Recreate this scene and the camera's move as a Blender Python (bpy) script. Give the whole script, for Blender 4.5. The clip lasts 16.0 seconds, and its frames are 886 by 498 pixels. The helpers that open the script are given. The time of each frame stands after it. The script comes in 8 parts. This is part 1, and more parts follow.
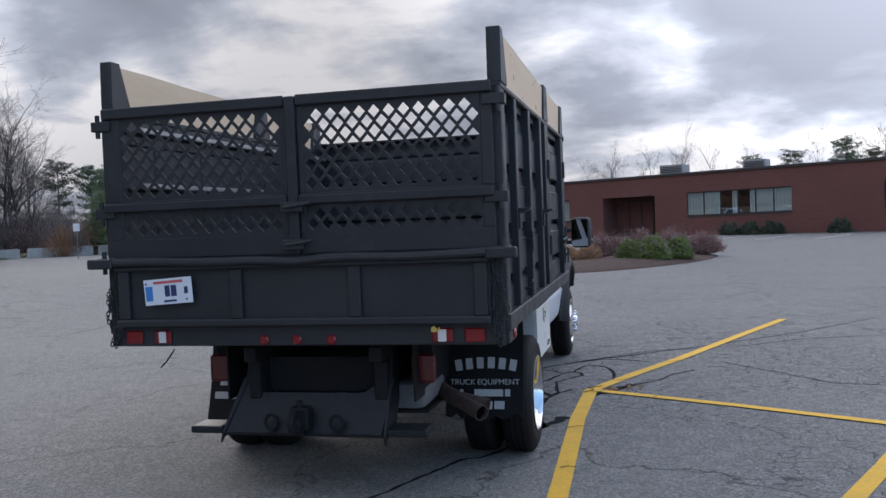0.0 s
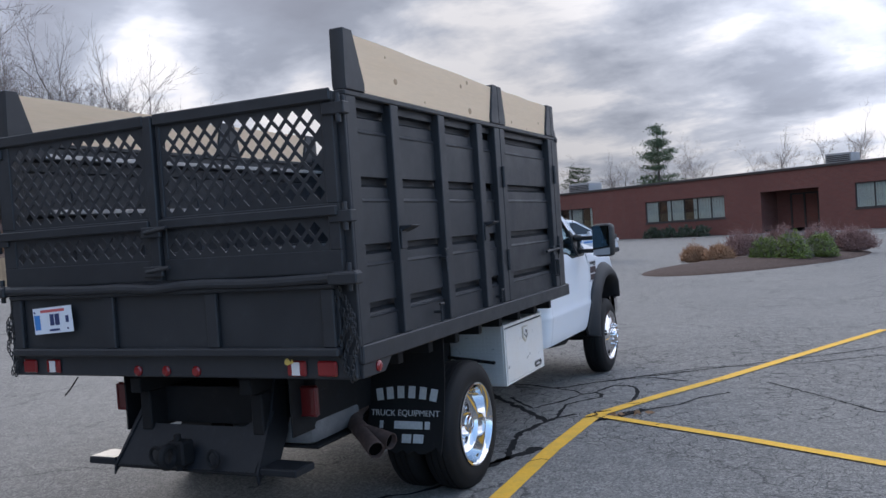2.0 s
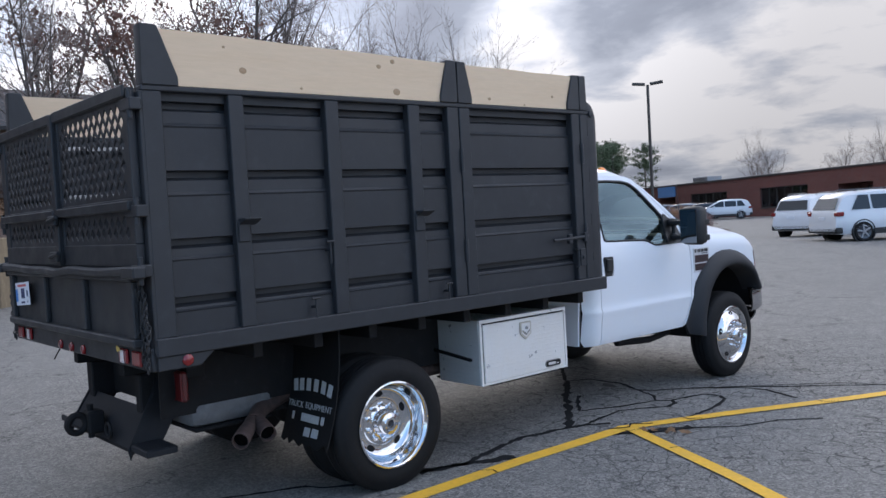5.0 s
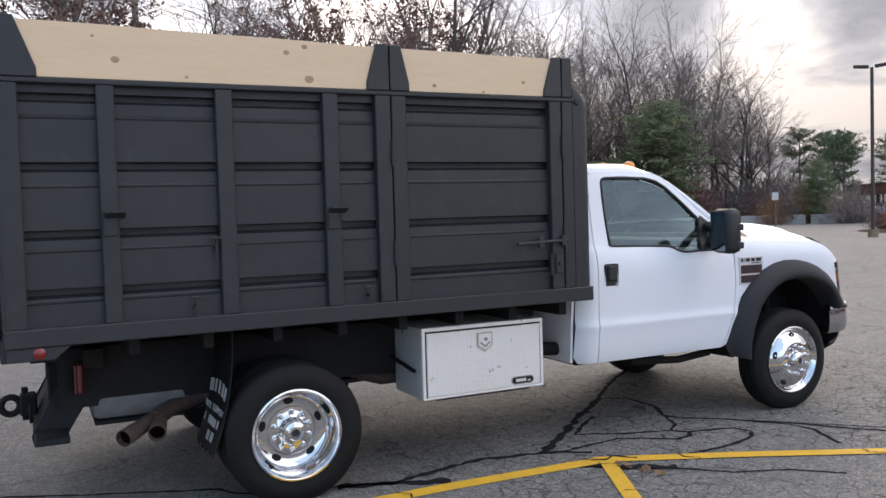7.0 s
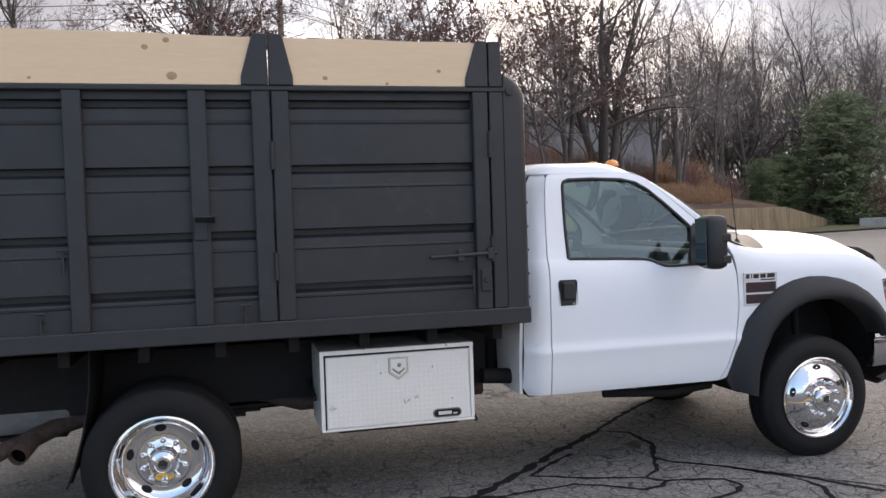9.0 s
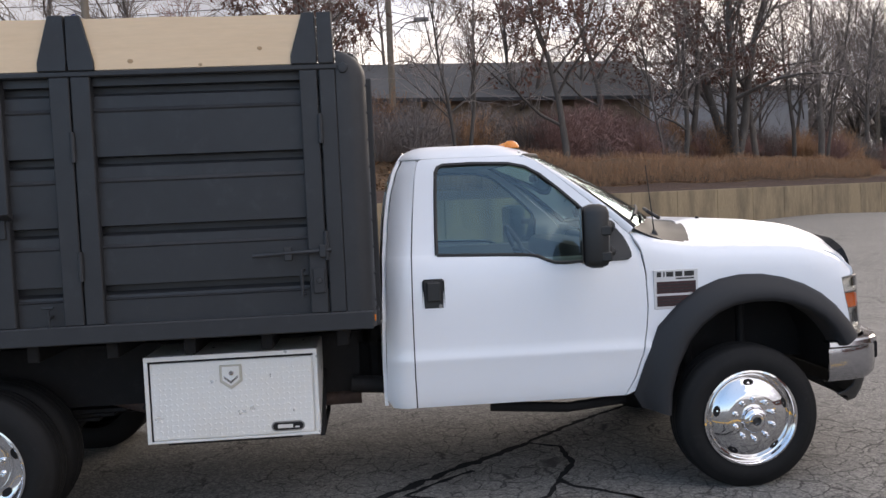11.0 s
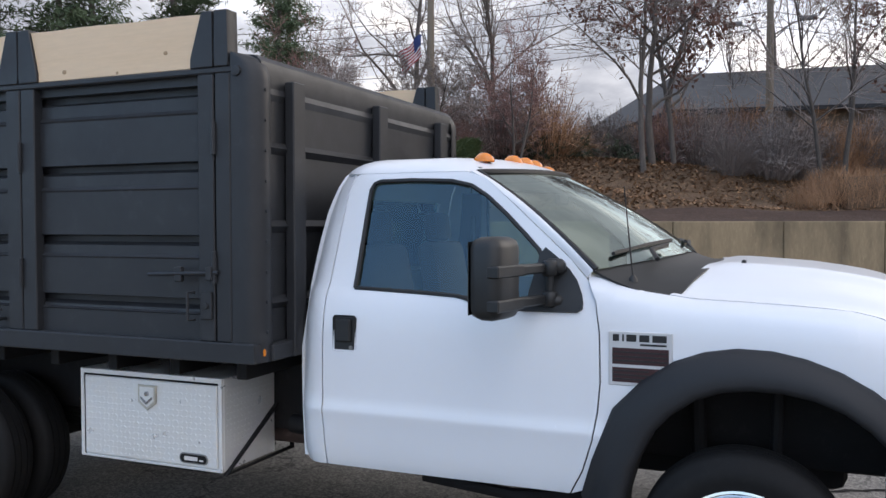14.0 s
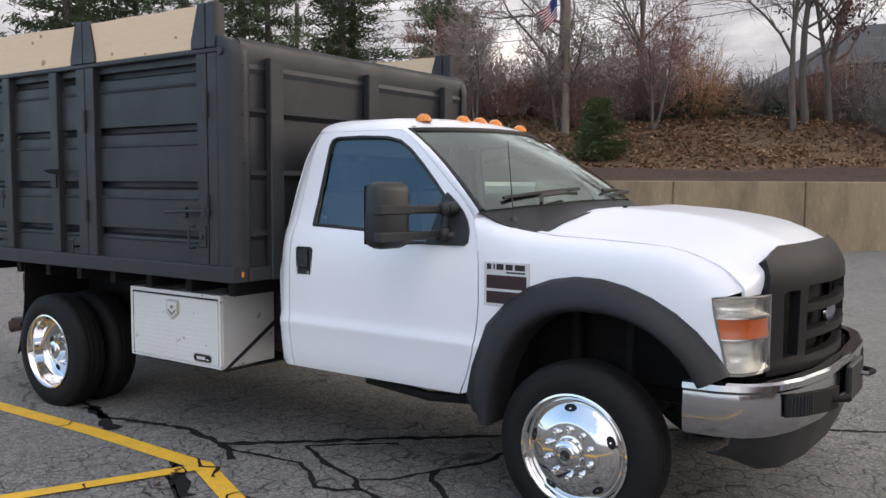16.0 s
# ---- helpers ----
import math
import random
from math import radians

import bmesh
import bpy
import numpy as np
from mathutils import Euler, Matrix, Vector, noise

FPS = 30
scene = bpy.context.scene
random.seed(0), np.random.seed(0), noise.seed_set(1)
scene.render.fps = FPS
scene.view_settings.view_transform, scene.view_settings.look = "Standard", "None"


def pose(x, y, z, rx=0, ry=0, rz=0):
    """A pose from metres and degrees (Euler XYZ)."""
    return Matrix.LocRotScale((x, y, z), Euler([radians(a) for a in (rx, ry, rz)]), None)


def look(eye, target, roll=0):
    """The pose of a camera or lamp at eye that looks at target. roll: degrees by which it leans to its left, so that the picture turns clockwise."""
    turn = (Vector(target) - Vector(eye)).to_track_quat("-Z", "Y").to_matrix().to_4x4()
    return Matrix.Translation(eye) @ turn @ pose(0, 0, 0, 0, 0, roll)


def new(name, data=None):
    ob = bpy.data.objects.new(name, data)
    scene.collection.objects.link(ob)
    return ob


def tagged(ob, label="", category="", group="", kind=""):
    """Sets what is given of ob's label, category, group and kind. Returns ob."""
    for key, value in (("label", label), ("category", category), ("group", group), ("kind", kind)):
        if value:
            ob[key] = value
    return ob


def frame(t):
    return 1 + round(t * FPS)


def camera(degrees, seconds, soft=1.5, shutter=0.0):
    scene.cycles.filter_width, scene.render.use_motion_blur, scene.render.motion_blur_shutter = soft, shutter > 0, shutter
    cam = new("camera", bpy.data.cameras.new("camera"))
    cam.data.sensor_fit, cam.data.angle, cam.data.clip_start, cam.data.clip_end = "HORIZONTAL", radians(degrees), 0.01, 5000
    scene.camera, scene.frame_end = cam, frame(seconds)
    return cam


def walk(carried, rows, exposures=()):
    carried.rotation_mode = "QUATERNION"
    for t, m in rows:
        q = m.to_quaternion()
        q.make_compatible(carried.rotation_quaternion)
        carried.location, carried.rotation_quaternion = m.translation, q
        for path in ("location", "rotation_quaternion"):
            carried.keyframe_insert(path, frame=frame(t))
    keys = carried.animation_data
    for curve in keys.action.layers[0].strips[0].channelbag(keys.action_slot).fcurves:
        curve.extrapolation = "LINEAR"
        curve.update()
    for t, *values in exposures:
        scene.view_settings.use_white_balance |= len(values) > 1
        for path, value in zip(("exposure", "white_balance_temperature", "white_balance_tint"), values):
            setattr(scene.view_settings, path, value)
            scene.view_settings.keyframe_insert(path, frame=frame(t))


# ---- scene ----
cam = camera(55.02, 16.0)
PATH = [
    (0.0, (1.994, -6.126, 1.684), (1.5247, -4.1832, 1.6152), -2.29),
    (0.5, (2.329, -5.864, 1.690), (1.7819, -3.9411, 1.6283), -3.47),
    (1.0, (2.747, -5.656, 1.666), (2.0963, -3.7656, 1.6083), -3.45),
    (1.5, (3.068, -5.431, 1.682), (2.3346, -3.5715, 1.6232), -3.54),
    (2.0, (3.403, -5.140, 1.703), (2.5625, -3.3257, 1.6560), -3.86),
    (2.5, (3.815, -4.859, 1.698), (2.8377, -3.1145, 1.6466), -4.14),
    (3.0, (4.137, -4.584, 1.688), (3.0589, -2.9000, 1.6267), -3.67),
    (5.5, (5.644, -2.729, 1.695), (4.0415, -1.5348, 1.6080), -2.97),
    (6.0, (5.795, -2.249, 1.676), (4.1143, -1.1688, 1.5770), -2.48),
    (6.5, (5.897, -1.801, 1.693), (4.1478, -0.8364, 1.5925), -1.91),
    (7.0, (6.020, -1.367, 1.680), (4.2239, -0.4917, 1.5956), -1.70),
    (7.5, (6.019, -0.965, 1.666), (4.1756, -0.1933, 1.5887), -2.02),
    (8.0, (5.990, -0.531, 1.695), (4.1002, 0.1219, 1.6392), -2.24),
    (8.5, (5.994, -0.059, 1.693), (4.0749, 0.5025, 1.6360), -2.08),
    (9.0, (5.933, 0.371, 1.680), (3.9970, 0.8689, 1.6089), -1.82),
    (9.5, (5.849, 0.813, 1.707), (3.8966, 1.2381, 1.6311), -2.64),
    (10.0, (5.824, 1.272, 1.699), (3.8549, 1.6091, 1.6075), -3.05),
    (12.5, (5.153, 3.320, 1.690), (3.1719, 3.0579, 1.6038), -1.02),
    (13.0, (4.962, 3.706, 1.682), (3.0196, 3.2357, 1.6088), -0.82),
    (13.5, (4.740, 4.051, 1.673), (2.8492, 3.4032, 1.5969), -0.63),
    (14.0, (4.481, 4.391, 1.703), (2.6374, 3.6177, 1.6428), -0.11),
    (14.5, (4.328, 4.753, 1.682), (2.5662, 3.8090, 1.6009), -0.12),
    (15.0, (4.356, 5.144, 1.667), (2.6650, 4.0835, 1.5317), 0.02),
    (15.5, (4.481, 5.517, 1.674), (2.8196, 4.4121, 1.5304), -0.21),
    (16.0, (4.588, 5.911, 1.639), (2.9507, 4.7713, 1.4875), 0.27),
]
walk(cam, [(t, look(eye, target, roll)) for t, eye, target, roll in PATH], [(0.0, -0.25, 6400, 14), (2.5, -0.1, 6380, 14), (5.5, -0.1, 6380, 14), (6.5, 0.06, 7120, 16), (7.5, 0.06, 7500, 17), (9.5, 0.0, 7650, 18), (12.5, -0.08, 7450, 16), (14.3, -0.06, 6950, 14), (16.0, 0.02, 7650, 16)])

# ---- world, sun ----
SUN_AZ, SUN_EL = 47.0, 25.0          # degrees from +y towards -x, and up
world = bpy.data.worlds.new("sky")
scene.world = world
world.use_nodes = True
wn, wl = world.node_tree.nodes, world.node_tree.links
wn.clear()


def wnode(kind, **inputs):
    n = wn.new(kind)
    for k, v in inputs.items():
        n.inputs[k.replace("_", " ")].default_value = v
    return n


sky = wn.new("ShaderNodeTexSky")
sky.sky_type, sky.sun_disc = "NISHITA", False
sky.sun_elevation, sky.sun_rotation = radians(SUN_EL), radians(-SUN_AZ)
geo = wn.new("ShaderNodeTexCoord")
# clouds lie on a flat layer: divide the direction by its height
sep = wn.new("ShaderNodeSeparateXYZ")
wl.new(geo.outputs["Generated"], sep.inputs[0])
up = wn.new("ShaderNodeMath"); up.operation = "MAXIMUM"; up.inputs[1].default_value = 0.0
wl.new(sep.outputs[2], up.inputs[0])
lift = wn.new("ShaderNodeMath"); lift.operation = "ADD"; lift.inputs[1].default_value = 0.20
wl.new(up.outputs[0], lift.inputs[0])
dx = wn.new("ShaderNodeMath"); dx.operation = "DIVIDE"
dy = wn.new("ShaderNodeMath"); dy.operation = "DIVIDE"
wl.new(sep.outputs[0], dx.inputs[0]); wl.new(lift.outputs[0], dx.inputs[1])
wl.new(sep.outputs[1], dy.inputs[0]); wl.new(lift.outputs[0], dy.inputs[1])
layer = wn.new("ShaderNodeCombineXYZ")
wl.new(dx.outputs[0], layer.inputs[0]); wl.new(dy.outputs[0], layer.inputs[1])
big = wnode("ShaderNodeTexNoise", Scale=0.75, Detail=7.0, Roughness=0.55, Distortion=0.3)
fine = wnode("ShaderNodeTexNoise", Scale=2.6, Detail=9.0, Roughness=0.56, Distortion=0.2)
shift = wn.new("ShaderNodeVectorMath"); shift.operation = "ADD"; shift.inputs[1].default_value = (3.1, 7.4, 0.0)
wl.new(layer.outputs[0], shift.inputs[0])
wl.new(shift.outputs[0], big.inputs["Vector"]); wl.new(shift.outputs[0], fine.inputs["Vector"])
both = wn.new("ShaderNodeMath"); both.operation = "MULTIPLY_ADD"; both.inputs[1].default_value = 0.60
wl.new(fine.outputs["Fac"], both.inputs[0]); wl.new(big.outputs["Fac"], both.inputs[2])
nrm = wn.new("ShaderNodeVectorMath"); nrm.operation = "NORMALIZE"
wl.new(geo.outputs["Generated"], nrm.inputs[0])


def toward(az, el, lo, hi):
    """1 where the sky lies towards that direction, 0 where it is far from it."""
    d = wn.new("ShaderNodeVectorMath"); d.operation = "DOT_PRODUCT"
    a, b = radians(az), radians(el)
    d.inputs[1].default_value = (-math.sin(a) * math.cos(b), math.cos(a) * math.cos(b), math.sin(b))
    wl.new(nrm.outputs[0], d.inputs[0])
    m = wn.new("ShaderNodeMapRange"); m.interpolation_type = "SMOOTHSTEP"
    m.inputs[1].default_value, m.inputs[2].default_value = lo, hi
    wl.new(d.outputs["Value"], m.inputs[0])
    return m.outputs[0]


COS = lambda degrees_: math.cos(radians(degrees_))
# the cover is thin and bright over the woodland and breaks up into blue behind the camera
thin = toward(75, 7, COS(27), COS(10))
open_sky = toward(-128, 24, 0.50, 0.90)
level = wn.new("ShaderNodeMath"); level.operation = "ADD"; level.inputs[1].default_value = -0.075
wl.new(both.outputs[0], level.inputs[0])
t1 = wn.new("ShaderNodeMath"); t1.operation = "MULTIPLY_ADD"; t1.inputs[1].default_value = -0.19
wl.new(thin, t1.inputs[0]); wl.new(level.outputs[0], t1.inputs[2])
def bias(previous, mask, amount):
    n = wn.new("ShaderNodeMath"); n.operation = "MULTIPLY_ADD"; n.inputs[1].default_value = amount
    wl.new(mask, n.inputs[0]); wl.new(previous.outputs[0], n.inputs[2])
    return n


t2 = bias(t1, open_sky, -0.46)
# breaks in the cover round the hidden sun, and the thick bank of cloud above and below them
for az, el, reach, core, amount in ((19, 14.5, 7, 2, -0.06), (10, 14, 7, 2, -0.06), (-5, 12, 6, 2, -0.07), (3, 7, 8, 2, -0.07), (22, 4.5, 6, 2, -0.09), (39, 9, 9, 4, -0.20), (30, 8, 7, 3, -0.12), (44, 12, 6, 2, -0.08), (53, 6, 9, 3, -0.10),
                                     (-11, 15, 10, 4, 0.28), (35, 16, 9, 3, 0.20), (54, 19, 12, 5, 0.22), (62, 8, 14, 5, -0.08), (100, 15, 11, 4, 0.04), (124, 12, 12, 5, -0.08)):
    t2 = bias(t2, toward(az, el, COS(reach), COS(core)), amount)
low = wn.new("ShaderNodeMapRange"); low.interpolation_type = "SMOOTHSTEP"
low.inputs[1].default_value, low.inputs[2].default_value, low.inputs[3].default_value, low.inputs[4].default_value = 0.02, 0.15, 1.0, 0.0
wl.new(up.outputs[0], low.inputs[0])
t2 = bias(t2, low.outputs[0], -0.20)          # paler towards the horizon
# cloud thickness: thin gaps glow white, thick parts are blue-grey
ramp = wn.new("ShaderNodeValToRGB")
ramp.color_ramp.elements[0].position, ramp.color_ramp.elements[0].color = 0.49, (1.12, 1.12, 1.13, 1)
ramp.color_ramp.elements[1].position, ramp.color_ramp.elements[1].color = 0.92, (0.33, 0.36, 0.43, 1)
e = ramp.color_ramp.elements.new(0.60); e.color = (0.68, 0.73, 0.82, 1)
e = ramp.color_ramp.elements.new(0.73); e.color = (0.42, 0.465, 0.55, 1)
wl.new(t2.outputs[0], ramp.inputs[0])
# the cover is thinnest and glows over the far end of the drive
sunv = Vector((-math.sin(radians(SUN_AZ)) * math.cos(radians(SUN_EL)), math.cos(radians(SUN_AZ)) * math.cos(radians(SUN_EL)), math.sin(radians(SUN_EL))))
dot = wn.new("ShaderNodeVectorMath"); dot.operation = "DOT_PRODUCT"; dot.inputs[1].default_value = (-math.sin(radians(50)) * COS(18), math.cos(radians(50)) * COS(18), math.sin(radians(18)))
wl.new(nrm.outputs[0], dot.inputs[0])
glow = wn.new("ShaderNodeMapRange"); glow.inputs[1].default_value, glow.inputs[2].default_value = 0.90, 1.0
glow.inputs[3].default_value, glow.inputs[4].default_value = 0.0, 1.0
wl.new(dot.outputs["Value"], glow.inputs[0])
gpow = wn.new("ShaderNodeMath"); gpow.operation = "POWER"; gpow.inputs[1].default_value = 1.6
wl.new(glow.outputs[0], gpow.inputs[0])
gmul = wn.new("ShaderNodeMath"); gmul.operation = "MULTIPLY_ADD"; gmul.inputs[1].default_value = 0.55; gmul.inputs[2].default_value = 0.80
wl.new(gpow.outputs[0], gmul.inputs[0])
# an overcast sky is about three times as bright overhead as at the horizon
zen = wn.new("ShaderNodeMath"); zen.operation = "MULTIPLY_ADD"; zen.inputs[1].default_value, zen.inputs[2].default_value = 1.2, 0.57
wl.new(up.outputs[0], zen.inputs[0])
gz_ = wn.new("ShaderNodeMath"); gz_.operation = "MULTIPLY"
wl.new(zen.outputs[0], gz_.inputs[0])
veil = wn.new("ShaderNodeMath"); veil.operation = "MULTIPLY_ADD"; veil.inputs[1].default_value = 1.5
wl.new(thin, veil.inputs[0]); wl.new(gmul.outputs[0], veil.inputs[2])
# clouds that face the sun, behind the camera, are the brighter ones
faced = bias(veil, toward(-52, 28, 0.35, 0.95), 2.1)
faced = bias(faced, toward(112, 10, COS(25), COS(10)), 0.7)
faced = bias(faced, toward(175, 28, 0.55, 0.95), 0.9)
wl.new(faced.outputs[0], gz_.inputs[1])
lit = wn.new("ShaderNodeVectorMath"); lit.operation = "SCALE"
wl.new(ramp.outputs[0], lit.inputs[0]); wl.new(gz_.outputs[0], lit.inputs["Scale"])
cover = wn.new("ShaderNodeMapRange"); cover.inputs[1].default_value, cover.inputs[2].default_value = 0.50, 0.60
wl.new(t2.outputs[0], cover.inputs[0])
skybg = wn.new("ShaderNodeBackground"); skybg.inputs[1].default_value = 0.14
blue = wn.new("ShaderNodeVectorMath"); blue.operation = "ADD"; blue.inputs[1].default_value = (0.7, 2.5, 5.4)
wl.new(sky.outputs[0], blue.inputs[0]); wl.new(blue.outputs[0], skybg.inputs[0])
cloudbg = wn.new("ShaderNodeBackground"); cloudbg.inputs[1].default_value = 1.10
wl.new(lit.outputs[0], cloudbg.inputs[0])
mixbg = wn.new("ShaderNodeMixShader")
keep = wn.new("ShaderNodeMapRange"); keep.inputs[3].default_value, keep.inputs[4].default_value = 0.10, 1.0
kmax = wn.new("ShaderNodeMath"); kmax.operation = "MAXIMUM"
front = toward(60, 10, -0.25, 0.25)
wl.new(cover.outputs[0], kmax.inputs[0]); wl.new(front, kmax.inputs[1])
wl.new(kmax.outputs[0], keep.inputs[0])
wl.new(keep.outputs[0], mixbg.inputs[0]); wl.new(skybg.outputs[0], mixbg.inputs[1]); wl.new(cloudbg.outputs[0], mixbg.inputs[2])
out = wn.new("ShaderNodeOutputWorld")
wl.new(mixbg.outputs[0], out.inputs[0])

sun_data = bpy.data.lights.new("sun", "SUN")
sun_data.energy, sun_data.angle, sun_data.color = 1.1, radians(32), (1.0, 0.95, 0.88)
sun = new("sun", sun_data)
sun.matrix_world = look(sunv * 60, (0, 0, 0))

# ---- materials ----
def mat(name, base, rough=0.6, metal=0.0, spec=0.5, grain=0.0, scale=20.0, big=0.0, bigscale=1.5, bump=0.0, bumpscale=60.0,
        bumpdist=0.01, second=None, random_tint=0.0, stretch=(1, 1, 1), coat=0.0, rough_var=0.0, detail=6.0):
    """A surface with two scales of colour variation, bump and varied roughness. second: the colour that the large stains lean to."""
    m = bpy.data.materials.new(name)
    m.use_nodes = True
    nt = m.node_tree
    N, L = nt.nodes, nt.links
    b = N["Principled BSDF"]
    b.inputs["Roughness"].default_value, b.inputs["Metallic"].default_value = rough, metal
    b.inputs["Specular IOR Level"].default_value = spec
    b.inputs["Coat Weight"].default_value = coat
    b.inputs["Coat Roughness"].default_value = 0.06
    co = N.new("ShaderNodeTexCoord")
    mp = N.new("ShaderNodeMapping")
    mp.inputs["Scale"].default_value = stretch
    L.new(co.outputs["Object"], mp.inputs[0])
    src = mp.outputs[0]
    col = N.new("ShaderNodeRGB"); col.outputs[0].default_value = (*base, 1)
    cur = col.outputs[0]

    def tex(s, d=detail, r=0.6):
        t = N.new("ShaderNodeTexNoise")
        t.inputs["Scale"].default_value, t.inputs["Detail"].default_value, t.inputs["Roughness"].default_value = s, d, r
        L.new(src, t.inputs["Vector"])
        return t.outputs["Fac"]

    def mix(fac, a, to):
        x = N.new("ShaderNodeMix"); x.data_type = "RGBA"
        L.new(fac, x.inputs[0]); L.new(a, x.inputs[6])
        x.inputs[7].default_value = (*to, 1)
        return x.outputs[2]

    def rng(f, a, c, lo=0.0, hi=1.0):
        r = N.new("ShaderNodeMapRange")
        r.inputs[1].default_value, r.inputs[2].default_value, r.inputs[3].default_value, r.inputs[4].default_value = a, c, lo, hi
        L.new(f, r.inputs[0])
        return r.outputs[0]

    if big:
        f = tex(bigscale, 5.0, 0.65)
        to = second or tuple(c * 0.45 for c in base)
        cur = mix(rng(f, 0.42, 0.68, 0.0, big), cur, to)
    if grain:
        f = tex(scale, 4.0, 0.7)
        cur = mix(rng(f, 0.35, 0.7, 0.0, grain), cur, tuple(c * 0.35 for c in base))
        cur = mix(rng(f, 0.62, 0.30, -0.3, grain * 0.6), cur, tuple(min(1, c * 1.7 + 0.02) for c in base))
    if random_tint:
        oi = N.new("ShaderNodeObjectInfo")
        hs = N.new("ShaderNodeHueSaturation")
        L.new(rng(oi.outputs["Random"], 0, 1, 1 - random_tint, 1 + random_tint), hs.inputs["Value"])
        L.new(cur, hs.inputs["Color"])
        cur = hs.outputs[0]
    L.new(cur, b.inputs["Base Color"])
    if rough_var:
        L.new(rng(tex(bigscale * 4, 4.0), 0.3, 0.7, max(0.02, rough - rough_var), min(1, rough + rough_var)), b.inputs["Roughness"])
    if bump:
        bp = N.new("ShaderNodeBump")
        bp.inputs["Strength"].default_value, bp.inputs["Distance"].default_value = bump, bumpdist
        L.new(tex(bumpscale, 5.0, 0.65), bp.inputs["Height"])
        L.new(bp.outputs[0], b.inputs["Normal"])
    return m


def thin_glass(name, tint, gloss=0.06, sheen=(0.95, 0.97, 1.0), times=1.6):
    """Thin pane: tinted straight-through light with a mirror sheen by Fresnel."""
    m = bpy.data.materials.new(name)
    m.use_nodes = True
    N, L = m.node_tree.nodes, m.node_tree.links
    N.clear()
    tr = N.new("ShaderNodeBsdfTransparent"); tr.inputs[0].default_value = (*tint, 1)
    gl = N.new("ShaderNodeBsdfGlossy"); gl.inputs["Roughness"].default_value = 0.01
    gl.inputs[0].default_value = (*sheen, 1)
    fr = N.new("ShaderNodeFresnel"); fr.inputs[0].default_value = 1.52
    ad = N.new("ShaderNodeMath"); ad.operation = "MULTIPLY_ADD"; ad.inputs[1].default_value = times; ad.inputs[2].default_value = gloss
    L.new(fr.outputs[0], ad.inputs[0])
    mx = N.new("ShaderNodeMixShader")
    L.new(ad.outputs[0], mx.inputs[0]); L.new(tr.outputs[0], mx.inputs[1]); L.new(gl.outputs[0], mx.inputs[2])
    o = N.new("ShaderNodeOutputMaterial")
    L.new(mx.outputs[0], o.inputs[0])
    return m


BEDBLACK = mat("black_bed_paint", (0.0295, 0.031, 0.0345), 0.45, spec=0.35, grain=0.25, scale=8, big=0.35, bigscale=1.2, second=(0.045, 0.0445, 0.046), bump=0.10, bumpscale=45, bumpdist=0.003, rough_var=0.1)
HITCH = mat("worn_black_steel", (0.014, 0.016, 0.020), 0.55, spec=0.3, grain=0.3, scale=20, big=0.3, bigscale=4)
FRAMEBLACK = mat("black_frame_paint", (0.013, 0.013, 0.014), 0.72, spec=0.22, grain=0.3, scale=15, big=0.4, bigscale=3, second=(0.018, 0.014, 0.012), bump=0.1, bumpscale=60, bumpdist=0.003)
WHITE = mat("white_car_paint", (0.78, 0.80, 0.835), 0.30, coat=0.3, grain=0.02, scale=3, big=0.05, bigscale=0.8, second=(0.70, 0.71, 0.73))
PLASTIC = mat("black_plastic", (0.015, 0.016, 0.017), 0.5, grain=0.15, scale=120, bump=0.08, bumpscale=400, bumpdist=0.001)
FLARE = mat("grey_black_flare_plastic", (0.022, 0.023, 0.026), 0.52, spec=0.3, grain=0.15, scale=120, big=0.2, bigscale=4, second=(0.032, 0.032, 0.034), bump=0.08, bumpscale=350, bumpdist=0.001)
RUBBER = mat("tyre_rubber", (0.008, 0.008, 0.0085), 0.7, spec=0.25, grain=0.25, scale=30, big=0.35, bigscale=6, second=(0.013, 0.012, 0.012), bump=0.12, bumpscale=90, bumpdist=0.002)
CHROME = mat("polished_alloy", (0.74, 0.74, 0.75), 0.06, metal=1.0, rough_var=0.04, bigscale=8)
CHROME2 = mat("chrome", (0.48, 0.48, 0.50), 0.12, metal=1.0, rough_var=0.05, bigscale=4)
STEEL = mat("grey_steel", (0.30, 0.29, 0.28), 0.45, metal=0.8, grain=0.3, scale=20)
CHAINGREY = mat("dull_chain_steel", (0.05, 0.05, 0.052), 0.5, metal=0.5, grain=0.3, scale=40)
WORNRIB = mat("worn_bare_steel", (0.50, 0.49, 0.47), 0.4, metal=0.5, grain=0.4, scale=14, big=0.6, bigscale=3, second=(0.12, 0.11, 0.10))
RUST = mat("rusty_steel", (0.085, 0.057, 0.05), 0.8, metal=0.2, grain=0.5, scale=25, big=0.6, bigscale=8, second=(0.13, 0.08, 0.065))
BOARD = mat("pale_pine_board", (0.78, 0.57, 0.375), 0.62, grain=0.10, scale=12, big=0.25, bigscale=2, second=(0.68, 0.46, 0.27), stretch=(6, 0.6, 6), bump=0.1, bumpscale=30, bumpdist=0.002)
KNOT = mat("wood_knot", (0.46, 0.29, 0.16), 0.6, grain=0.4, scale=90)
RED = mat("red_lens", (0.21, 0.010, 0.012), 0.15, coat=0.5, bump=0.2, bumpscale=120, bumpdist=0.002)
DARKRED = mat("dim_red_lens", (0.11, 0.010, 0.010), 0.3, coat=0.5)
CLEAR = mat("white_lens", (0.7, 0.66, 0.64), 0.15, coat=0.5)
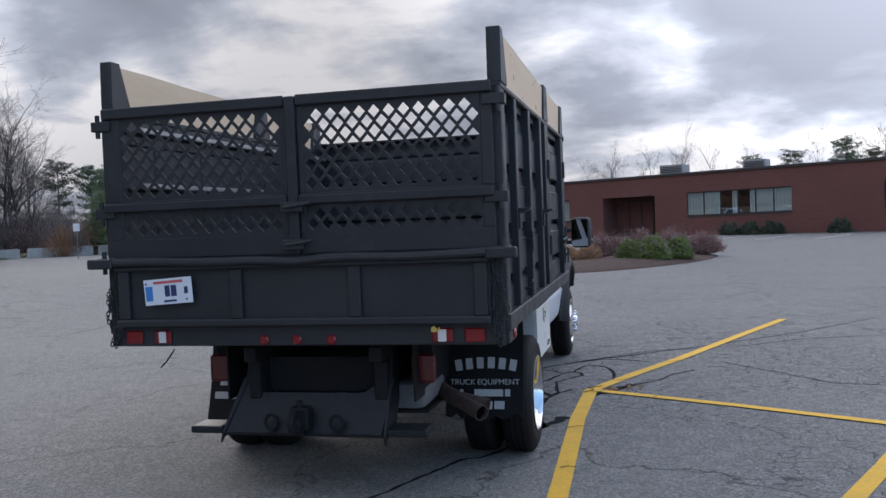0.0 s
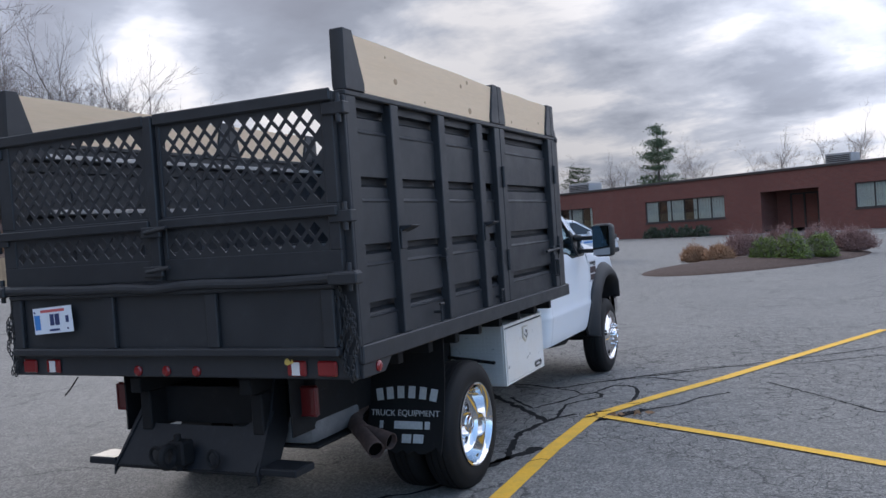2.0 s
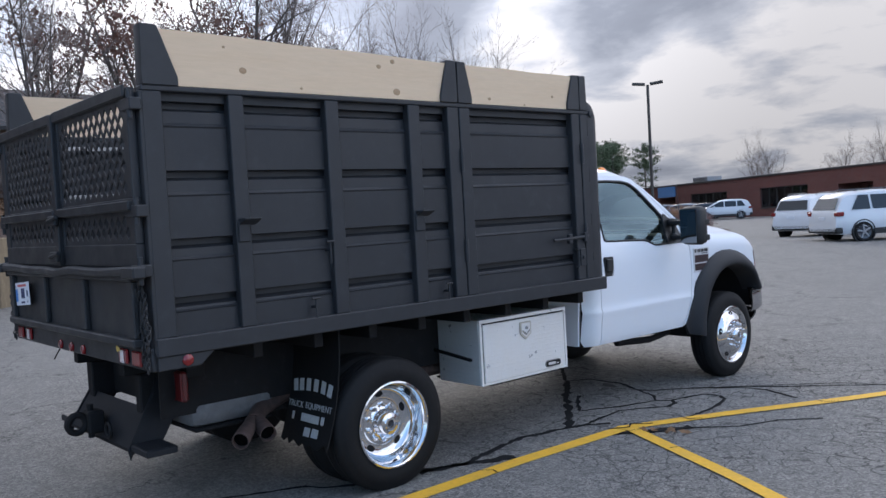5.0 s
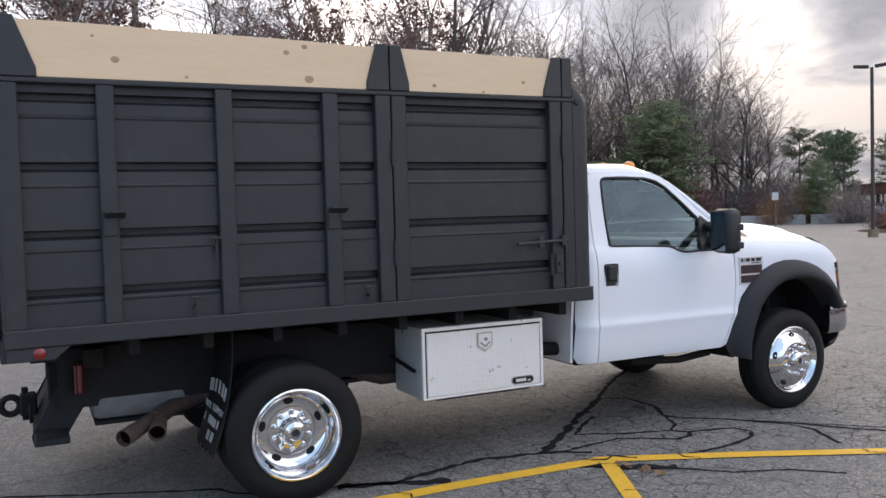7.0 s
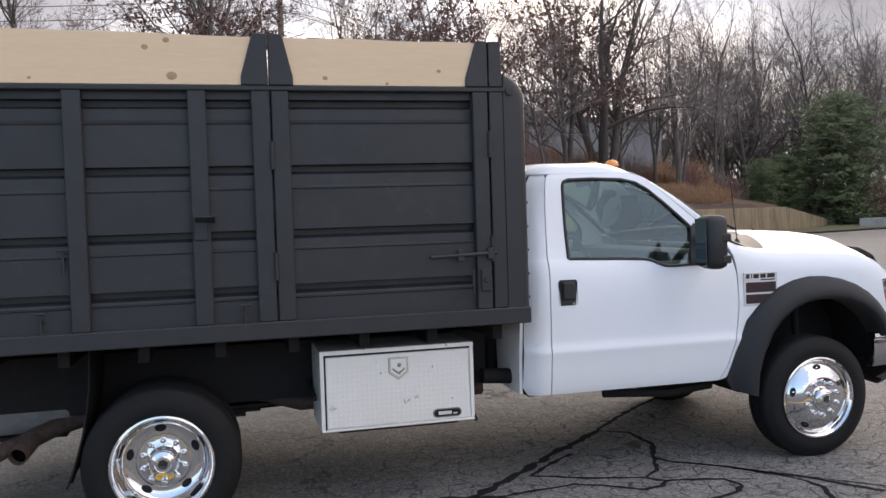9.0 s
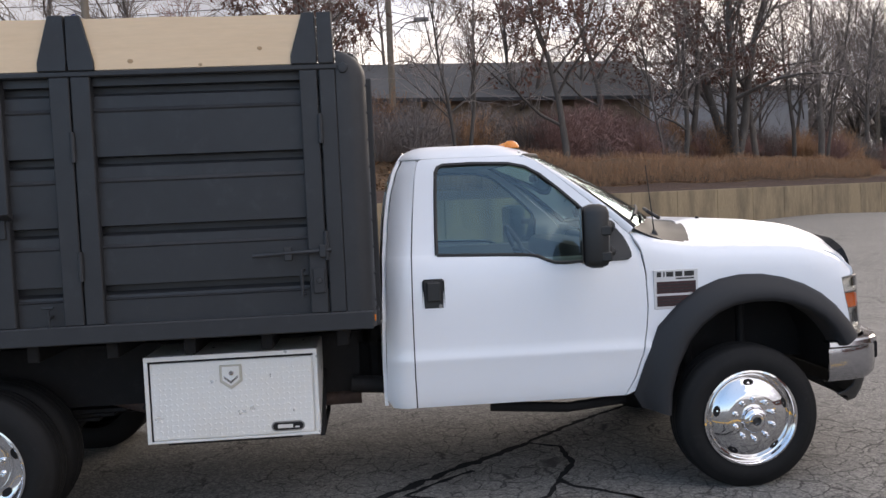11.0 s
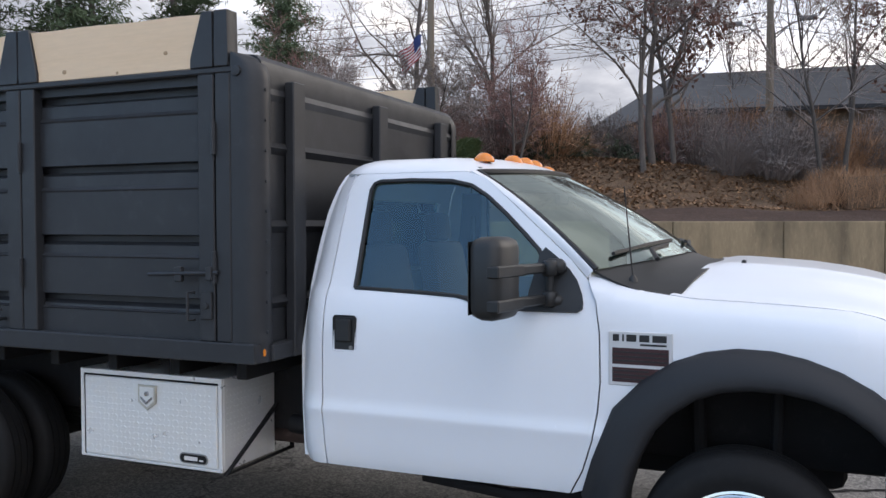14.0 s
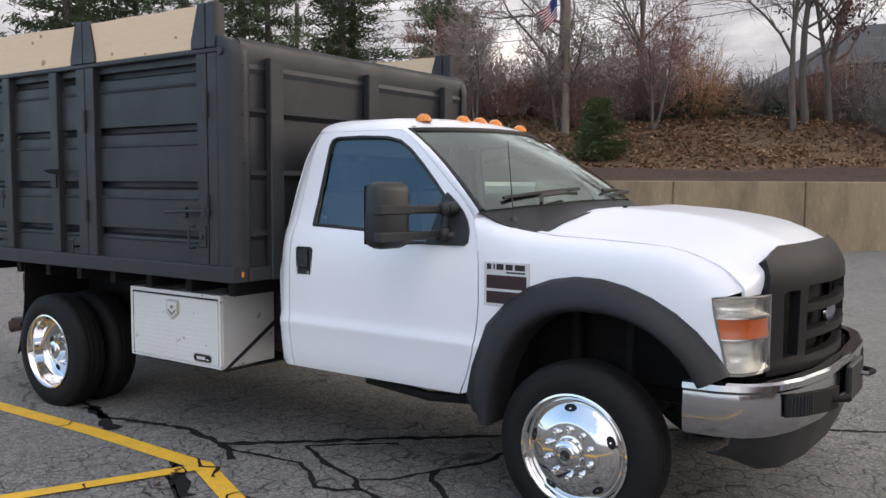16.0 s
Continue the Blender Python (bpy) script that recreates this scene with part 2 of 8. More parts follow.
AMBER = mat("amber_lens", (0.75, 0.22, 0.02), 0.18, coat=0.5, bump=0.15, bumpscale=150, bumpdist=0.002)
LETTER = mat("white_print", (0.50, 0.50, 0.49), 0.6, grain=0.3, scale=60, big=0.3, bigscale=12, second=(0.3, 0.3, 0.3))
PLATE = mat("plate_white", (0.74, 0.76, 0.80), 0.45, grain=0.05)
PLATEBLUE = mat("plate_blue", (0.05, 0.22, 0.55), 0.45)
PLATEINK = mat("plate_ink", (0.03, 0.04, 0.12), 0.5)
PLATERED = mat("plate_red", (0.6, 0.12, 0.12), 0.5)
GLASS = thin_glass("side_glass", (0.55, 0.70, 0.64), 0.040, (0.62, 0.86, 0.98), 1.4)
SCREENGLASS = thin_glass("windscreen_glass", (0.58, 0.68, 0.64), 0.13, (0.88, 1.0, 0.95))
SEATGREY = mat("grey_seat_cloth", (0.10, 0.10, 0.11), 0.9, grain=0.3, scale=60)
DASH = mat("dark_dashboard", (0.05, 0.05, 0.055), 0.7)
TRIMBEIGE = mat("pale_cabin_trim", (0.24, 0.24, 0.23), 0.85)

# ---- mesh helpers ----
def mesh_of(bm, name, material, angle=35):
    me = bpy.data.meshes.new(name)
    bmesh.ops.recalc_face_normals(bm, faces=bm.faces[:])
    bm.to_mesh(me)
    bm.free()
    me.materials.append(material)
    me.polygons.foreach_set("use_smooth", [True] * len(me.polygons))
    me.set_sharp_from_angle(angle=radians(angle))
    return me


def part(name, bm, material, parent, label="", angle=35):
    ob = new(name, mesh_of(bm, name, material, angle))
    ob.parent = parent
    if parent is not None:
        ob.matrix_parent_inverse = parent.matrix_basis.inverted()
    return tagged(ob, label)


def solo(name, bm, material, label, category, group="", kind="", angle=35):
    return tagged(new(name, mesh_of(bm, name, material, angle)), label, category, group, kind)


def thing(name, at, label, category, group="", kind=""):
    ob = new(name)
    ob.empty_display_size = 0.2
    ob.matrix_basis = at if isinstance(at, Matrix) else pose(*at)
    return tagged(ob, label, category, group, kind)


def B():
    return bmesh.new()


def box(bm, x0, x1, y0, y1, z0, z1, bevel=0.0, m=None):
    r = bmesh.ops.create_cube(bm, size=1.0)
    vs = r["verts"]
    for v in vs:
        v.co = Vector((x0 + (v.co.x + 0.5) * (x1 - x0), y0 + (v.co.y + 0.5) * (y1 - y0), z0 + (v.co.z + 0.5) * (z1 - z0)))
    if bevel:
        es = {e for v in vs for e in v.link_edges}
        r = bmesh.ops.bevel(bm, geom=list(es), offset=bevel, segments=1 if bevel < 0.03 else 2, affect="EDGES", profile=0.5)
        vs = r["verts"] or vs
        vs = list({v for f in r["faces"] for v in f.verts} | {v for v in vs if v.is_valid})
    if m is not None:
        bmesh.ops.transform(bm, matrix=m, verts=vs)
    return bm


def prism(bm, pts, axis, a, b, bevel=0.0):
    """Extrudes a polygon along an axis from a to b. pts: the two other coordinates, in the order xyz."""
    def place(p, h):
        return {"x": (h, p[0], p[1]), "y": (p[0], h, p[1]), "z": (p[0], p[1], h)}[axis]
    lo = [bm.verts.new(place(p, a)) for p in pts]
    hi = [bm.verts.new(place(p, b)) for p in pts]
    n = len(pts)
    fs = [bm.faces.new(lo[::-1]), bm.faces.new(hi)]
    fs += [bm.faces.new((lo[i], lo[(i + 1) % n], hi[(i + 1) % n], hi[i])) for i in range(n)]
    if bevel:
        es = {e for f in fs for e in f.edges}
        bmesh.ops.bevel(bm, geom=list(es), offset=bevel, segments=1 if bevel < 0.03 else 2, affect="EDGES", profile=0.5)
    return bm


def cyl(bm, p0, p1, r0, r1=None, n=12, caps=True):
    p0, p1 = Vector(p0), Vector(p1)
    r1 = r0 if r1 is None else r1
    d = (p1 - p0).normalized()
    s = d.orthogonal().normalized()
    t = d.cross(s)
    ra = [bm.verts.new(p0 + (s * math.cos(2 * math.pi * i / n) + t * math.sin(2 * math.pi * i / n)) * r0) for i in range(n)]
    rb = [bm.verts.new(p1 + (s * math.cos(2 * math.pi * i / n) + t * math.sin(2 * math.pi * i / n)) * r1) for i in range(n)]
    for i in range(n):
        bm.faces.new((ra[i], ra[(i + 1) % n], rb[(i + 1) % n], rb[i]))
    if caps:
        bm.faces.new(ra[::-1]); bm.faces.new(rb)
    return bm


def tube(bm, pts, r, n=8, caps=True):
    pts = [Vector(p) for p in pts]
    rings = []
    s = None
    for i, p in enumerate(pts):
        d = (pts[min(i + 1, len(pts) - 1)] - pts[max(i - 1, 0)]).normalized()
        s = d.orthogonal().normalized() if s is None else (s - d * s.dot(d)).normalized()
        t = d.cross(s)
        rr = r[i] if isinstance(r, (list, tuple)) else r
        rings.append([bm.verts.new(p + (s * math.cos(2 * math.pi * k / n) + t * math.sin(2 * math.pi * k / n)) * rr) for k in range(n)])
    for a, b in zip(rings, rings[1:]):
        for k in range(n):
            bm.faces.new((a[k], a[(k + 1) % n], b[(k + 1) % n], b[k]))
    if caps:
        bm.faces.new(rings[0][::-1]); bm.faces.new(rings[-1])
    return bm


def lathe(bm, profile, n=48, axis="x", m=None):
    """Turns (along, radius) points about an axis; open at the ends where the radius is above 0."""
    rings = []
    for a, r in profile:
        ring = []
        for k in range(n if r > 1e-6 else 1):
            c, s = math.cos(2 * math.pi * k / n) * r, math.sin(2 * math.pi * k / n) * r
            co = {"x": (a, c, s), "y": (c, a, s), "z": (c, s, a)}[axis]
            ring.append(bm.verts.new(m @ Vector(co) if m is not None else co))
        rings.append(ring)
    for a, b in zip(rings, rings[1:]):
        for k in range(n):
            q = [a[k % len(a)], a[(k + 1) % len(a)], b[(k + 1) % len(b)], b[k % len(b)]]
            q = list(dict.fromkeys(q))
            if len(q) > 2:
                bm.faces.new(q)
    return bm


def grid(bm, us, vs, fn):
    g = [[bm.verts.new(fn(u, v)) for v in vs] for u in us]
    for i in range(len(us) - 1):
        for j in range(len(vs) - 1):
            bm.faces.new((g[i][j], g[i + 1][j], g[i + 1][j + 1], g[i][j + 1]))
    return g


def thicken(bm, t):
    """Gives an open sheet a thickness, on the side against its normals."""
    bmesh.ops.recalc_face_normals(bm, faces=bm.faces[:])
    bmesh.ops.solidify(bm, geom=bm.faces[:], thickness=t)
    return bm


def sheet(outline, holes=(), cut_u=(), cut_v=(), fn=None):
    """A flat outline (u, v) with holes, cut along the given u and v so that fn(u, v) can bend it into space."""
    bm = B()
    for loop in (outline, *holes):
        vs = [bm.verts.new((p[0], p[1], 0)) for p in loop]
        for i in range(len(vs)):
            bm.edges.new((vs[i], vs[(i + 1) % len(vs)]))
    bmesh.ops.triangle_fill(bm, use_beauty=True, edges=bm.edges[:])
    for u in cut_u:
        bmesh.ops.bisect_plane(bm, geom=bm.verts[:] + bm.edges[:] + bm.faces[:], plane_co=(u, 0, 0), plane_no=(1, 0, 0))
    for v in cut_v:
        bmesh.ops.bisect_plane(bm, geom=bm.verts[:] + bm.edges[:] + bm.faces[:], plane_co=(0, v, 0), plane_no=(0, 1, 0))
    if fn:
        for v in bm.verts:
            v.co = Vector(fn(v.co.x, v.co.y))
    return bm


def arc(cx, cy, r, a0, a1, n, ry=None):
    ry = r if ry is None else ry
    return [(cx + r * math.cos(radians(a0 + (a1 - a0) * i / n)), cy + ry * math.sin(radians(a0 + (a1 - a0) * i / n))) for i in range(n + 1)]


def smooth(a, b, t):
    t = max(0.0, min(1.0, (t - a) / (b - a)))
    return t * t * (3 - 2 * t)


def writing(text, size, m, material, parent, name="lettering", label="", depth=0.001):
    cu = bpy.data.curves.new(name, "FONT")
    cu.body, cu.size, cu.extrude, cu.align_x, cu.align_y = text, size, depth, "CENTER", "CENTER"
    tmp = bpy.data.objects.new(name, cu)
    me = bpy.data.meshes.new_from_object(tmp)
    bpy.data.objects.remove(tmp)
    me.materials.clear(); me.materials.append(material)
    ob = new(name, me)
    ob.parent = parent
    ob.matrix_basis = m
    if parent is not None:
        ob.matrix_parent_inverse = parent.matrix_basis.inverted()
    return tagged(ob, label)

# ---- ground ----
def ground_z(x, y):
    d = math.hypot(x - 1.0, (y - 2.0) * 0.95)
    far = smooth(-4, -13, x) * smooth(22, 33, y)
    side = smooth(0.08, 0.75, (1.0 - x) / max(d, 0.1))          # the car park rises towards the drive only
    return 0.36 * smooth(10, 24, d) * (1 - 0.9 * far) * side


def asphalt(name):
    m = bpy.data.materials.new(name)
    m.use_nodes = True
    N, L = m.node_tree.nodes, m.node_tree.links
    b = N["Principled BSDF"]
    b.inputs["Roughness"].default_value = 0.75
    co = N.new("ShaderNodeTexCoord")

    def tex(s, d=5.0, r=0.6, kind="ShaderNodeTexNoise"):
        t = N.new(kind)
        t.inputs["Scale"].default_value = s
        t.inputs["Detail"].default_value, t.inputs["Roughness"].default_value = d, r
        L.new(co.outputs["Object"], t.inputs["Vector"])
        return t

    def rng(f, a, c, lo, hi):
        r = N.new("ShaderNodeMapRange")
        for i, v in enumerate((a, c, lo, hi)):
            r.inputs[i + 1].default_value = v
        L.new(f, r.inputs[0])
        return r.outputs[0]

    def mix(fac, a, bb):
        x = N.new("ShaderNodeMix"); x.data_type = "RGBA"
        L.new(fac, x.inputs[0])
        for i, c in ((6, a), (7, bb)):
            if isinstance(c, tuple):
                x.inputs[i].default_value = (*c, 1)
            else:
                L.new(c, x.inputs[i])
        return x.outputs[2]

    stone = tex(95, 3, 0.8).outputs["Fac"]
    pebble = N.new("ShaderNodeTexVoronoi"); pebble.inputs["Scale"].default_value = 68
    L.new(co.outputs["Object"], pebble.inputs["Vector"])
    patch = tex(0.35, 6, 0.6).outputs["Fac"]
    mid = tex(5, 6, 0.7).outputs["Fac"]
    grit = tex(38, 4, 0.75).outputs["Fac"]
    c = mix(rng(stone, 0.42, 0.60, 0, 1), (0.066, 0.063, 0.060), (0.27, 0.258, 0.239))
    c = mix(rng(pebble.outputs["Color"], 0.50, 0.85, 0, 0.7), c, (0.34, 0.325, 0.297))
    c = mix(rng(pebble.outputs["Color"], 0.45, 0.15, 0, 0.7), c, (0.045, 0.044, 0.043))
    c = mix(rng(patch, 0.35, 0.7, 0, 0.40), c, (0.245, 0.234, 0.214))
    c = mix(rng(mid, 0.45, 0.75, 0, 0.50), c, (0.075, 0.073, 0.072))
    c = mix(rng(grit, 0.60, 0.74, 0, 0.75), c, (0.33, 0.32, 0.30))
    c = mix(rng(grit, 0.42, 0.30, 0, 0.65), c, (0.04, 0.04, 0.04))
    # fine net of cracks, only in worn patches
    warp = tex(2.2, 4, 0.6)
    ad = N.new("ShaderNodeVectorMath"); ad.operation = "MULTIPLY_ADD"
    ad.inputs[1].default_value = (0.35, 0.35, 0.0)
    L.new(warp.outputs["Color"], ad.inputs[0]); L.new(co.outputs["Object"], ad.inputs[2])
    vo = N.new("ShaderNodeTexVoronoi"); vo.feature = "DISTANCE_TO_EDGE"; vo.inputs["Scale"].default_value = 6.5
    L.new(ad.outputs[0], vo.inputs["Vector"])
    vo2 = N.new("ShaderNodeTexVoronoi"); vo2.feature = "DISTANCE_TO_EDGE"; vo2.inputs["Scale"].default_value = 0.42
    ad2 = N.new("ShaderNodeVectorMath"); ad2.operation = "MULTIPLY_ADD"; ad2.inputs[1].default_value = (1.6, 1.6, 0)
    w2 = tex(0.8, 6, 0.65)
    L.new(w2.outputs["Color"], ad2.inputs[0]); L.new(co.outputs["Object"], ad2.inputs[2])
    L.new(ad2.outputs[0], vo2.inputs["Vector"])
    away = N.new("ShaderNodeVectorMath"); away.operation = "DISTANCE"; away.inputs[1].default_value = (1.8, 4.0, 0.0)
    L.new(co.outputs["Object"], away.inputs[0])
    near = N.new("ShaderNodeMath"); near.operation = "ADD"
    L.new(tex(0.5, 3, 0.5).outputs["Fac"], near.inputs[0]); L.new(rng(away.outputs["Value"], 2.0, 5.0, 0.19, -0.16), near.inputs[1])
    worn = rng(near.outputs[0], 0.47, 0.62, 0, 1)
    fine = rng(vo.outputs["Distance"], 0.008, 0.034, 1, 0)
    mul = N.new("ShaderNodeMath"); mul.operation = "MULTIPLY"
    L.new(fine, mul.inputs[0]); L.new(worn, mul.inputs[1])
    long = rng(vo2.outputs["Distance"], 0.0, 0.006, 1, 0)
    mx = N.new("ShaderNodeMath"); mx.operation = "MAXIMUM"
    L.new(mul.outputs[0], mx.inputs[0]); L.new(long, mx.inputs[1])
    sc = N.new("ShaderNodeMath"); sc.operation = "MULTIPLY"; sc.inputs[1].default_value = 0.88
    L.new(mx.outputs[0], sc.inputs[0])
    c = mix(sc.outputs[0], c, (0.014, 0.014, 0.014))
    L.new(c, b.inputs["Base Color"])
    hgt = N.new("ShaderNodeMath"); hgt.operation = "SUBTRACT"
    L.new(stone, hgt.inputs[0]); L.new(mx.outputs[0], hgt.inputs[1])
    bp = N.new("ShaderNodeBump"); bp.inputs["Strength"].default_value, bp.inputs["Distance"].default_value = 0.55, 0.006
    L.new(hgt.outputs[0], bp.inputs["Height"]); L.new(bp.outputs[0], b.inputs["Normal"])
    return m


ASPHALT = asphalt("worn_asphalt")
TAR = mat("crack_sealer", (0.018, 0.018, 0.019), 0.9, spec=0.1, grain=0.3, scale=40, big=0.3, bigscale=3, second=(0.035, 0.035, 0.035))
YELLOW = mat("worn_yellow_paint", (0.86, 0.475, 0.035), 0.7, grain=0.22, scale=28, big=0.35, bigscale=5, second=(0.50, 0.33, 0.07), bump=0.4, bumpscale=90, bumpdist=0.004)
WHITELINE = mat("worn_white_paint", (0.72, 0.72, 0.70), 0.75, grain=0.5, scale=20, big=0.6, bigscale=2, second=(0.2, 0.2, 0.2))
CONCRETE = mat("stained_concrete", (0.31, 0.235, 0.145), 0.9, grain=0.25, scale=14, big=0.9, bigscale=1.1, second=(0.13, 0.10, 0.065), stretch=(1, 1, 0.35), bump=0.25, bumpscale=30, bumpdist=0.01)
CONCRETEB = mat("kerb_concrete", (0.42, 0.41, 0.38), 0.9, grain=0.3, scale=16, big=0.4, bigscale=1.5)
LITTER = mat("leaf_litter", (0.15, 0.088, 0.048), 0.95, grain=0.6, scale=7, big=0.6, bigscale=0.7, second=(0.09, 0.06, 0.035), bump=0.8, bumpscale=16, bumpdist=0.05)
LEAFDRY = mat("dry_leaves", (0.26, 0.145, 0.075), 0.85, random_tint=0.2, grain=0.5, scale=3)
nt_ = LEAFDRY.node_tree
hs_, gi_, mr_ = nt_.nodes.new("ShaderNodeHueSaturation"), nt_.nodes.new("ShaderNodeNewGeometry"), nt_.nodes.new("ShaderNodeMapRange")
mr_.inputs[3].default_value, mr_.inputs[4].default_value = 0.5, 1.8
bs_ = nt_.nodes["Principled BSDF"]
nt_.links.new(gi_.outputs["Random Per Island"], mr_.inputs[0]); nt_.links.new(mr_.outputs[0], hs_.inputs["Value"])
nt_.links.new(bs_.inputs["Base Color"].links[0].from_socket, hs_.inputs["Color"]); nt_.links.new(hs_.outputs[0], bs_.inputs["Base Color"])
SOIL = mat("dark_mulch", (0.075, 0.042, 0.03), 0.95, grain=0.5, scale=12, big=0.4, bigscale=2, bump=0.6, bumpscale=30, bumpdist=0.03)
GRASS = mat("winter_grass", (0.13, 0.12, 0.055), 0.95, grain=0.5, scale=6, big=0.6, bigscale=0.3, second=(0.07, 0.085, 0.03), bump=0.6, bumpscale=20, bumpdist=0.03)

bm = B()
steps = [-700, -400, -250, -160, -110, -85, -70, -60, -52, -46, -40] + [-36 + 2 * i for i in range(46)] + [60, 68, 78, 92, 115, 150, 210, 300, 450, 700]
grid(bm, steps, steps, lambda x, y: (x, y, ground_z(x, y)))
solo("ground", bm, ASPHALT, "grey worn asphalt car park with cracks and sealed joints", "asphalt", kind="structure", angle=80)


def ribbon(bm, pts, width, lift=0.004, rnd=None, step=0.12):
    """A strip that lies on the ground along pts, with a slightly uneven width and line."""
    line = [Vector((p[0], p[1], 0)) for p in pts]
    dense = []
    for a, b in zip(line, line[1:]):
        k = max(1, int((b - a).length / step))
        dense += [a.lerp(b, i / k) for i in range(k)]
    dense.append(line[-1])
    prev = None
    for i, p in enumerate(dense):
        d = (dense[min(i + 1, len(dense) - 1)] - dense[max(i - 1, 0)]).normalized()
        n = Vector((-d.y, d.x, 0))
        w = width / 2
        if rnd:
            p = p + n * rnd.uniform(-0.25, 0.25) * width
            w *= rnd.uniform(0.55, 1.35)
        a, b = p + n * w, p - n * w
        row = [bm.verts.new((q.x, q.y, ground_z(q.x, q.y) + lift)) for q in (a, b)]
        if prev:
            bm.faces.new((prev[0], prev[1], row[1], row[0]))
        prev = row
    return bm


JX, JY = 1.42, 2.03
for nm, pts, w in (("line_along", [(1.46, -9.0), (1.42, -1.0), (1.385, 0.9), (JX, JY)], 0.125), ("line_slanting", [(JX - 0.02, JY - 0.06), (1.80, 2.84), (2.29, 3.80), (3.16, 5.70), (3.90, 7.29)], 0.12),
                   ("line_across", [(JX + 0.05, JY - 0.02), (2.68, 1.44), (3.92, 0.78)], 0.105), ("line_back", [(3.92, 0.82), (3.42, -0.25), (1.95, -3.25)], 0.12)):
    bm = B(); ribbon(bm, pts, w, {"line_slanting": 0.007, "line_across": 0.009}.get(nm, 0.004))
    solo("parking_line", bm, YELLOW, "worn yellow paint line on the asphalt", "road marking", "yellow parking lines", kind="structure", angle=80)

# ---- brick building across the car park ----
def brick_mat():
    m = bpy.data.materials.new("red_brick")
    m.use_nodes = True
    N, L = m.node_tree.nodes, m.node_tree.links
    b = N["Principled BSDF"]
    b.inputs["Roughness"].default_value = 0.9
    co = N.new("ShaderNodeTexCoord")
    br = N.new("ShaderNodeTexBrick")
    br.inputs["Color1"].default_value, br.inputs["Color2"].default_value = (0.19, 0.060, 0.046, 1), (0.14, 0.046, 0.038, 1)
    br.inputs["Mortar"].default_value = (0.16, 0.11, 0.09, 1)
    br.inputs["Scale"].default_value = 1.0
    br.inputs["Brick Width"].default_value, br.inputs["Row Height"].default_value, br.inputs["Mortar Size"].default_value = 0.215, 0.075, 0.008
    L.new(co.outputs["Generated"], br.inputs["Vector"])
    mp = N.new("ShaderNodeMapping")
    mp.inputs["Rotation"].default_value = (radians(90), 0, 0)
    L.new(co.outputs["Object"], mp.inputs[0]); L.new(mp.outputs[0], br.inputs["Vector"])
    no = N.new("ShaderNodeTexNoise"); no.inputs["Scale"].default_value = 0.35; no.inputs["Detail"].default_value = 6
    L.new(co.outputs["Object"], no.inputs["Vector"])
    mx = N.new("ShaderNodeMix"); mx.data_type = "RGBA"
    rg = N.new("ShaderNodeMapRange"); rg.inputs[1].default_value, rg.inputs[2].default_value, rg.inputs[4].default_value = 0.4, 0.7, 0.5
    L.new(no.outputs["Fac"], rg.inputs[0]); L.new(rg.outputs[0], mx.inputs[0])
    L.new(br.outputs["Color"], mx.inputs[6]); mx.inputs[7].default_value = (0.13, 0.05, 0.042, 1)
    L.new(mx.outputs[2], b.inputs["Base Color"])
    bp = N.new("ShaderNodeBump"); bp.inputs["Strength"].default_value = 0.5; bp.inputs["Distance"].default_value = 0.01; bp.invert = True
    L.new(br.outputs["Fac"], bp.inputs["Height"]); L.new(bp.outputs[0], b.inputs["Normal"])
    return m


BRICK = brick_mat()
COPING = mat("dark_roof_edge", (0.05, 0.042, 0.04), 0.7, grain=0.2, scale=6)
WINFRAME = mat("dark_bronze_frame", (0.035, 0.03, 0.028), 0.5)
BLIND = mat("pale_vertical_blind", (0.80, 0.80, 0.76), 0.85, grain=0.1, scale=5)
DARKROOM = mat("dark_room", (0.02, 0.02, 0.022), 0.9)
PANE = thin_glass("window_pane", (0.85, 0.90, 0.90), 0.06)
BLUESIGN = mat("blue_sign_panel", (0.07, 0.20, 0.42), 0.5)
ACGREY = mat("grey_air_unit", (0.30, 0.30, 0.30), 0.6, grain=0.2, scale=4)

BX0, BY0, BX1, BY1 = 20.0, 46.0, -56.0, 77.0
BLEN = math.hypot(BX1 - BX0, BY1 - BY0)
BANG = math.degrees(math.atan2(BY1 - BY0, BX1 - BX0))
# local frame: x runs along the front from the near corner, y points away from the car park
BM = pose(BX0, BY0, 0, 0, 0, BANG)
building = thing("office_building", BM, "long single-storey red brick office building with flat roof", "building")
BASE, TOP = 0.1, 4.08
SILL, HEAD = 1.36, 2.90
# (from, to, bottom, top, kind)
openings = [(-16, -9.5, SILL, HEAD, "w"), (-4.5, 1.0, SILL, HEAD, "w"), (2.0, 5.0, SILL, HEAD, "w"), (10.1, 16.7, SILL, HEAD, "w"), (18.9, 22.7, 0.35, 2.85, "e"), (25.3, 31.6, SILL, HEAD, "w"), (36.4, 42.7, SILL, HEAD, "w"),
            (44.8, 48.2, 0.35, 2.9, "e"), (51.5, 57.3, 1.36, 3.1, "w"), (61.9, 67.6, 1.36, 3.1, "w"), (70.2, 73.1, 0.35, 2.95, "e"), (75.4, 80.8, 1.45, 3.1, "w")]


def fall(x):
    return -0.0122 * (x - 10.0)          # the building follows the ground, which falls along it


def local_box(bm, x0, x1, y0, y1, z0, z1, bevel=0.0):
    m = BM.copy()
    m[2][0], m[2][3] = m[2][0] - 0.0122, m[2][3] + 0.122
    return box(bm, x0, x1, y0, y1, z0, z1, bevel, m)


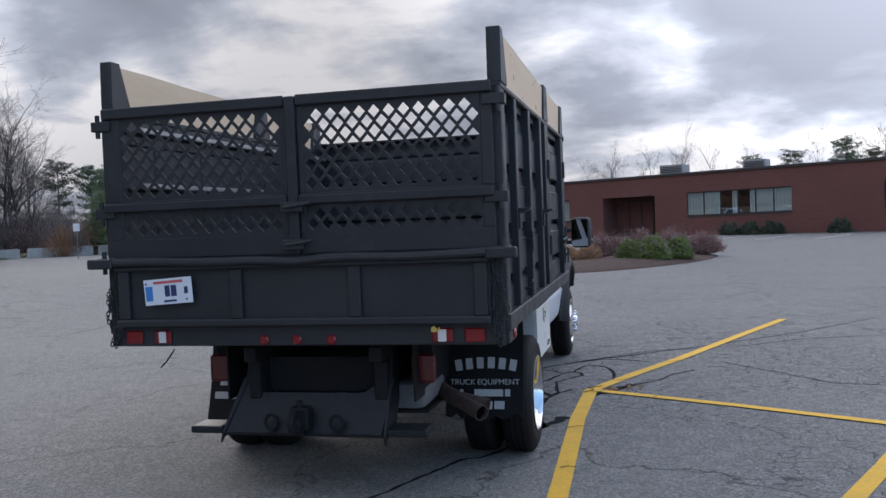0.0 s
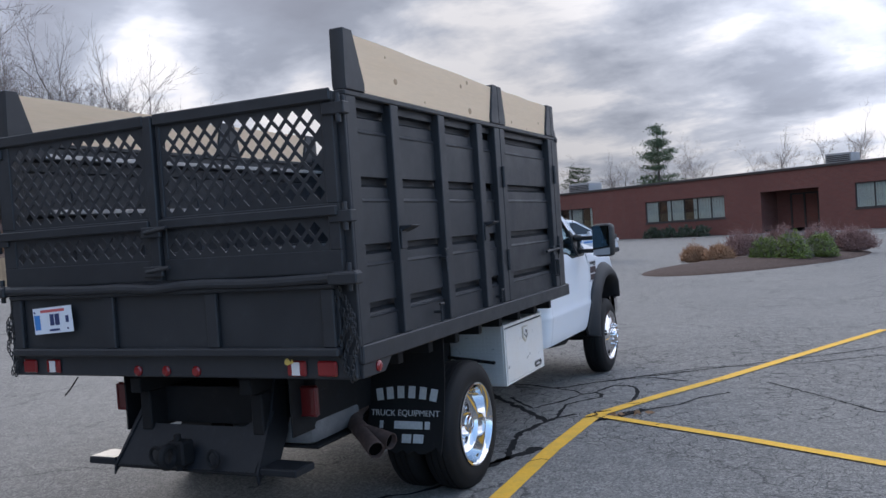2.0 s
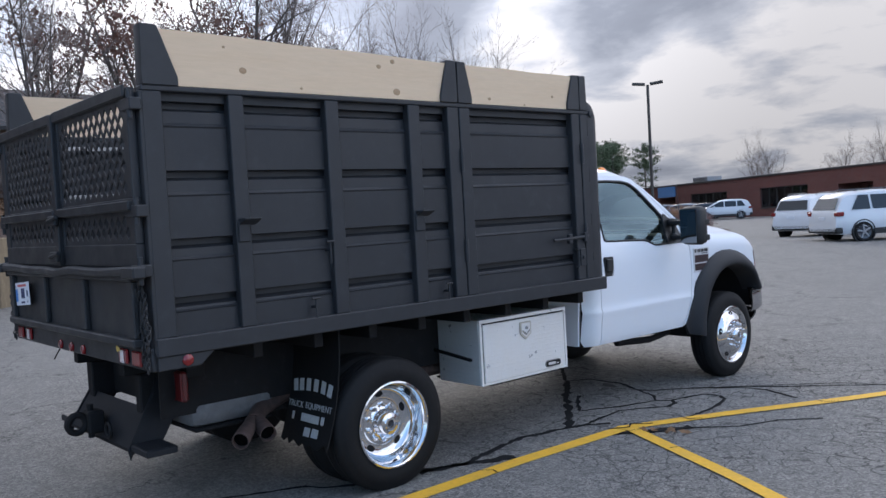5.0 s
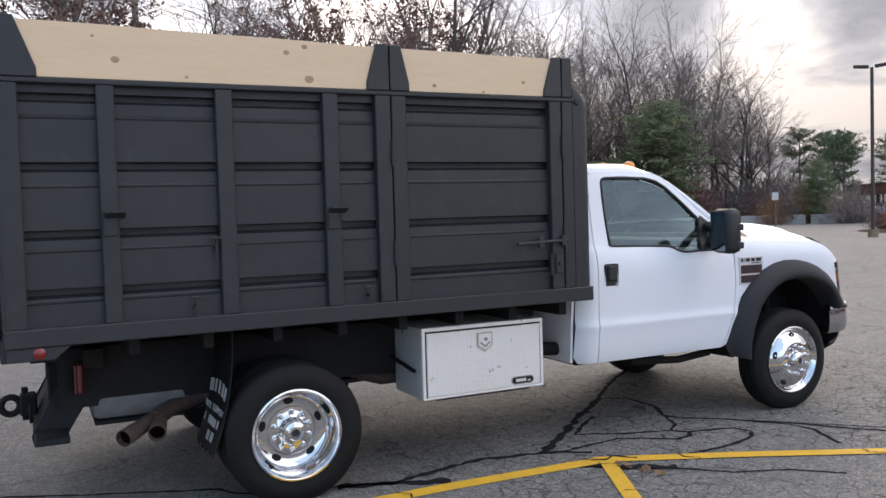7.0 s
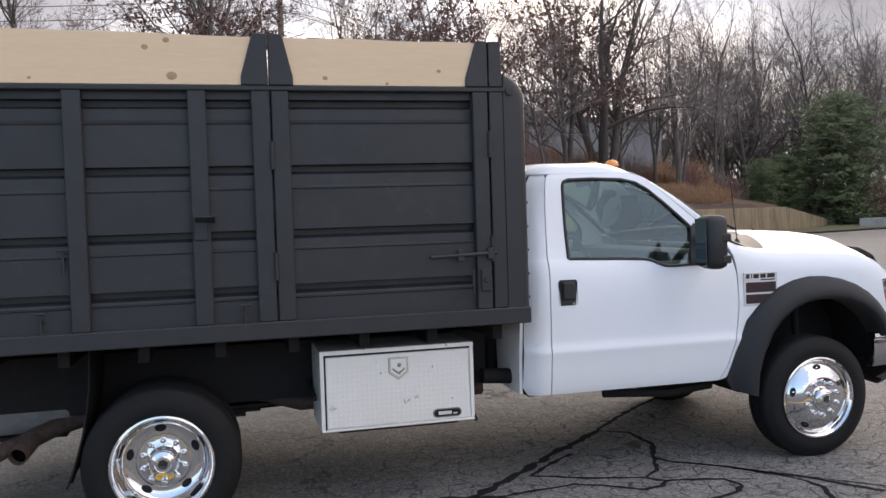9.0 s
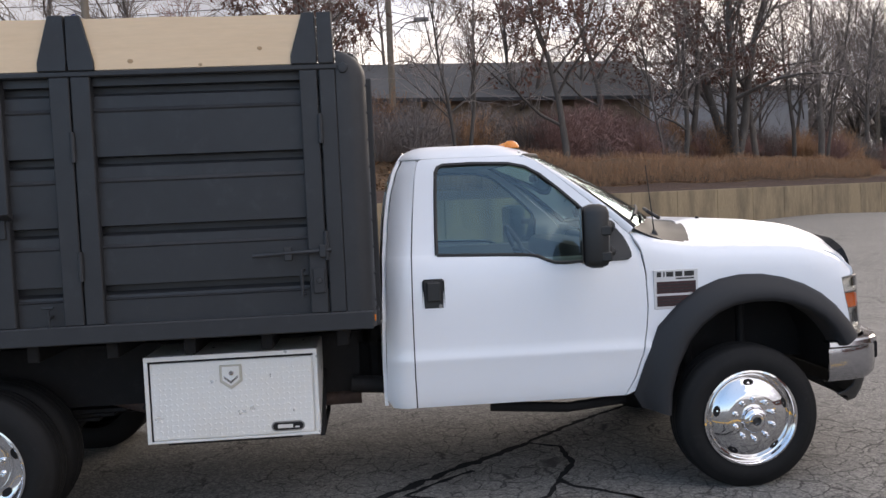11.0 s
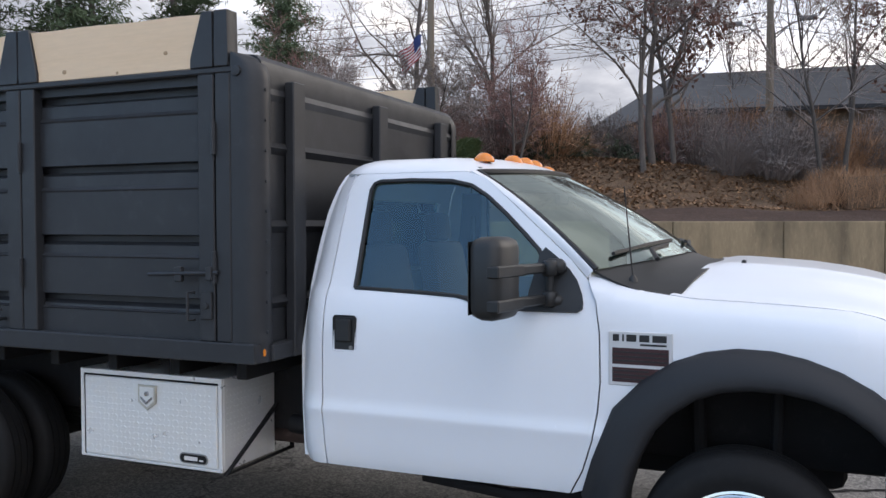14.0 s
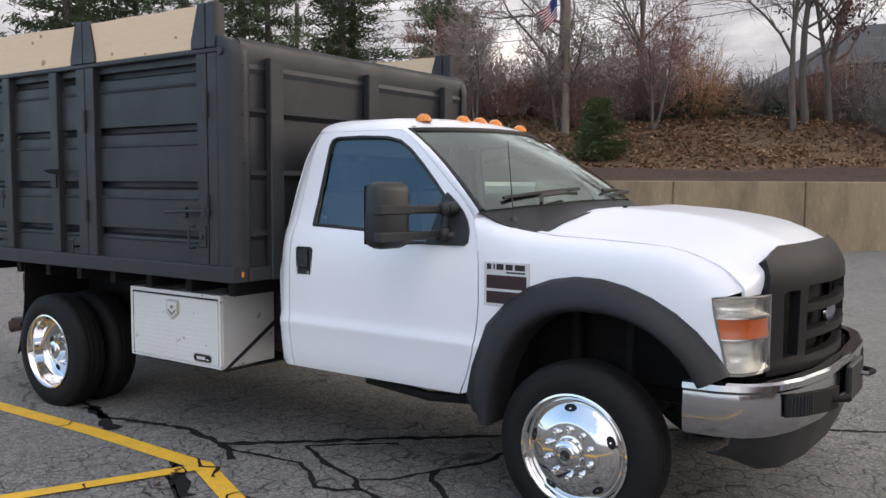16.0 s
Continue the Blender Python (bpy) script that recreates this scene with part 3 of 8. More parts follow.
# front wall in piers and bands; away from the car park is local -y
bm = B()
edge = -30.0
for a, b, lo, hi, k in openings:
    local_box(bm, edge, a, -0.35, 0, BASE - 0.3, TOP)
    local_box(bm, a, b, -0.35, 0, hi, TOP)
    if lo > 0.5:
        local_box(bm, a, b, -0.35, 0, BASE - 0.3, lo)
    edge = b
local_box(bm, edge, BLEN + 1, -0.35, 0, BASE - 0.3, TOP)
local_box(bm, BLEN + 0.65, BLEN + 1, -18, -0.35, BASE - 0.3, TOP)
local_box(bm, -30, -29.65, -18, -0.35, BASE - 0.3, TOP)
local_box(bm, -30, BLEN + 1, -18.35, -18, BASE - 0.3, TOP)
part("wall", bm, BRICK, building, angle=30)
bm = B(); local_box(bm, -30.1, BLEN + 1.1, -18.4, 0.12, TOP, TOP + 0.16, 0.02)
part("roof", bm, COPING, building)
bm = B(); local_box(bm, -29.6, BLEN + 0.6, -17.9, -0.36, BASE - 0.28, BASE + 0.02)
part("floor_slab", bm, DARKROOM, building)
for a, b, lo, hi, k in openings:
    if k == "w":
        bm = B()
        t = 0.06
        local_box(bm, a, b, -0.22, -0.12, lo, lo + t); local_box(bm, a, b, -0.22, -0.12, hi - t, hi)
        n = max(2, round((b - a) / 1.05))
        for i in range(n + 1):
            x = a + (b - a) * i / n
            local_box(bm, max(a, x - t / 2), min(b, x + t / 2), -0.22, -0.12, lo + t, hi - t)
        win = part("window", bm, WINFRAME, building)
        rnd = random.Random(int(a * 10))
        for i in range(n):
            x0, x1 = a + (b - a) * i / n + 0.03, a + (b - a) * (i + 1) / n - 0.03
            bm = B(); local_box(bm, x0, x1, -0.175, -0.165, lo + t, hi - t)
            part("pane", bm, PANE, win).visible_shadow = False
            bm = B()
            closed = rnd.random() < (0.72 if a < 50 else 0.88)
            ns = 9 if closed else 3
            for j in range(ns):
                xx = x0 + (x1 - x0) * j / 9
                local_box(bm, xx + 0.004, xx + (x1 - x0) / 9 - 0.012, -0.215 - 0.012 * (j % 2), -0.205 - 0.012 * (j % 2), lo + 0.05, hi - 0.05)
            part("blind", bm, BLIND, win)
        bm = B(); local_box(bm, a - 0.05, b + 0.05, -0.12, 0.05, lo - 0.09, lo - 0.003, 0.01)
        part("window_sill", bm, COPING, building)
    else:
        bm = B(); local_box(bm, a, b, -2.4, -2.3, lo, hi); local_box(bm, a - 0.05, a, -2.3, -0.36, lo, hi); local_box(bm, b, b + 0.05, -2.3, -0.36, lo, hi)
        part("porch_wall", bm, BRICK, building)
        bm = B()
        c = (a + b) / 2
        for x in (c - 0.9, c, c + 0.9):
            local_box(bm, x - 0.05, x + 0.05, -2.29, -2.2, lo, lo + 2.2)
        local_box(bm, c - 0.95, c + 0.95, -2.29, -2.2, lo + 2.2, lo + 2.3)
        part("door", bm, WINFRAME, building)
bm = B(); local_box(bm, 70.1, 73.2, 0.01, 0.12, 3.0, 4.05, 0.02)
part("sign_panel", bm, BLUESIGN, building, "blank blue sign panel above an entrance")
for x, y, w, d, h in ((19.3, -5.0, 1.7, 1.5, 0.85), (13.5, -5.0, 1.45, 1.4, 0.75), (41.5, -6.0, 2.2, 1.8, 0.95), (73.0, -6.0, 2.6, 1.8, 0.8), (-1.5, -4.0, 2.0, 2.0, 1.0)):
    ac = thing("rooftop_air_unit", BM @ pose(x, y, TOP + 0.15 + fall(x)), "grey metal air conditioning unit on the flat roof", "air conditioner", "roof air units")
    am = ac.matrix_basis
    bm = B(); box(bm, -w / 2, w / 2, -d / 2, d / 2, 0.0, h, 0.03, am); part("casing", bm, ACGREY, ac)
    for i in range(5):
        bm = B(); box(bm, -w / 2 + 0.1, w / 2 - 0.1, d / 2 + 0.003, d / 2 + 0.03, h * (0.2 + 0.14 * i), h * (0.27 + 0.14 * i), 0.0, am); part("louvre", bm, COPING, ac)

# ---- retaining wall and bank behind the truck ----
WALL0, WALL1 = Vector((-11.6, -2.9, 0)), Vector((-46.6, 39.5, 0))
WDIR = (WALL1 - WALL0).normalized()
WBACK = Vector((-WDIR.y, WDIR.x, 0))          # away from the car park
if WBACK.x > 0:
    WBACK = -WBACK
WLEN = (WALL1 - WALL0).length
WANG = math.degrees(math.atan2(WDIR.y, WDIR.x))
WM = pose(WALL0.x, WALL0.y, 0, 0, 0, WANG)
SIDE = 1 if (WM @ Vector((0, 1, 0)) - WALL0).dot(WBACK) > 0 else -1
wall = thing("retaining_wall", WM, "stained beige concrete retaining wall below a bank", "retaining wall", kind="structure")
panel_w = 3.0
npan = int(WLEN / panel_w)
for i in range(npan + 5):
    x0 = i * panel_w
    k = max(0, i - npan)
    top, top1 = 1.74 - 0.25 * k, 1.74 - 0.25 * max(0, i - npan + 1)
    bm = B()
    box(bm, x0 + 0.012, x0 + panel_w - 0.012, *sorted((0.0, SIDE * 0.3)), 0.0, top, 0.02, WM)
    if i >= npan:          # the end panels slope down to the drive
        for v in bm.verts:
            q = WM.inverted() @ v.co
            if q.z > 0.5:
                v.co.z += (top1 - top) * (q.x - x0) / panel_w
    part("panel", bm, CONCRETE, wall)
bm = B(); box(bm, 0.0, WLEN, *sorted((SIDE * 0.05, SIDE * 0.25)), 0.0, 1.6, 0, WM)
part("core", bm, CONCRETE, wall)


def bank_z(u, s):
    """Height of the bank u metres behind the wall at s metres along it."""
    rise = 1.70 + 0.36 * smooth(0.3, 1.9, u) + 1.66 * smooth(1.4, 8.5, u) + 0.9 * smooth(8, 30, u)
    rise *= 1 - 0.85 * smooth(WLEN - 1, WLEN + 15, s)
    return rise + 0.10 * math.sin(s * 0.8 + u) * smooth(0.5, 3, u)


def bank_at(u, s):
    p = WALL0 + WDIR * s + WBACK * u
    return Vector((p.x, p.y, max(bank_z(u, s), ground_z(p.x, p.y) + 0.02)))


bm = B()
us = [0.25, 0.6, 1, 1.6, 2.4, 3.3, 4.3, 5.4, 6.6, 8, 10, 13, 17, 22, 30, 45, 70, 110]
ss = [-60, -40, -28, -20, -14, -9, -5] + [i * 1.6 for i in range(50)]
grid(bm, us, ss, lambda u, s: bank_at(u, s))
solo("bank", bm, LITTER, "leaf-covered earth bank behind the retaining wall", "bank", kind="structure", angle=80)
bm = B()
grid(bm, [0.32, 0.6, 0.9, 1.2, 1.5, 1.75], [-20 + i * 1.2 for i in range(60)], lambda u, s: bank_at(u, s) + Vector((0, 0, 0.025 + 0.03 * math.sin(7 * u + 1.3 * s) * (1 if u < 1.6 else 0) - (0.05 if u > 1.7 else 0))))
solo("soil_strip", bm, SOIL, "strip of dark bare soil along the wall's top", "soil", kind="structure", angle=80)

# ---- truck: dump body ----
truck = thing("dump_truck", (0, 0, 0), "white heavy-duty pickup truck with a black steel landscape dump body", "truck")
XR, XL = 1.235, -1.255              # outer faces of the body sides
YB, YF = -1.49, 2.07                # rear and front ends of the body
ZB, ZT = 1.15, 2.40                 # floor rail top and side top


for sgn, face in ((1, XR), (-1, XL)):
    def X(d):
        return face - sgn * d

    def bx(bm, d0, d1, y0, y1, z0, z1, bev=0.006):
        return box(bm, *sorted((X(d0), X(d1))), y0, y1, z0, z1, bev)
    # corrugated sheet: sections with a horizontal step
    bm = B()
    zs = (1.14, 1.345, 1.648, 2.000, 2.358)
    pts = []
    for z0, z1 in zip(zs, zs[1:]):
        pts += [(0.040, z0 + 0.002), (0.041, z0 + (z1 - z0) * 0.62), (0.036, z0 + (z1 - z0) * 0.645), (0.051, z0 + (z1 - z0) * 0.69), (0.053, z1 - 0.052), (0.092, z1 - 0.034), (0.092, z1 - 0.003), (0.044, z1)]
    pts.append((0.044, ZT))
    ring = [[bm.verts.new((X(d), y, z)) for d, z in pts] for y in (YB + 0.03, YF - 0.05)]
    for i in range(len(pts) - 1):
        bm.faces.new((ring[0][i], ring[1][i], ring[1][i + 1], ring[0][i + 1]))
    thicken(bm, 0.012)
    ss = part("side_sheet", bm, BEDBLACK, truck, angle=25)
    for z1 in zs[2:]:
        bm = B(); bx(bm, 0.094, 0.1065, YB + 0.25, YF - 0.06, z1 - 0.035, z1 - 0.006, 0.003); part("worn_rib", bm, WORNRIB, ss, "inner rib worn to bare steel")
    bm = B(); bx(bm, -0.012, 0.10, YB - 0.01, YF + 0.03, 1.055, ZB)
    part("bottom_rail", bm, BEDBLACK, truck)
    bm = B(); bx(bm, 0.0, 0.07, YB, YF - 0.09, ZT, ZT + 0.03)
    part("top_rail", bm, BEDBLACK, truck)
    for y0, y1 in ((YB, -1.385), (-1.018, -0.928), (-0.405, -0.312), (0.212, 0.306), (0.542, 0.640), (0.648, 0.742), (1.782, 1.872), (1.882, 1.965)):
        bm = B(); bx(bm, 0.0, 0.06, y0, y1, ZB, ZT, 0.005)
        part("post", bm, BEDBLACK, truck)
    # stake-pocket plates that hold the boards
    for a, b, c, d, top in ((-1.482, -1.478, -1.388, -1.291, 2.736), (0.493, 0.558, 0.634, 0.634, 2.706), (0.642, 0.642, 0.716, 0.769, 2.704), (1.744, 1.810, 1.874, 1.874, 2.690), (1.882, 1.882, 1.958, 1.960, 2.690)):
        z0, zk = ZT + 0.03, ZT + 0.075
        pts = [(a, z0), (a, zk), (b, top), (c, top), (d, zk), (d, z0)]
        bm = B(); prism(bm, pts, "x", X(-0.004), X(0.075), 0.004)
        part("stake_plate", bm, BEDBLACK, truck)
    for y0, y1, t0, t1 in ((-1.46, 0.625, 2.722, 2.688), (0.66, 1.87, 2.690, 2.680)):
        bm = B(); n = 12
        top = [(y0 + (y1 - y0) * k / n, t0 + (t1 - t0) * k / n + 0.0025 * math.sin(5.1 * k + y0)) for k in range(n + 1)]
        prism(bm, [(y0, ZT + 0.032), (y1, ZT + 0.032)] + top[::-1], "x", *sorted((X(0.012), X(0.05))), bevel=0.002)
        bd = part("side_board", bm, BOARD, truck, "pale unpainted pine board")

# rear skirt corners, tailgate, valance
for sgn, face in ((1, XR), (-1, XL)):
    a, b = sorted((face, face - sgn * 0.09))
    bm = B(); prism(bm, [(YB - 0.005, 1.056), (YB - 0.005, 0.985), (-1.268, 0.985), (-1.185, 1.056)], "x", a + 0.002, b, 0.004)
    part("rear_skirt", bm, BEDBLACK, truck)
bm = B(); box(bm, XL + 0.02, XR - 0.02, YB - 0.03, YB + 0.05, 0.982, 1.105, 0.008)
part("rear_valance", bm, BEDBLACK, truck)
# bed floor and headboard
bm = B(); box(bm, XL + 0.06, XR - 0.06, YB + 0.06, YF - 0.05, 1.06, 1.13, 0)
part("bed_floor", bm, FRAMEBLACK, truck)
for i in range(9):
    y = -1.3 + i * 0.4
    bm = B(); box(bm, XL + 0.12, XR - 0.12, y, y + 0.06, 0.955, 1.058, 0.004)
    part("cross_member", bm, FRAMEBLACK, truck)
for x in (-0.43, 0.37):
    bm = B(); box(bm, x, x + 0.08, YB + 0.1, YF - 0.05, 0.86, 0.953, 0.006)
    part("long_sill", bm, FRAMEBLACK, truck)


# headboard behind the cab: ribbed sheet, rounded sides and top
bm = B()
zs = [(2.085, 1.06), (2.085, 1.30), (2.115, 1.33), (2.08, 1.36), (2.085, 1.66), (2.115, 1.69), (2.08, 1.72), (2.085, 2.03), (2.115, 2.06), (2.08, 2.09), (2.085, 2.28), (2.10, 2.31), (2.085, 2.34), (2.092, 2.42), (2.082, 2.46), (2.055, 2.487), (1.99, 2.495)]
row = [[bm.verts.new((x, y, z)) for y, z in zs] for x in (XL + 0.08, XR - 0.08)]
for i in range(len(zs) - 1):
    bm.faces.new((row[0][i], row[0][i + 1], row[1][i + 1], row[1][i]))
thicken(bm, 0.015)
part("headboard", bm, BEDBLACK, truck, angle=25)
for sgn, face in ((1, XR), (-1, XL)):
    # the edge is a round-backed channel: its plan is swept up and over a round shoulder
    plan = [(0.004, 1.968), (0.002, 2.030), (0.010, 2.065), (0.030, 2.097), (0.062, 2.115), (0.100, 2.118), (0.125, 2.105)]
    bm = B()
    rows = []
    for z, cut in [(1.06, 0.0), (1.6, 0.0), (2.2, 0.0), (2.36, 0.0), (2.40, 0.006), (2.435, 0.022), (2.465, 0.05), (2.485, 0.09), (2.495, 0.14)]:
        rows.append([bm.verts.new((face - sgn * d, max(1.968, y - cut * (y - 1.968) / 0.15), z)) for d, y in plan])
    for a, b in zip(rows, rows[1:]):
        for k in range(len(plan) - 1):
            bm.faces.new((a[k], a[k + 1], b[k + 1], b[k]))
    bm.faces.new(rows[-1])
    bmesh.ops.remove_doubles(bm, verts=bm.verts[:], dist=0.0005)
    hs = part("headboard_edge", bm, BEDBLACK, truck, angle=60)
    bm = B(); lathe(bm, [(0.0, 0.026), (sgn * 0.008, 0.024), (sgn * 0.012, 0.0)], 14, "x", pose(face + sgn * 0.0005, 2.005, 2.405)); part("boss", bm, BEDBLACK, hs)
    for k in range(9):
        bm = B(); cyl(bm, (face - sgn * 0.068, 2.114, 1.2 + k * 0.14), (face - sgn * 0.068, 2.122, 1.2 + k * 0.14), 0.008, n=6)
        part("rivet", bm, BEDBLACK, hs)
for x in (0.925, 0.015, -0.89):
    bm = B(); box(bm, x - 0.054, x + 0.054, 2.095, 2.147, 1.06, 2.385, 0.006)
    part("headboard_post", bm, BEDBLACK, truck)
bm = B(); box(bm, XL + 0.09, XR - 0.09, 2.075, 2.135, 1.06, 1.14, 0.006)
part("headboard_sill", bm, BEDBLACK, truck)

# rear lattice gates: two leaves with punched diamond openings
def lattice(bm, x0, x1, z0, z1, y, nx, rows, hx=0.0345, hz=0.0375):
    """A plate between x0..x1 and z0..z1 with staggered rows of diamond holes."""
    px, step, th = (x1 - x0) / nx, (z1 - z0) / (rows + 1), 0.003

    def face(pts):
        lo, hi = [[bm.verts.new((u, y + dy, v)) for u, v in pts] for dy in (-th, th)]
        bm.faces.new(lo); bm.faces.new(hi[::-1])
    for i in range(rows):
        z = z1 - step * (i + 1)
        if i % 2 == 0:
            for x, dx_ in ((x0, px / 2), (x1, -px / 2)):
                face([(x, z + step), (x, z - step), (x + dx_, z)])
        for k in range(1, nx) if i % 2 == 0 else range(nx):
            x = x0 + (k + 0.5 * (i % 2)) * px
            outer = [(x, z + step), (x - px / 2, z), (x, z - step), (x + px / 2, z)]
            inner = [(x, z + hz), (x - hx, z), (x, z - hz), (x + hx, z)]
            ring = [[[bm.verts.new((u, y + dy, v)) for u, v in loop] for loop in (outer, inner)] for dy in (-th, th)]
            for j in range(4):
                j2 = (j + 1) % 4
                bm.faces.new((ring[0][0][j], ring[0][0][j2], ring[0][1][j2], ring[0][1][j]))
                bm.faces.new((ring[1][0][j2], ring[1][0][j], ring[1][1][j], ring[1][1][j2]))
                bm.faces.new((ring[0][1][j], ring[0][1][j2], ring[1][1][j2], ring[1][1][j]))
    for k in range(nx):
        face([(x0 + k * px, z1), (x0 + (k + 0.5) * px, z1 - step), (x0 + (k + 1) * px, z1)])
    for k in range(nx - 1):
        face([(x0 + (k + 0.5) * px, z0), (x0 + (k + 1.5) * px, z0), (x0 + (k + 1) * px, z0 + step)])
    face([(x0, z0), (x0 + px / 2, z0), (x0, z0 + step)]); face([(x1, z0), (x1, z0 + step), (x1 - px / 2, z0)])
    return bm


GY = -1.53
gz = dict(top=2.42, t1=2.367, t0=1.868, b1=1.802, b0=1.636, bot=1.52)
for x0, x1 in ((XL + 0.045, -0.018), (0.054, XR - 0.045)):
    e0, e1 = (0.105, 0.03) if x0 < -0.5 else (0.03, 0.065)
    gate = B()
    for a, b, lo, hi in ((x0, x1, gz["t1"], gz["top"]), (x0, x1, gz["b1"], gz["t0"]), (x0, x1, gz["bot"], gz["b0"]),
                         (x0, x0 + e0, gz["b0"], gz["b1"]), (x1 - e1, x1, gz["b0"], gz["b1"]), (x0, x0 + e0, gz["t0"], gz["t1"]), (x1 - e1, x1, gz["t0"], gz["t1"])):
        box(gate, a, b, GY - 0.02, GY + 0.025, lo, hi, 0.004)
    gf = part("gate_leaf", gate, BEDBLACK, truck)
    bm = B(); lattice(bm, x0 + e0, x1 - e1, gz["t0"], gz["t1"], GY - 0.01, 12, 8); part("lattice", bm, BEDBLACK, gf)
    bm = B(); lattice(bm, x0 + e0, x1 - e1, gz["b0"], gz["b1"], GY - 0.01, 12, 2); part("lattice", bm, BEDBLACK, gf)
    bm = B(); box(bm, x0, x1, GY - 0.05, GY - 0.021, 1.805, 1.856, 0.006); part("gate_rail", bm, BEDBLACK, gf)
    bm = B(); box(bm, x0, x1, GY - 0.04, GY - 0.021, gz["top"] - 0.05, gz["top"] + 0.012, 0.006); part("gate_cap", bm, BEDBLACK, gf)
bm = B(); box(bm, -0.013, 0.049, GY - 0.045, GY + 0.03, 1.52, 2.425, 0.006); part("gate_post", bm, BEDBLACK, truck)
for z in (1.79, 1.575):
    bm = B()
    box(bm, -0.052, 0.085, GY - 0.075, GY - 0.05, z - 0.03, z + 0.03, 0.006)
    cyl(bm, (-0.02, GY - 0.08, z), (0.14, GY - 0.08, z + 0.02), 0.011, n=8)
    part("gate_latch", bm, BEDBLACK, truck)
# hinge brackets on both rear corners
for sgn, face in ((1, XR), (-1, XL)):
    for z in (2.33, 1.80, 1.50):
        bm = B()
        box(bm, *sorted((face + sgn * 0.03, face - sgn * 0.10)), YB - 0.075, YB - 0.012, z - 0.03, z + 0.03, 0.005)
        cyl(bm, (face - sgn * 0.01, YB - 0.06, z - 0.07), (face - sgn * 0.01, YB - 0.06, z + 0.07), 0.014, n=10)
        part("hinge", bm, BEDBLACK, truck)
    bm = B(); box(bm, *sorted((face - sgn * 0.002, face - sgn * 0.115)), YB - 0.014, YB + 0.06, 1.07, 2.40, 0.004); part("corner_plate", bm, BEDBLACK, truck)
    # safety chain in loose loops at the tailgate corner
    for top, drop, off, sway in ((1.46, 0.47, 0.045, 0.035), (1.44, 0.40, 0.085, 0.022), (1.30, 0.30, 0.02, 0.018)):
        bm = B()
        rr = random.Random(int(top * 100))
        n = int(drop / 0.021)
        for k in range(n):
            t = k / (n - 1)
            z = top - drop * t
            x = face - sgn * (off + sway * math.sin(t * 8 + top) + rr.uniform(-0.004, 0.004))
            y = YB - 0.034 - 0.014 * abs(math.sin(t * 7 + off * 40))
            pts = []
            for q in range(9):
                a = 2 * math.pi * q / 8
                v = Vector((0.010 * math.cos(a), 0, 0.017 * math.sin(a))) if k % 2 else Vector((0, 0.010 * math.cos(a), 0.017 * math.sin(a)))
                pts.append(Vector((x, y, z)) + v)
            tube(bm, pts, 0.0038, 5, False)
        part("chain", bm, CHAINGREY, truck, "dull steel safety chain")
# tailgate with ribs, roll tube on top
bm = B(); box(bm, XL + 0.09, XR - 0.09, GY - 0.005, GY + 0.02, 1.12, 1.45, 0.004); tg = part("tailgate", bm, BEDBLACK, truck)
for a, b, lo, hi in ((XL + 0.09, XR - 0.09, 1.106, 1.150), (XL + 0.09, XR - 0.09, 1.445, 1.475)):
    bm = B(); box(bm, a, b, GY - 0.05, GY + 0.025, lo, hi, 0.008); part("tailgate_rail", bm, BEDBLACK, tg)
for x in (XL + 0.10, -0.410, 0.325, XR - 0.18):
    bm = B(); box(bm, x, x + 0.075, GY - 0.035, GY - 0.004, 1.150, 1.445, 0.006); part("tailgate_rib", bm, BEDBLACK, tg)
bm = B()
pts = [(XL - 0.06 + (XR - XL + 0.12) * i / 24, GY - 0.055, 1.495 - 0.022 * math.exp(-((i - 12.2) / 1.6) ** 2) + 0.006 * math.sin(i * 0.6)) for i in range(25)]
tube(bm, pts, 0.026, 10)
part("roll_tube", bm, BEDBLACK, truck)
for sgn, face in ((1, XR), (-1, XL)):
    bm = B(); box(bm, *sorted((face + sgn * 0.07, face - sgn * 0.10)), GY - 0.09, GY - 0.02, 1.465, 1.525, 0.008); part("roll_bracket", bm, BEDBLACK, truck)

# tail lamps in the valance
LY = YB - 0.031
for x, w, h, mt in ((0.862, 0.118, 0.080, RED), (1.047, 0.118, 0.080, RED), (-0.882, 0.112, 0.080, RED), (-1.077, 0.112, 0.080, RED)):
    bm = B(); box(bm, x - w / 2, x + w / 2, LY - 0.018, LY, 1.04 - h / 2, 1.04 + h / 2, 0.008)
    lamp = part("tail_lamp", bm, mt, truck, "red rectangular tail lamp")
    if x in (0.862, -0.882):
        bm = B(); box(bm, x - 0.024, x + 0.024, LY - 0.022, LY - 0.0185, 1.04 - h / 2 + 0.006, 1.04 + h / 2 - 0.006, 0.003); part("reverse_lens", bm, CLEAR, lamp)
for x in (-0.221, -0.014, 0.199):
    bm = B(); lathe(bm, [(0.0, 0.030), (-0.008, 0.030), (-0.016, 0.021), (-0.018, 0.0)], 20, "y", pose(x, LY, 1.018)); part("marker_lamp", bm, RED, truck, "small round red marker lamp")
bm = B(); lathe(bm, [(0.0, 0.03), (0.008, 0.03), (0.016, 0.02), (0.018, 0.0)], 20, "x", pose(XR - 0.002, -1.340, 1.024)); part("side_marker", bm, RED, truck, "round red side marker")
bm = B(); box(bm, 1.130, 1.188, 2.1005, 2.114, 1.088, 1.122, 0.004); part("side_marker", bm, AMBER, truck, "small amber side marker")
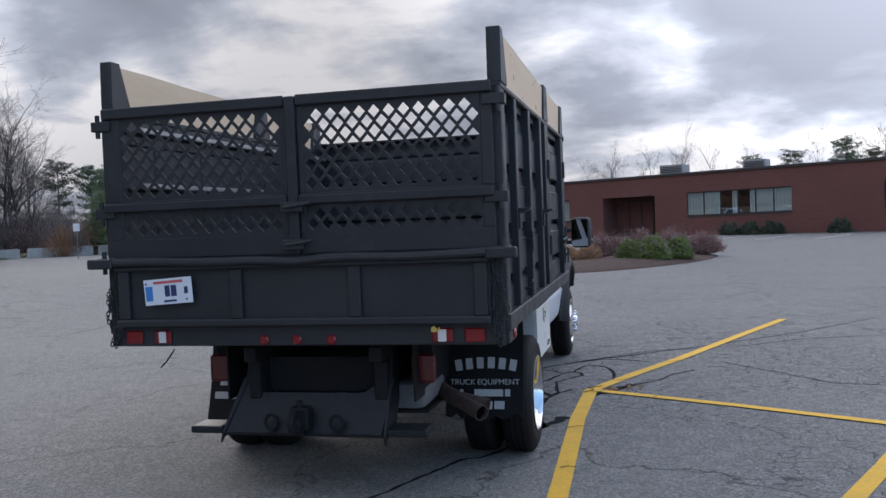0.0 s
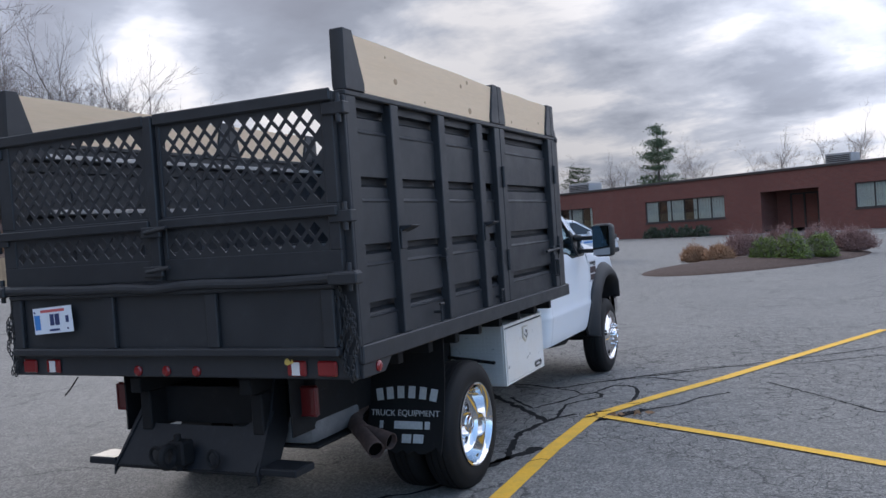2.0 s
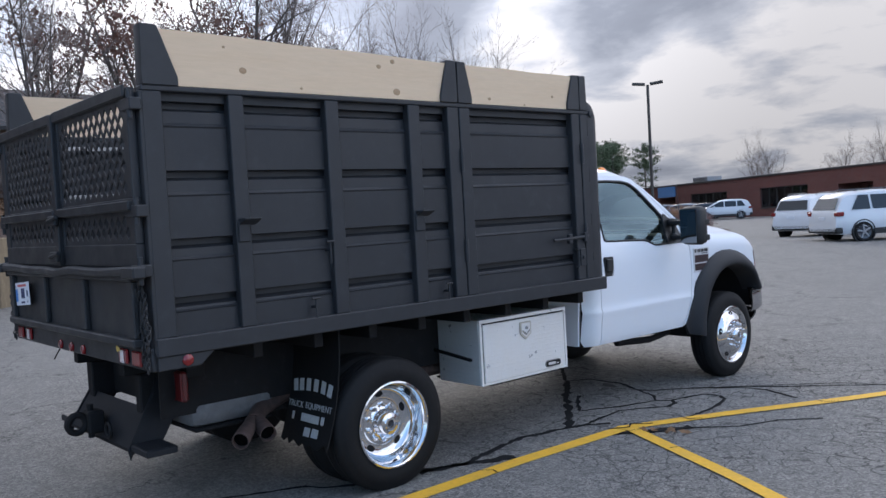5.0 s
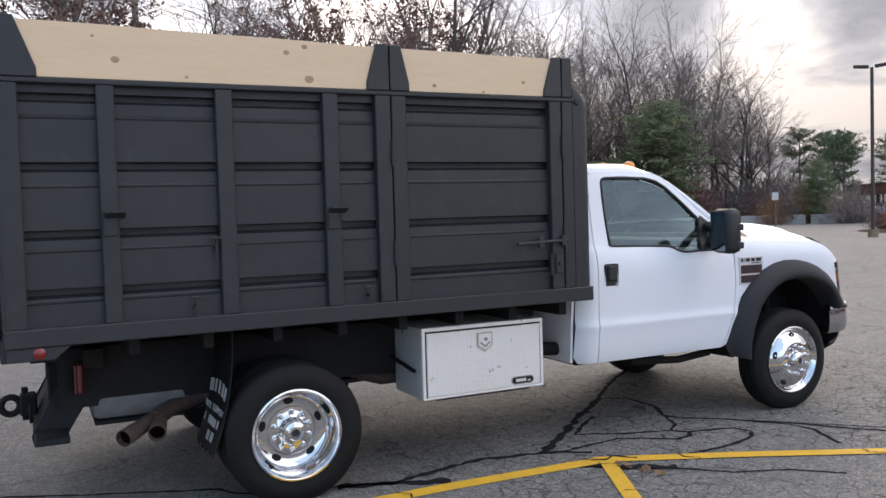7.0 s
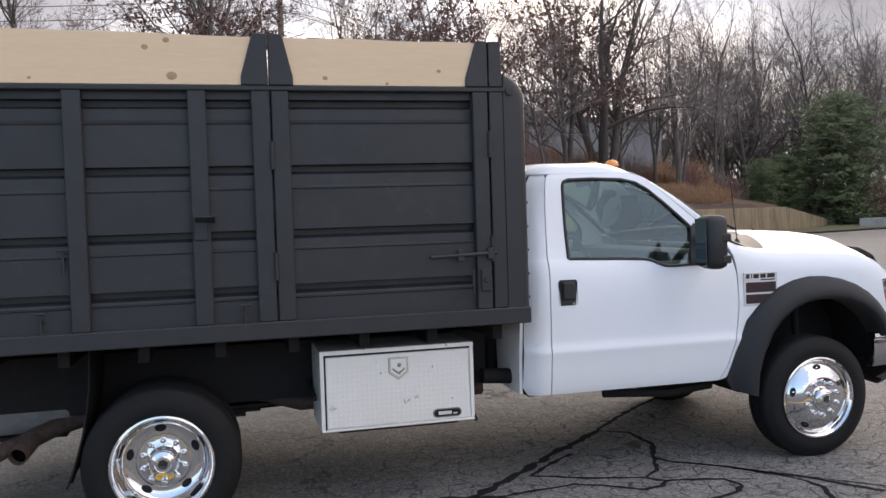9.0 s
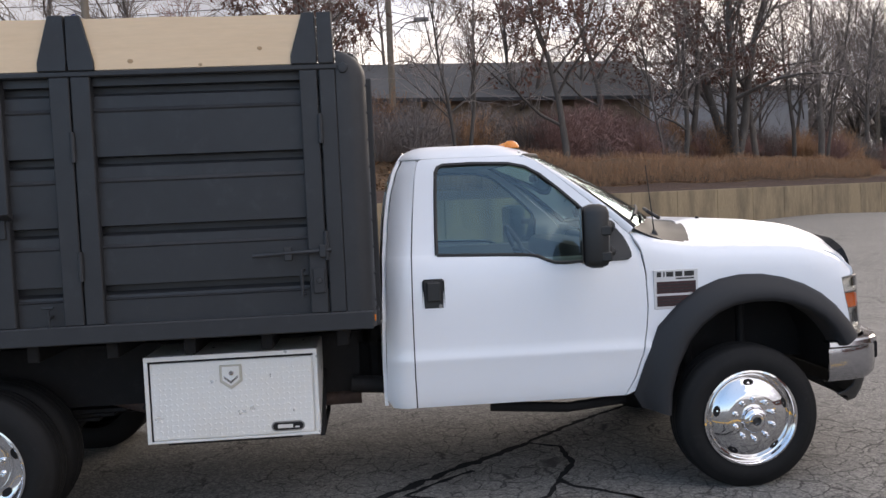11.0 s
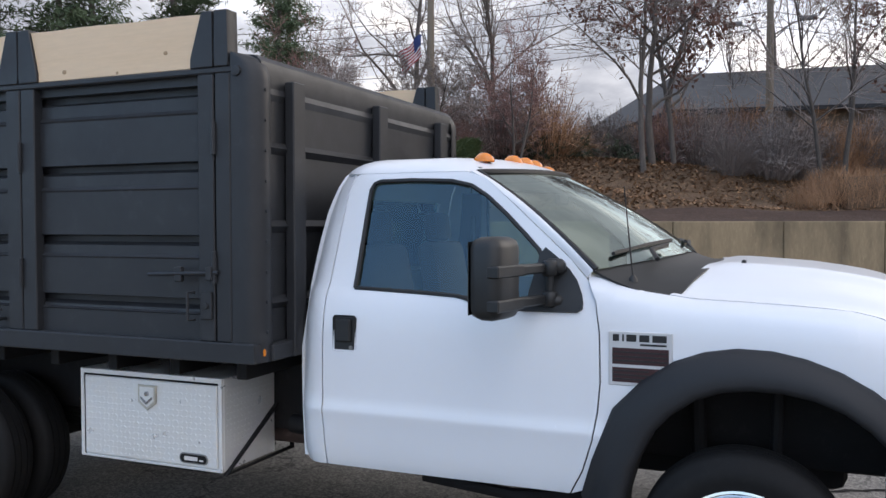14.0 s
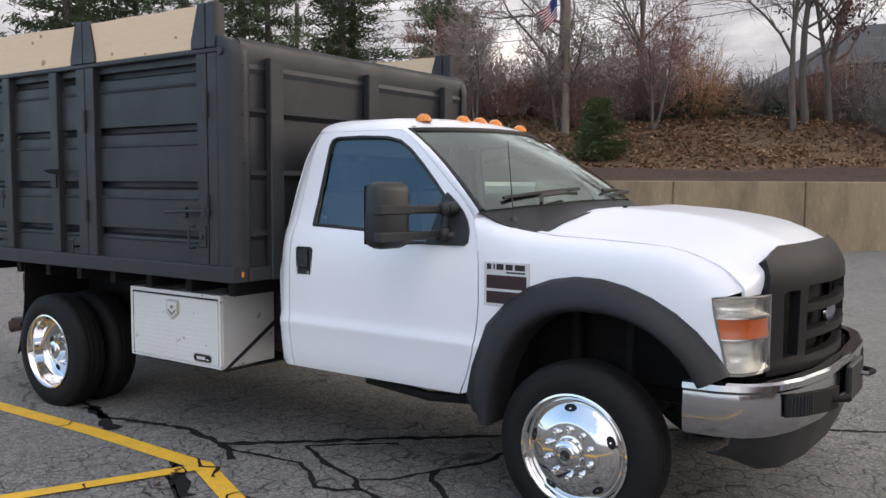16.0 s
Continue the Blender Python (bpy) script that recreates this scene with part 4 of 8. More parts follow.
# a yellow leaf caught on one lamp
bm = B()
for quad in (((-0.02, 0.03), (0.0, 0.022), (0.025, 0.034), (0.015, 0.046), (0.0, 0.062), (-0.015, 0.05)), ((0.015, 0.028), (0.04, 0.038), (0.028, 0.056))):
    bm.faces.new([bm.verts.new((0.818 + dx_, LY - 0.0235 - 0.004 * ((k * 7) % 3) / 2, 1.035 + dz_)) for k, (dx_, dz_) in enumerate(quad)])
solo("fallen_leaf", bm, mat("yellow_leaf", (0.6, 0.42, 0.10), 0.7), "dry yellow leaf stuck on a tail lamp", "leaf")
# number plate, writing as plain bars
PM = Matrix.Translation((-0.806, GY - 0.045, 1.322)) @ Matrix.Rotation(radians(-3.6), 4, "Y") @ Matrix.Diagonal((1.03, 1, 1.03, 1))
bm = B(); box(bm, -0.155, 0.155, -0.002, 0.002, -0.075, 0.075, 0.0015, PM); plate = part("number_plate", bm, PLATE, truck, "white dealer number plate, slightly crooked")
for x0, x1, z0, z1, mt in ((-0.145, -0.10, -0.05, 0.035, PLATEBLUE), (-0.02, 0.012, -0.03, 0.035, PLATEINK), (0.02, 0.055, -0.03, 0.035, PLATEINK), (0.105, 0.128, -0.02, 0.02, PLATEINK), (-0.09, 0.10, 0.047, 0.062, PLATERED), (-0.03, 0.05, -0.062, -0.05, PLATEINK), (-0.145, -0.133, 0.045, 0.057, PLATEINK), (0.11, 0.122, -0.058, -0.048, PLATEINK)):
    bm = B(); box(bm, x0, x1, -0.0045, -0.003, z0, z1, 0, PM); part("plate_mark", bm, mt, plate)

# latches, rope hooks and hinges on the sides
for sgn, face in ((1, XR), (-1, XL)):
    def X(d):
        return face - sgn * d
    for y, z, up in ((-0.975, 1.72, 0), (0.255, 1.715, 1)):
        bm = B()
        box(bm, *sorted((X(-0.012), X(0.0))), y - 0.035, y + 0.035, z - 0.11, z + 0.0, 0.004)
        prism(bm, [(X(0.0), z - 0.02), (X(-0.07), z + 0.008), (X(-0.075), z + 0.018), (X(0.0), z + 0.018)], "y", y - 0.028, y + 0.075, 0.003)
        part("board_hook", bm, BEDBLACK, truck)
    for y, z in ((-0.43, 1.53), (-0.55, 1.21), (0.47, 1.20)):
        bm = B()
        cyl(bm, (X(-0.005), y, z - 0.08), (X(-0.005), y, z + 0.05), 0.006, n=6)
        cyl(bm, (X(-0.01), y - 0.028, z + 0.05), (X(-0.01), y + 0.028, z + 0.05), 0.007, n=6)
        cyl(bm, (X(0.05), y, z), (X(-0.01), y, z), 0.009, n=6)
        part("tie_pin", bm, BEDBLACK, truck)
    bm = B()
    tube(bm, [(X(-0.02), 1.50, 1.462), (X(-0.022), 1.66, 1.468), (X(-0.022), 1.80, 1.472), (X(-0.01), 1.90, 1.476)], 0.011, 8)
    box(bm, *sorted((X(-0.03), X(0.0))), 1.66, 1.70, 1.43, 1.50, 0.004); box(bm, *sorted((X(-0.03), X(0.0))), 1.84, 1.875, 1.44, 1.505, 0.004)
    part("slide_bolt", bm, BEDBLACK, truck)
    bm = B()
    tube(bm, [(X(0.0), 1.755, 1.38), (X(-0.04), 1.745, 1.38), (X(-0.04), 1.745, 1.25), (X(0.0), 1.755, 1.25)], 0.008, 8)
    part("door_handle", bm, BEDBLACK, truck)
    bm = B(); box(bm, *sorted((X(-0.014), X(0.0))), 1.80, 1.862, 1.255, 1.385, 0.004); lathe(bm, [(0, 0.016), (0.01 * sgn, 0.014), (0.012 * sgn, 0.0)], 12, "x", pose(X(-0.014), 1.832, 1.32)); part("door_lock", bm, BEDBLACK, truck)
    for y, zz in ((0.644, (1.45, 2.05)), (1.877, (1.50, 2.10))):
        for z in zz:
            bm = B(); cyl(bm, (X(-0.008), y, z - 0.075), (X(-0.008), y, z + 0.075), 0.013, n=10); part("door_hinge", bm, BEDBLACK, truck)
    # knots in the boards
    for y, z, r in ((-0.914, 2.537, 0.014), (-1.02, 2.655, 0.006), (0.01, 2.625, 0.011), (0.118, 2.663, 0.011), (0.14, 2.477, 0.017), (0.945, 2.472, 0.009), (1.59, 2.518, 0.008), (1.29, 2.445, 0.006), (-0.55, 2.46, 0.006)):
        bm = B(); lathe(bm, [(0.0, r * 1.25), (0.001 * sgn, r), (0.0014 * sgn, 0.0)], 14, "x", pose(X(0.0115), y, z) @ Matrix.Diagonal((1, 1.3, 1, 1))); part("knot", bm, KNOT, bd if sgn < 0 else truck)

# ---- truck: wheels, chassis ----
def tyre_profile(x0, x1, R=0.405, rim=0.262):
    w = x1 - x0
    return [(x0 + 0.02, rim - 0.01), (x0 + 0.004, rim + 0.015), (x0, rim + 0.05), (x0 + 0.006, R - 0.055), (x0 + 0.02, R - 0.02), (x0 + 0.035, R - 0.005),
            (x0 + w * 0.30, R), (x0 + w * 0.31, R - 0.011), (x0 + w * 0.335, R - 0.011), (x0 + w * 0.345, R), (x0 + w * 0.49, R), (x0 + w * 0.50, R - 0.011), (x0 + w * 0.52, R - 0.011), (x0 + w * 0.53, R),
            (x0 + w * 0.66, R), (x0 + w * 0.67, R - 0.011), (x0 + w * 0.695, R - 0.011), (x0 + w * 0.705, R), (x1 - 0.035, R - 0.005), (x1 - 0.02, R - 0.02), (x1 - 0.008, R - 0.05), (x1 - 0.003, R - 0.056), (x1, rim + 0.055), (x1 - 0.001, rim + 0.045), (x1 - 0.004, rim + 0.015), (x1 - 0.02, rim - 0.01)]


def wheel(y, x_in, x_out, front, sgn, R, dual=None):
    """A wheel with the outer face towards sgn."""
    M = pose(0, y, 0.402) @ Matrix.Diagonal((sgn, 1, 1, 1))
    bm = B(); lathe(bm, tyre_profile(x_in, x_out, R), 72, "x", M)
    w = part("wheel", bm, RUBBER, truck, "worn black tyre on a polished alloy rim", angle=40)
    xo = x_out
    if dual:
        bm = B(); lathe(bm, tyre_profile(*dual, R), 56, "x", M); part("inner_tyre", bm, RUBBER, w, angle=40)
    bm = B()
    if front:
        prof = [(xo - 0.03, 0.20), (xo - 0.012, 0.272), (xo + 0.004, 0.272), (xo + 0.006, 0.262), (xo - 0.004, 0.250), (xo - 0.018, 0.243), (xo - 0.024, 0.236), (xo - 0.012, 0.226), (xo + 0.002, 0.205), (xo + 0.018, 0.178), (xo + 0.028, 0.150), (xo + 0.032, 0.138), (xo + 0.030, 0.090), (xo + 0.034, 0.074), (xo + 0.062, 0.070), (xo + 0.072, 0.060), (xo + 0.074, 0.046)]
        hole_r, hole_x, nut_x, cap_x = 0.206, xo + 0.001, xo + 0.031, xo + 0.072
    else:
        prof = [(xo - 0.02, 0.25), (xo - 0.010, 0.272), (xo + 0.004, 0.272), (xo + 0.006, 0.262), (xo - 0.004, 0.252), (xo - 0.040, 0.243), (xo - 0.085, 0.236), (xo - 0.118, 0.222), (xo - 0.135, 0.200), (xo - 0.135, 0.150), (xo - 0.128, 0.142), (xo - 0.128, 0.088), (xo - 0.122, 0.080), (xo - 0.060, 0.074), (xo - 0.046, 0.066), (xo - 0.040, 0.046)]
        hole_r, hole_x, nut_x, cap_x = 0.180, xo - 0.134, xo - 0.128, xo - 0.042
    lathe(bm, prof, 72, "x", M)
    part("rim", bm, CHROME, w, "polished alloy rim", angle=40)
    bm = B(); lathe(bm, [(cap_x, 0.047), (cap_x + 0.006, 0.040), (cap_x + 0.007, 0.026), (cap_x + 0.001, 0.023), (cap_x - 0.008, 0.022), (cap_x - 0.008, 0.0)], 28, "x", M); hc = part("hub_cap", bm, CHROME, w)
    bm = B(); lathe(bm, [(cap_x - 0.0075, 0.0215), (cap_x - 0.003, 0.015), (cap_x - 0.0025, 0.0)], 16, "x", M); part("hub_centre", bm, PLASTIC, hc)
    n = 5
    for k in range(n):
        a = 2 * math.pi * (k + 0.3) / n
        bm = B(); lathe(bm, [(0.0, 0.0), (0.0015, 0.023), (0.0, 0.025)], 16, "x", M @ pose(hole_x, hole_r * math.cos(a), hole_r * math.sin(a)) @ Matrix.Rotation(a, 4, "X") @ (Matrix.Rotation(radians(28 if front else 0), 4, "Z")) @ Matrix.Diagonal((1, 0.8, 1.25, 1)))
        part("hand_hole", bm, FRAMEBLACK, w)
    for k in range(10):
        a = 2 * math.pi * (k + 0.5) / 10
        bm = B(); lathe(bm, [(0.0, 0.017), (0.006, 0.017), (0.008, 0.013), (0.030, 0.0125), (0.036, 0.008), (0.038, 0.0)], 10, "x", M @ pose(nut_x, 0.113 * math.cos(a), 0.113 * math.sin(a)))
        part("lug_nut", bm, CHROME, w)
    # brake drum behind the rim
    bm = B(); lathe(bm, [(xo - 0.17, 0.0), (xo - 0.17, 0.19), (x_in - 0.02, 0.19), (x_in - 0.02, 0.0)], 32, "x", M); part("brake", bm, FRAMEBLACK, w)
    return w


for sgn in (1, -1):
    wheel(4.195, 0.835, 1.06, True, sgn, 0.411)
    wheel(0.005, 0.955, 1.18, False, sgn, 0.419, (0.69, 0.915))
bm = B()
cyl(bm, (-0.8, 0, 0.405), (0.8, 0, 0.405), 0.07, n=16); lathe(bm, [(-0.2, 0.0), (-0.17, 0.11), (-0.07, 0.17), (0.07, 0.17), (0.17, 0.11), (0.2, 0.0)], 20, "x", pose(0, 0, 0.405))
part("rear_axle", bm, FRAMEBLACK, truck)
bm = B(); cyl(bm, (-0.8, 4.185, 0.40), (0.8, 4.185, 0.40), 0.055, n=14); lathe(bm, [(-0.15, 0.0), (-0.1, 0.11), (0.1, 0.11), (0.15, 0.0)], 18, "x", pose(-0.25, 4.185, 0.42)); part("front_axle", bm, FRAMEBLACK, truck)
for x in (-0.45, 0.37):
    bm = B(); box(bm, x, x + 0.08, -1.30, 4.95, 0.62, 0.855, 0.008); part("frame_rail", bm, FRAMEBLACK, truck)
for y in (-1.1, -0.5, 0.6, 1.3, 2.0, 2.8, 3.5):
    bm = B(); box(bm, -0.37, 0.37, y, y + 0.1, 0.64, 0.80, 0.008); part("frame_cross_member", bm, FRAMEBLACK, truck)
for x in (-0.56, 0.48):
    bm = B()
    for i, (a, z) in enumerate(((0.62, 0.56), (0.55, 0.535), (0.46, 0.51), (0.36, 0.485))):
        box(bm, x, x + 0.08, -a, a, z - 0.011, z + 0.011, 0.003)
    part("leaf_spring", bm, FRAMEBLACK, truck)
# added black panels hide the lit underbody and stand for its deep shade
for x in (-0.62, 0.60):
    bm = B(); box(bm, x, x + 0.012, -1.25, 2.0, 0.60, 0.952, 0.0); part("splash_panel", bm, FRAMEBLACK, truck)
bm = B(); cyl(bm, (0, 0.1, 0.45), (0, 3.2, 0.55), 0.045, n=14); part("drive_shaft", bm, FRAMEBLACK, truck)
bm = B(); box(bm, -0.36, 0.36, 2.9, 4.6, 0.50, 1.25, 0.06); part("engine", bm, FRAMEBLACK, truck)
bm = B(); box(bm, -0.36, -0.02, 1.0, 2.4, 0.52, 0.66, 0.04); box(bm, -0.95, -0.52, 0.8, 1.9, 0.45, 0.85, 0.06); part("fuel_tank", bm, FRAMEBLACK, truck)
bm = B(); box(bm, 0.02, 0.62, -1.075, -0.50, 0.50, 0.68, 0.06); part("aft_tank", bm, mat("grey_tank", (0.15, 0.15, 0.152), 0.6, grain=0.4, scale=9, big=0.5, bigscale=5), truck, "dirty grey plastic fuel tank")
bm = B(); box(bm, 0.00, 0.64, -1.06, -0.55, 0.486, 0.506, 0.006); part("tank_strap", bm, FRAMEBLACK, truck)
BORESHADE = mat("soot", (0.004, 0.004, 0.004), 1.0, spec=0.0)
# exhaust with twin tips
bm = B(); tube(bm, [(0.50, 2.0, 0.55), (0.52, 0.8, 0.55), (0.56, 0.3, 0.72), (0.54, -0.2, 0.66), (0.54, -0.46, 0.57), (0.62, -0.62, 0.54), (0.76, -0.745, 0.505)], 0.052, 14); part("exhaust_pipe", bm, RUST, truck)
for tip in (Vector((0.95, -0.935, 0.463)), Vector((0.95, -0.752, 0.468))):
    d = (tip - Vector((0.70, -0.70, 0.520))).normalized()
    bm = B(); tube(bm, [(0.70, -0.70, 0.520), tip - d * 0.16, tip - d * 0.08, tip], [0.042, 0.046, 0.049, 0.050], 20, False); thicken(bm, 0.005)
    ex = part("exhaust_tip", bm, RUST, truck, "rusty exhaust tip")
    # near-black disc puts the shade inside the pipe into colour
    bm = B(); cyl(bm, tip - d * 0.05, tip - d * 0.035, 0.0445, n=20); part("soot", bm, BORESHADE, ex)

# mud flaps with worn print, the maker's name as a plain arched shape
def flap_y(z):
    """The flap lies against the tyres and bends back round them."""
    return -0.345 - 0.108 * min(1.15, (1.05 - z) / 0.65) ** 2.2


for sgn, x0, x1 in ((1, 0.60, 1.14), (-1, -1.205, -0.66)):
    rr = random.Random(7)
    n = 14
    low = [(x0 + (x1 - x0) * i / n, 0.34 + rr.uniform(-0.025, 0.03) if sgn > 0 else 0.28) for i in range(n + 1)]
    bm = sheet([(x0, 1.05)] + low + [(x1, 1.05)], cut_v=[0.4, 0.5, 0.6, 0.7, 0.8, 0.9], fn=lambda u, v: (u, flap_y(v) + 0.006 * math.sin(u * 14), v))
    thicken(bm, 0.008)
    fl = part("mud_flap", bm, RUBBER, truck, "black rubber mud flap with faded white print")

    def fm(x, z):
        return pose(x, flap_y(z) + 0.006 * math.sin(x * 14) - 0.0095, z, 90 - math.degrees(math.atan((flap_y(z + 0.01) - flap_y(z - 0.01)) / 0.02)), 0, 0)
    if sgn > 0:
        c = 0.878
        for i in range(6):
            xx = c - 0.190 + 0.076 * i
            bm = B(); box(bm, -0.024, 0.024, -0.038, 0.038, -0.001, 0.001, 0, fm(xx, 0.665 + 0.022 * math.cos((i - 2.5) * 0.55)) @ pose(0, 0, 0, 0, 0, -(i - 2.5) * 4)); part("name_shape", bm, LETTER, fl)
        writing("TRUCK", 0.054, fm(c - 0.160, 0.556), LETTER, fl); writing("EQUIPMENT", 0.054, fm(c + 0.087, 0.556), LETTER, fl)
        for xx, w in ((0.71, 0.025), (0.90, 0.20), (1.03, 0.035)):
            bm = B(); box(bm, -w / 2, w / 2, -0.024, 0.024, -0.001, 0.001, 0, fm(xx, 0.487)); part("print_bar", bm, LETTER, fl)
        for xx, w in ((0.895, 0.065), (0.975, 0.07)):
            bm = B(); box(bm, -w / 2, w / 2, -0.027, 0.027, -0.001, 0.001, 0, fm(xx, 0.408)); part("print_bar", bm, LETTER, fl)
    else:
        for xx, z, w, h in ((-1.02, 0.545, 0.20, 0.022), (-1.04, 0.455, 0.23, 0.026), (-0.95, 0.635, 0.06, 0.016)):
            bm = B(); box(bm, -w / 2, w / 2, -h, h, -0.001, 0.001, 0, fm(xx, z)); part("print_bar", bm, LETTER, fl)

# rear hitch plate with steps, gussets, pintle ring; round-cornered lamps under the body
def hitch_y(z):
    return -1.385 + 0.50 * (z - 0.43)


bm = sheet([(-0.60, 0.43), (0.43, 0.43), (0.475, 0.74), (0.43, 0.74), (0.29, 0.655), (-0.36, 0.655), (-0.43, 0.70), (-0.46, 0.74), (-0.51, 0.74)], fn=lambda u, v: (u, hitch_y(v), v)); thicken(bm, 0.014)
hp = part("hitch_plate", bm, HITCH, truck, "black steel hitch plate with a notched top")
for x, lean in ((-0.585, 0.10), (0.455, 0.0)):
    bm = B(); prism(bm, [(-1.09, 0.98), (-1.17, 0.98), (-1.235, 0.74), (-1.40, 0.43), (-1.385, 0.362), (-1.375, 0.40), (-1.21, 0.44), (-1.205, 0.395), (-1.195, 0.44), (-1.09, 0.60)], "x", x - 0.009, x + 0.009, 0.003)
    for v in bm.verts:
        v.co.x += lean * (v.co.z - 0.43) / 0.3 if v.co.z < 0.75 else lean
    part("gusset", bm, HITCH, hp)
bm = B(); box(bm, -0.59, 0.445, -1.392, -1.20, 0.412, 0.428, 0.004); part("bottom_plate", bm, FRAMEBLACK, hp)
bm = B(); box(bm, -0.48, 0.44, -1.16, -1.14, 0.64, 0.86, 0.004); part("back_plate", bm, FRAMEBLACK, hp)
for x0, x1, mt in ((-0.815, -0.602, HITCH), (0.466, 0.705, HITCH)):
    bm = B(); box(bm, x0, x1, -1.385, -1.20, 0.418, 0.458, 0.006); st = part("step", bm, mt, hp, "worn steel step")
    # left tread pale for wear and sunlight, right one dark: light put into colour
    bm = B(); box(bm, x0 + 0.012, x1 - 0.012, -1.375, -1.21, 0.4585, 0.462, 0.001); part("tread", bm, STEEL if x0 < 0 else HITCH, st, "scuffed steel tread, sun and shade put into its colour")
bm = B()
tube(bm, [(-0.06, -1.515 + 0.055 * math.cos(a * math.pi / 8), 0.53 + 0.055 * math.sin(a * math.pi / 8)) for a in range(17)], 0.022, 8, False)
box(bm, -0.12, 0.0, -1.462, -1.36, 0.46, 0.60, 0.012); cyl(bm, (-0.06, -1.43, 0.43), (-0.06, -1.43, 0.64), 0.02, n=10)
part("pintle_hitch", bm, FRAMEBLACK, hp)
for x in (-0.26, 0.16):
    bm = B(); tube(bm, [(x + 0.04 * math.cos(a * math.pi / 8), -1.40, 0.50 + 0.045 * math.sin(a * math.pi / 8)) for a in range(17)], 0.011, 6, False); part("chain_loop", bm, FRAMEBLACK, hp)
for x in (0.638, -0.712):
    bm = B(); box(bm, x - 0.074, x + 0.074, -1.155, -1.115, 0.695, 0.872, 0.012); lb = part("lower_tail_lamp", bm, DARKRED, truck, "square red tail lamp under the body")
    bm = B()
    tube(bm, [(x - 0.066, -1.158, 0.705), (x + 0.066, -1.158, 0.705), (x + 0.066, -1.158, 0.862), (x - 0.066, -1.158, 0.862), (x - 0.066, -1.158, 0.71)], 0.006, 6); part("lamp_rim", bm, mat("faded_red_lens", (0.13, 0.01, 0.012), 0.3, coat=0.4), lb)
    bm = B(); box(bm, x - 0.05, x + 0.05, -1.114, -1.0, 0.83, 0.95, 0.004); part("lamp_bracket", bm, FRAMEBLACK, lb)
bm = B(); tube(bm, [(-0.95, -1.3, 0.93), (-0.99, -1.33, 0.86), (-1.03, -1.34, 0.82)], 0.005, 5); part("loose_wire", bm, FRAMEBLACK, truck)

# ---- aluminium tool box under the body ----
LATCH = mat("stamped_latch_steel", (0.66, 0.62, 0.54), 0.32, metal=0.7, grain=0.2, scale=60)
ALU = mat("bright_aluminium", (0.88, 0.87, 0.85), 0.36, metal=0.5, grain=0.03, scale=45, big=0.3, bigscale=3, second=(0.84, 0.79, 0.71), rough_var=0.10)
tb = thing("tool_box", (0.85, 1.33, 0.475), "bright aluminium diamond-plate tool box hung under the truck body", "tool box")
TX0, TX1, TY0, TY1, TZ0, TZ1 = 0.62, 1.075, 0.872, 1.785, 0.475, 0.942
bm = B(); box(bm, TX0, TX1 - 0.012, TY0, TY1, TZ0, TZ1, 0.006); part("body", bm, ALU, tb)
bm = B()
for a, b, lo, hi in ((TY0, TY1, TZ1 - 0.025, TZ1), (TY0, TY1, TZ0, TZ0 + 0.012), (TY0, TY0 + 0.022, TZ0 + 0.012, TZ1 - 0.025), (TY1 - 0.022, TY1, TZ0 + 0.012, TZ1 - 0.025)):
    box(bm, TX1 - 0.012, TX1 + 0.002, a, b, lo, hi, 0.002)
part("front_frame", bm, ALU, tb)
bm = B(); box(bm, TX1 - 0.010, TX1 + 0.004, TY0 + 0.032, TY1 - 0.029, TZ0 + 0.017, TZ1 - 0.036, 0.004); dr = part("door", bm, ALU, tb)
# black strips fill the open door gap and give its shade as colour
bm = B(); box(bm, TX1 - 0.0115, TX1 - 0.002, TY0 + 0.0225, TY0 + 0.0315, TZ0 + 0.013, TZ1 - 0.026, 0.0); part("door_seal", bm, RUBBER, tb, "black strip for the shade in the door gap")
bm = B(); box(bm, TX1 - 0.0115, TX1 - 0.002, TY0 + 0.032, TY1 - 0.0225, TZ1 - 0.0355, TZ1 - 0.0255, 0.0); part("door_seal", bm, RUBBER, tb, "black strip for the shade in the door gap")
bm = B()
def lozenge(bm, c, u, v, nrm, flip):
    a = (u + v).normalized() if flip else (u - v).normalized()
    b = nrm.cross(a)
    vs = [bm.verts.new(c + a * 0.013), bm.verts.new(c + b * 0.0045), bm.verts.new(c - a * 0.013), bm.verts.new(c - b * 0.0045)]
    t = bm.verts.new(c + nrm * 0.0022)
    for i in range(4):
        bm.faces.new((vs[i], vs[(i + 1) % 4], t))
for i in range(30):
    for j in range(14):
        y, z = TY0 + 0.05 + i * 0.0282, TZ0 + 0.035 + j * 0.0285
        if not (abs(y - 1.327) < 0.07 and z > 0.74):
            lozenge(bm, Vector((TX1 + 0.0042, y, z)), Vector((0, 1, 0)), Vector((0, 0, 1)), Vector((1, 0, 0)), (i + j) % 2)
part("door_tread", bm, ALU, dr, angle=10)
for yy, nn in ((TY1, 1), (TY0, -1)):
    bm = B()
    for i in range(14):
        for j in range(15):
            lozenge(bm, Vector((TX0 + 0.03 + i * 0.0295, yy + nn * 0.0002, TZ0 + 0.03 + j * 0.0288)), Vector((1, 0, 0)), Vector((0, 0, 1)), Vector((0, nn, 0)), (i + j) % 2)
    part("side_tread", bm, ALU, tb, angle=10)
bm = B(); prism(bm, [(1.268, 0.882), (1.268, 0.792), (1.327, 0.75), (1.386, 0.792), (1.386, 0.882)], "x", TX1 + 0.003, TX1 + 0.013, 0.003); lk = part("latch_plate", bm, LATCH, dr, "stamped steel latch plate")
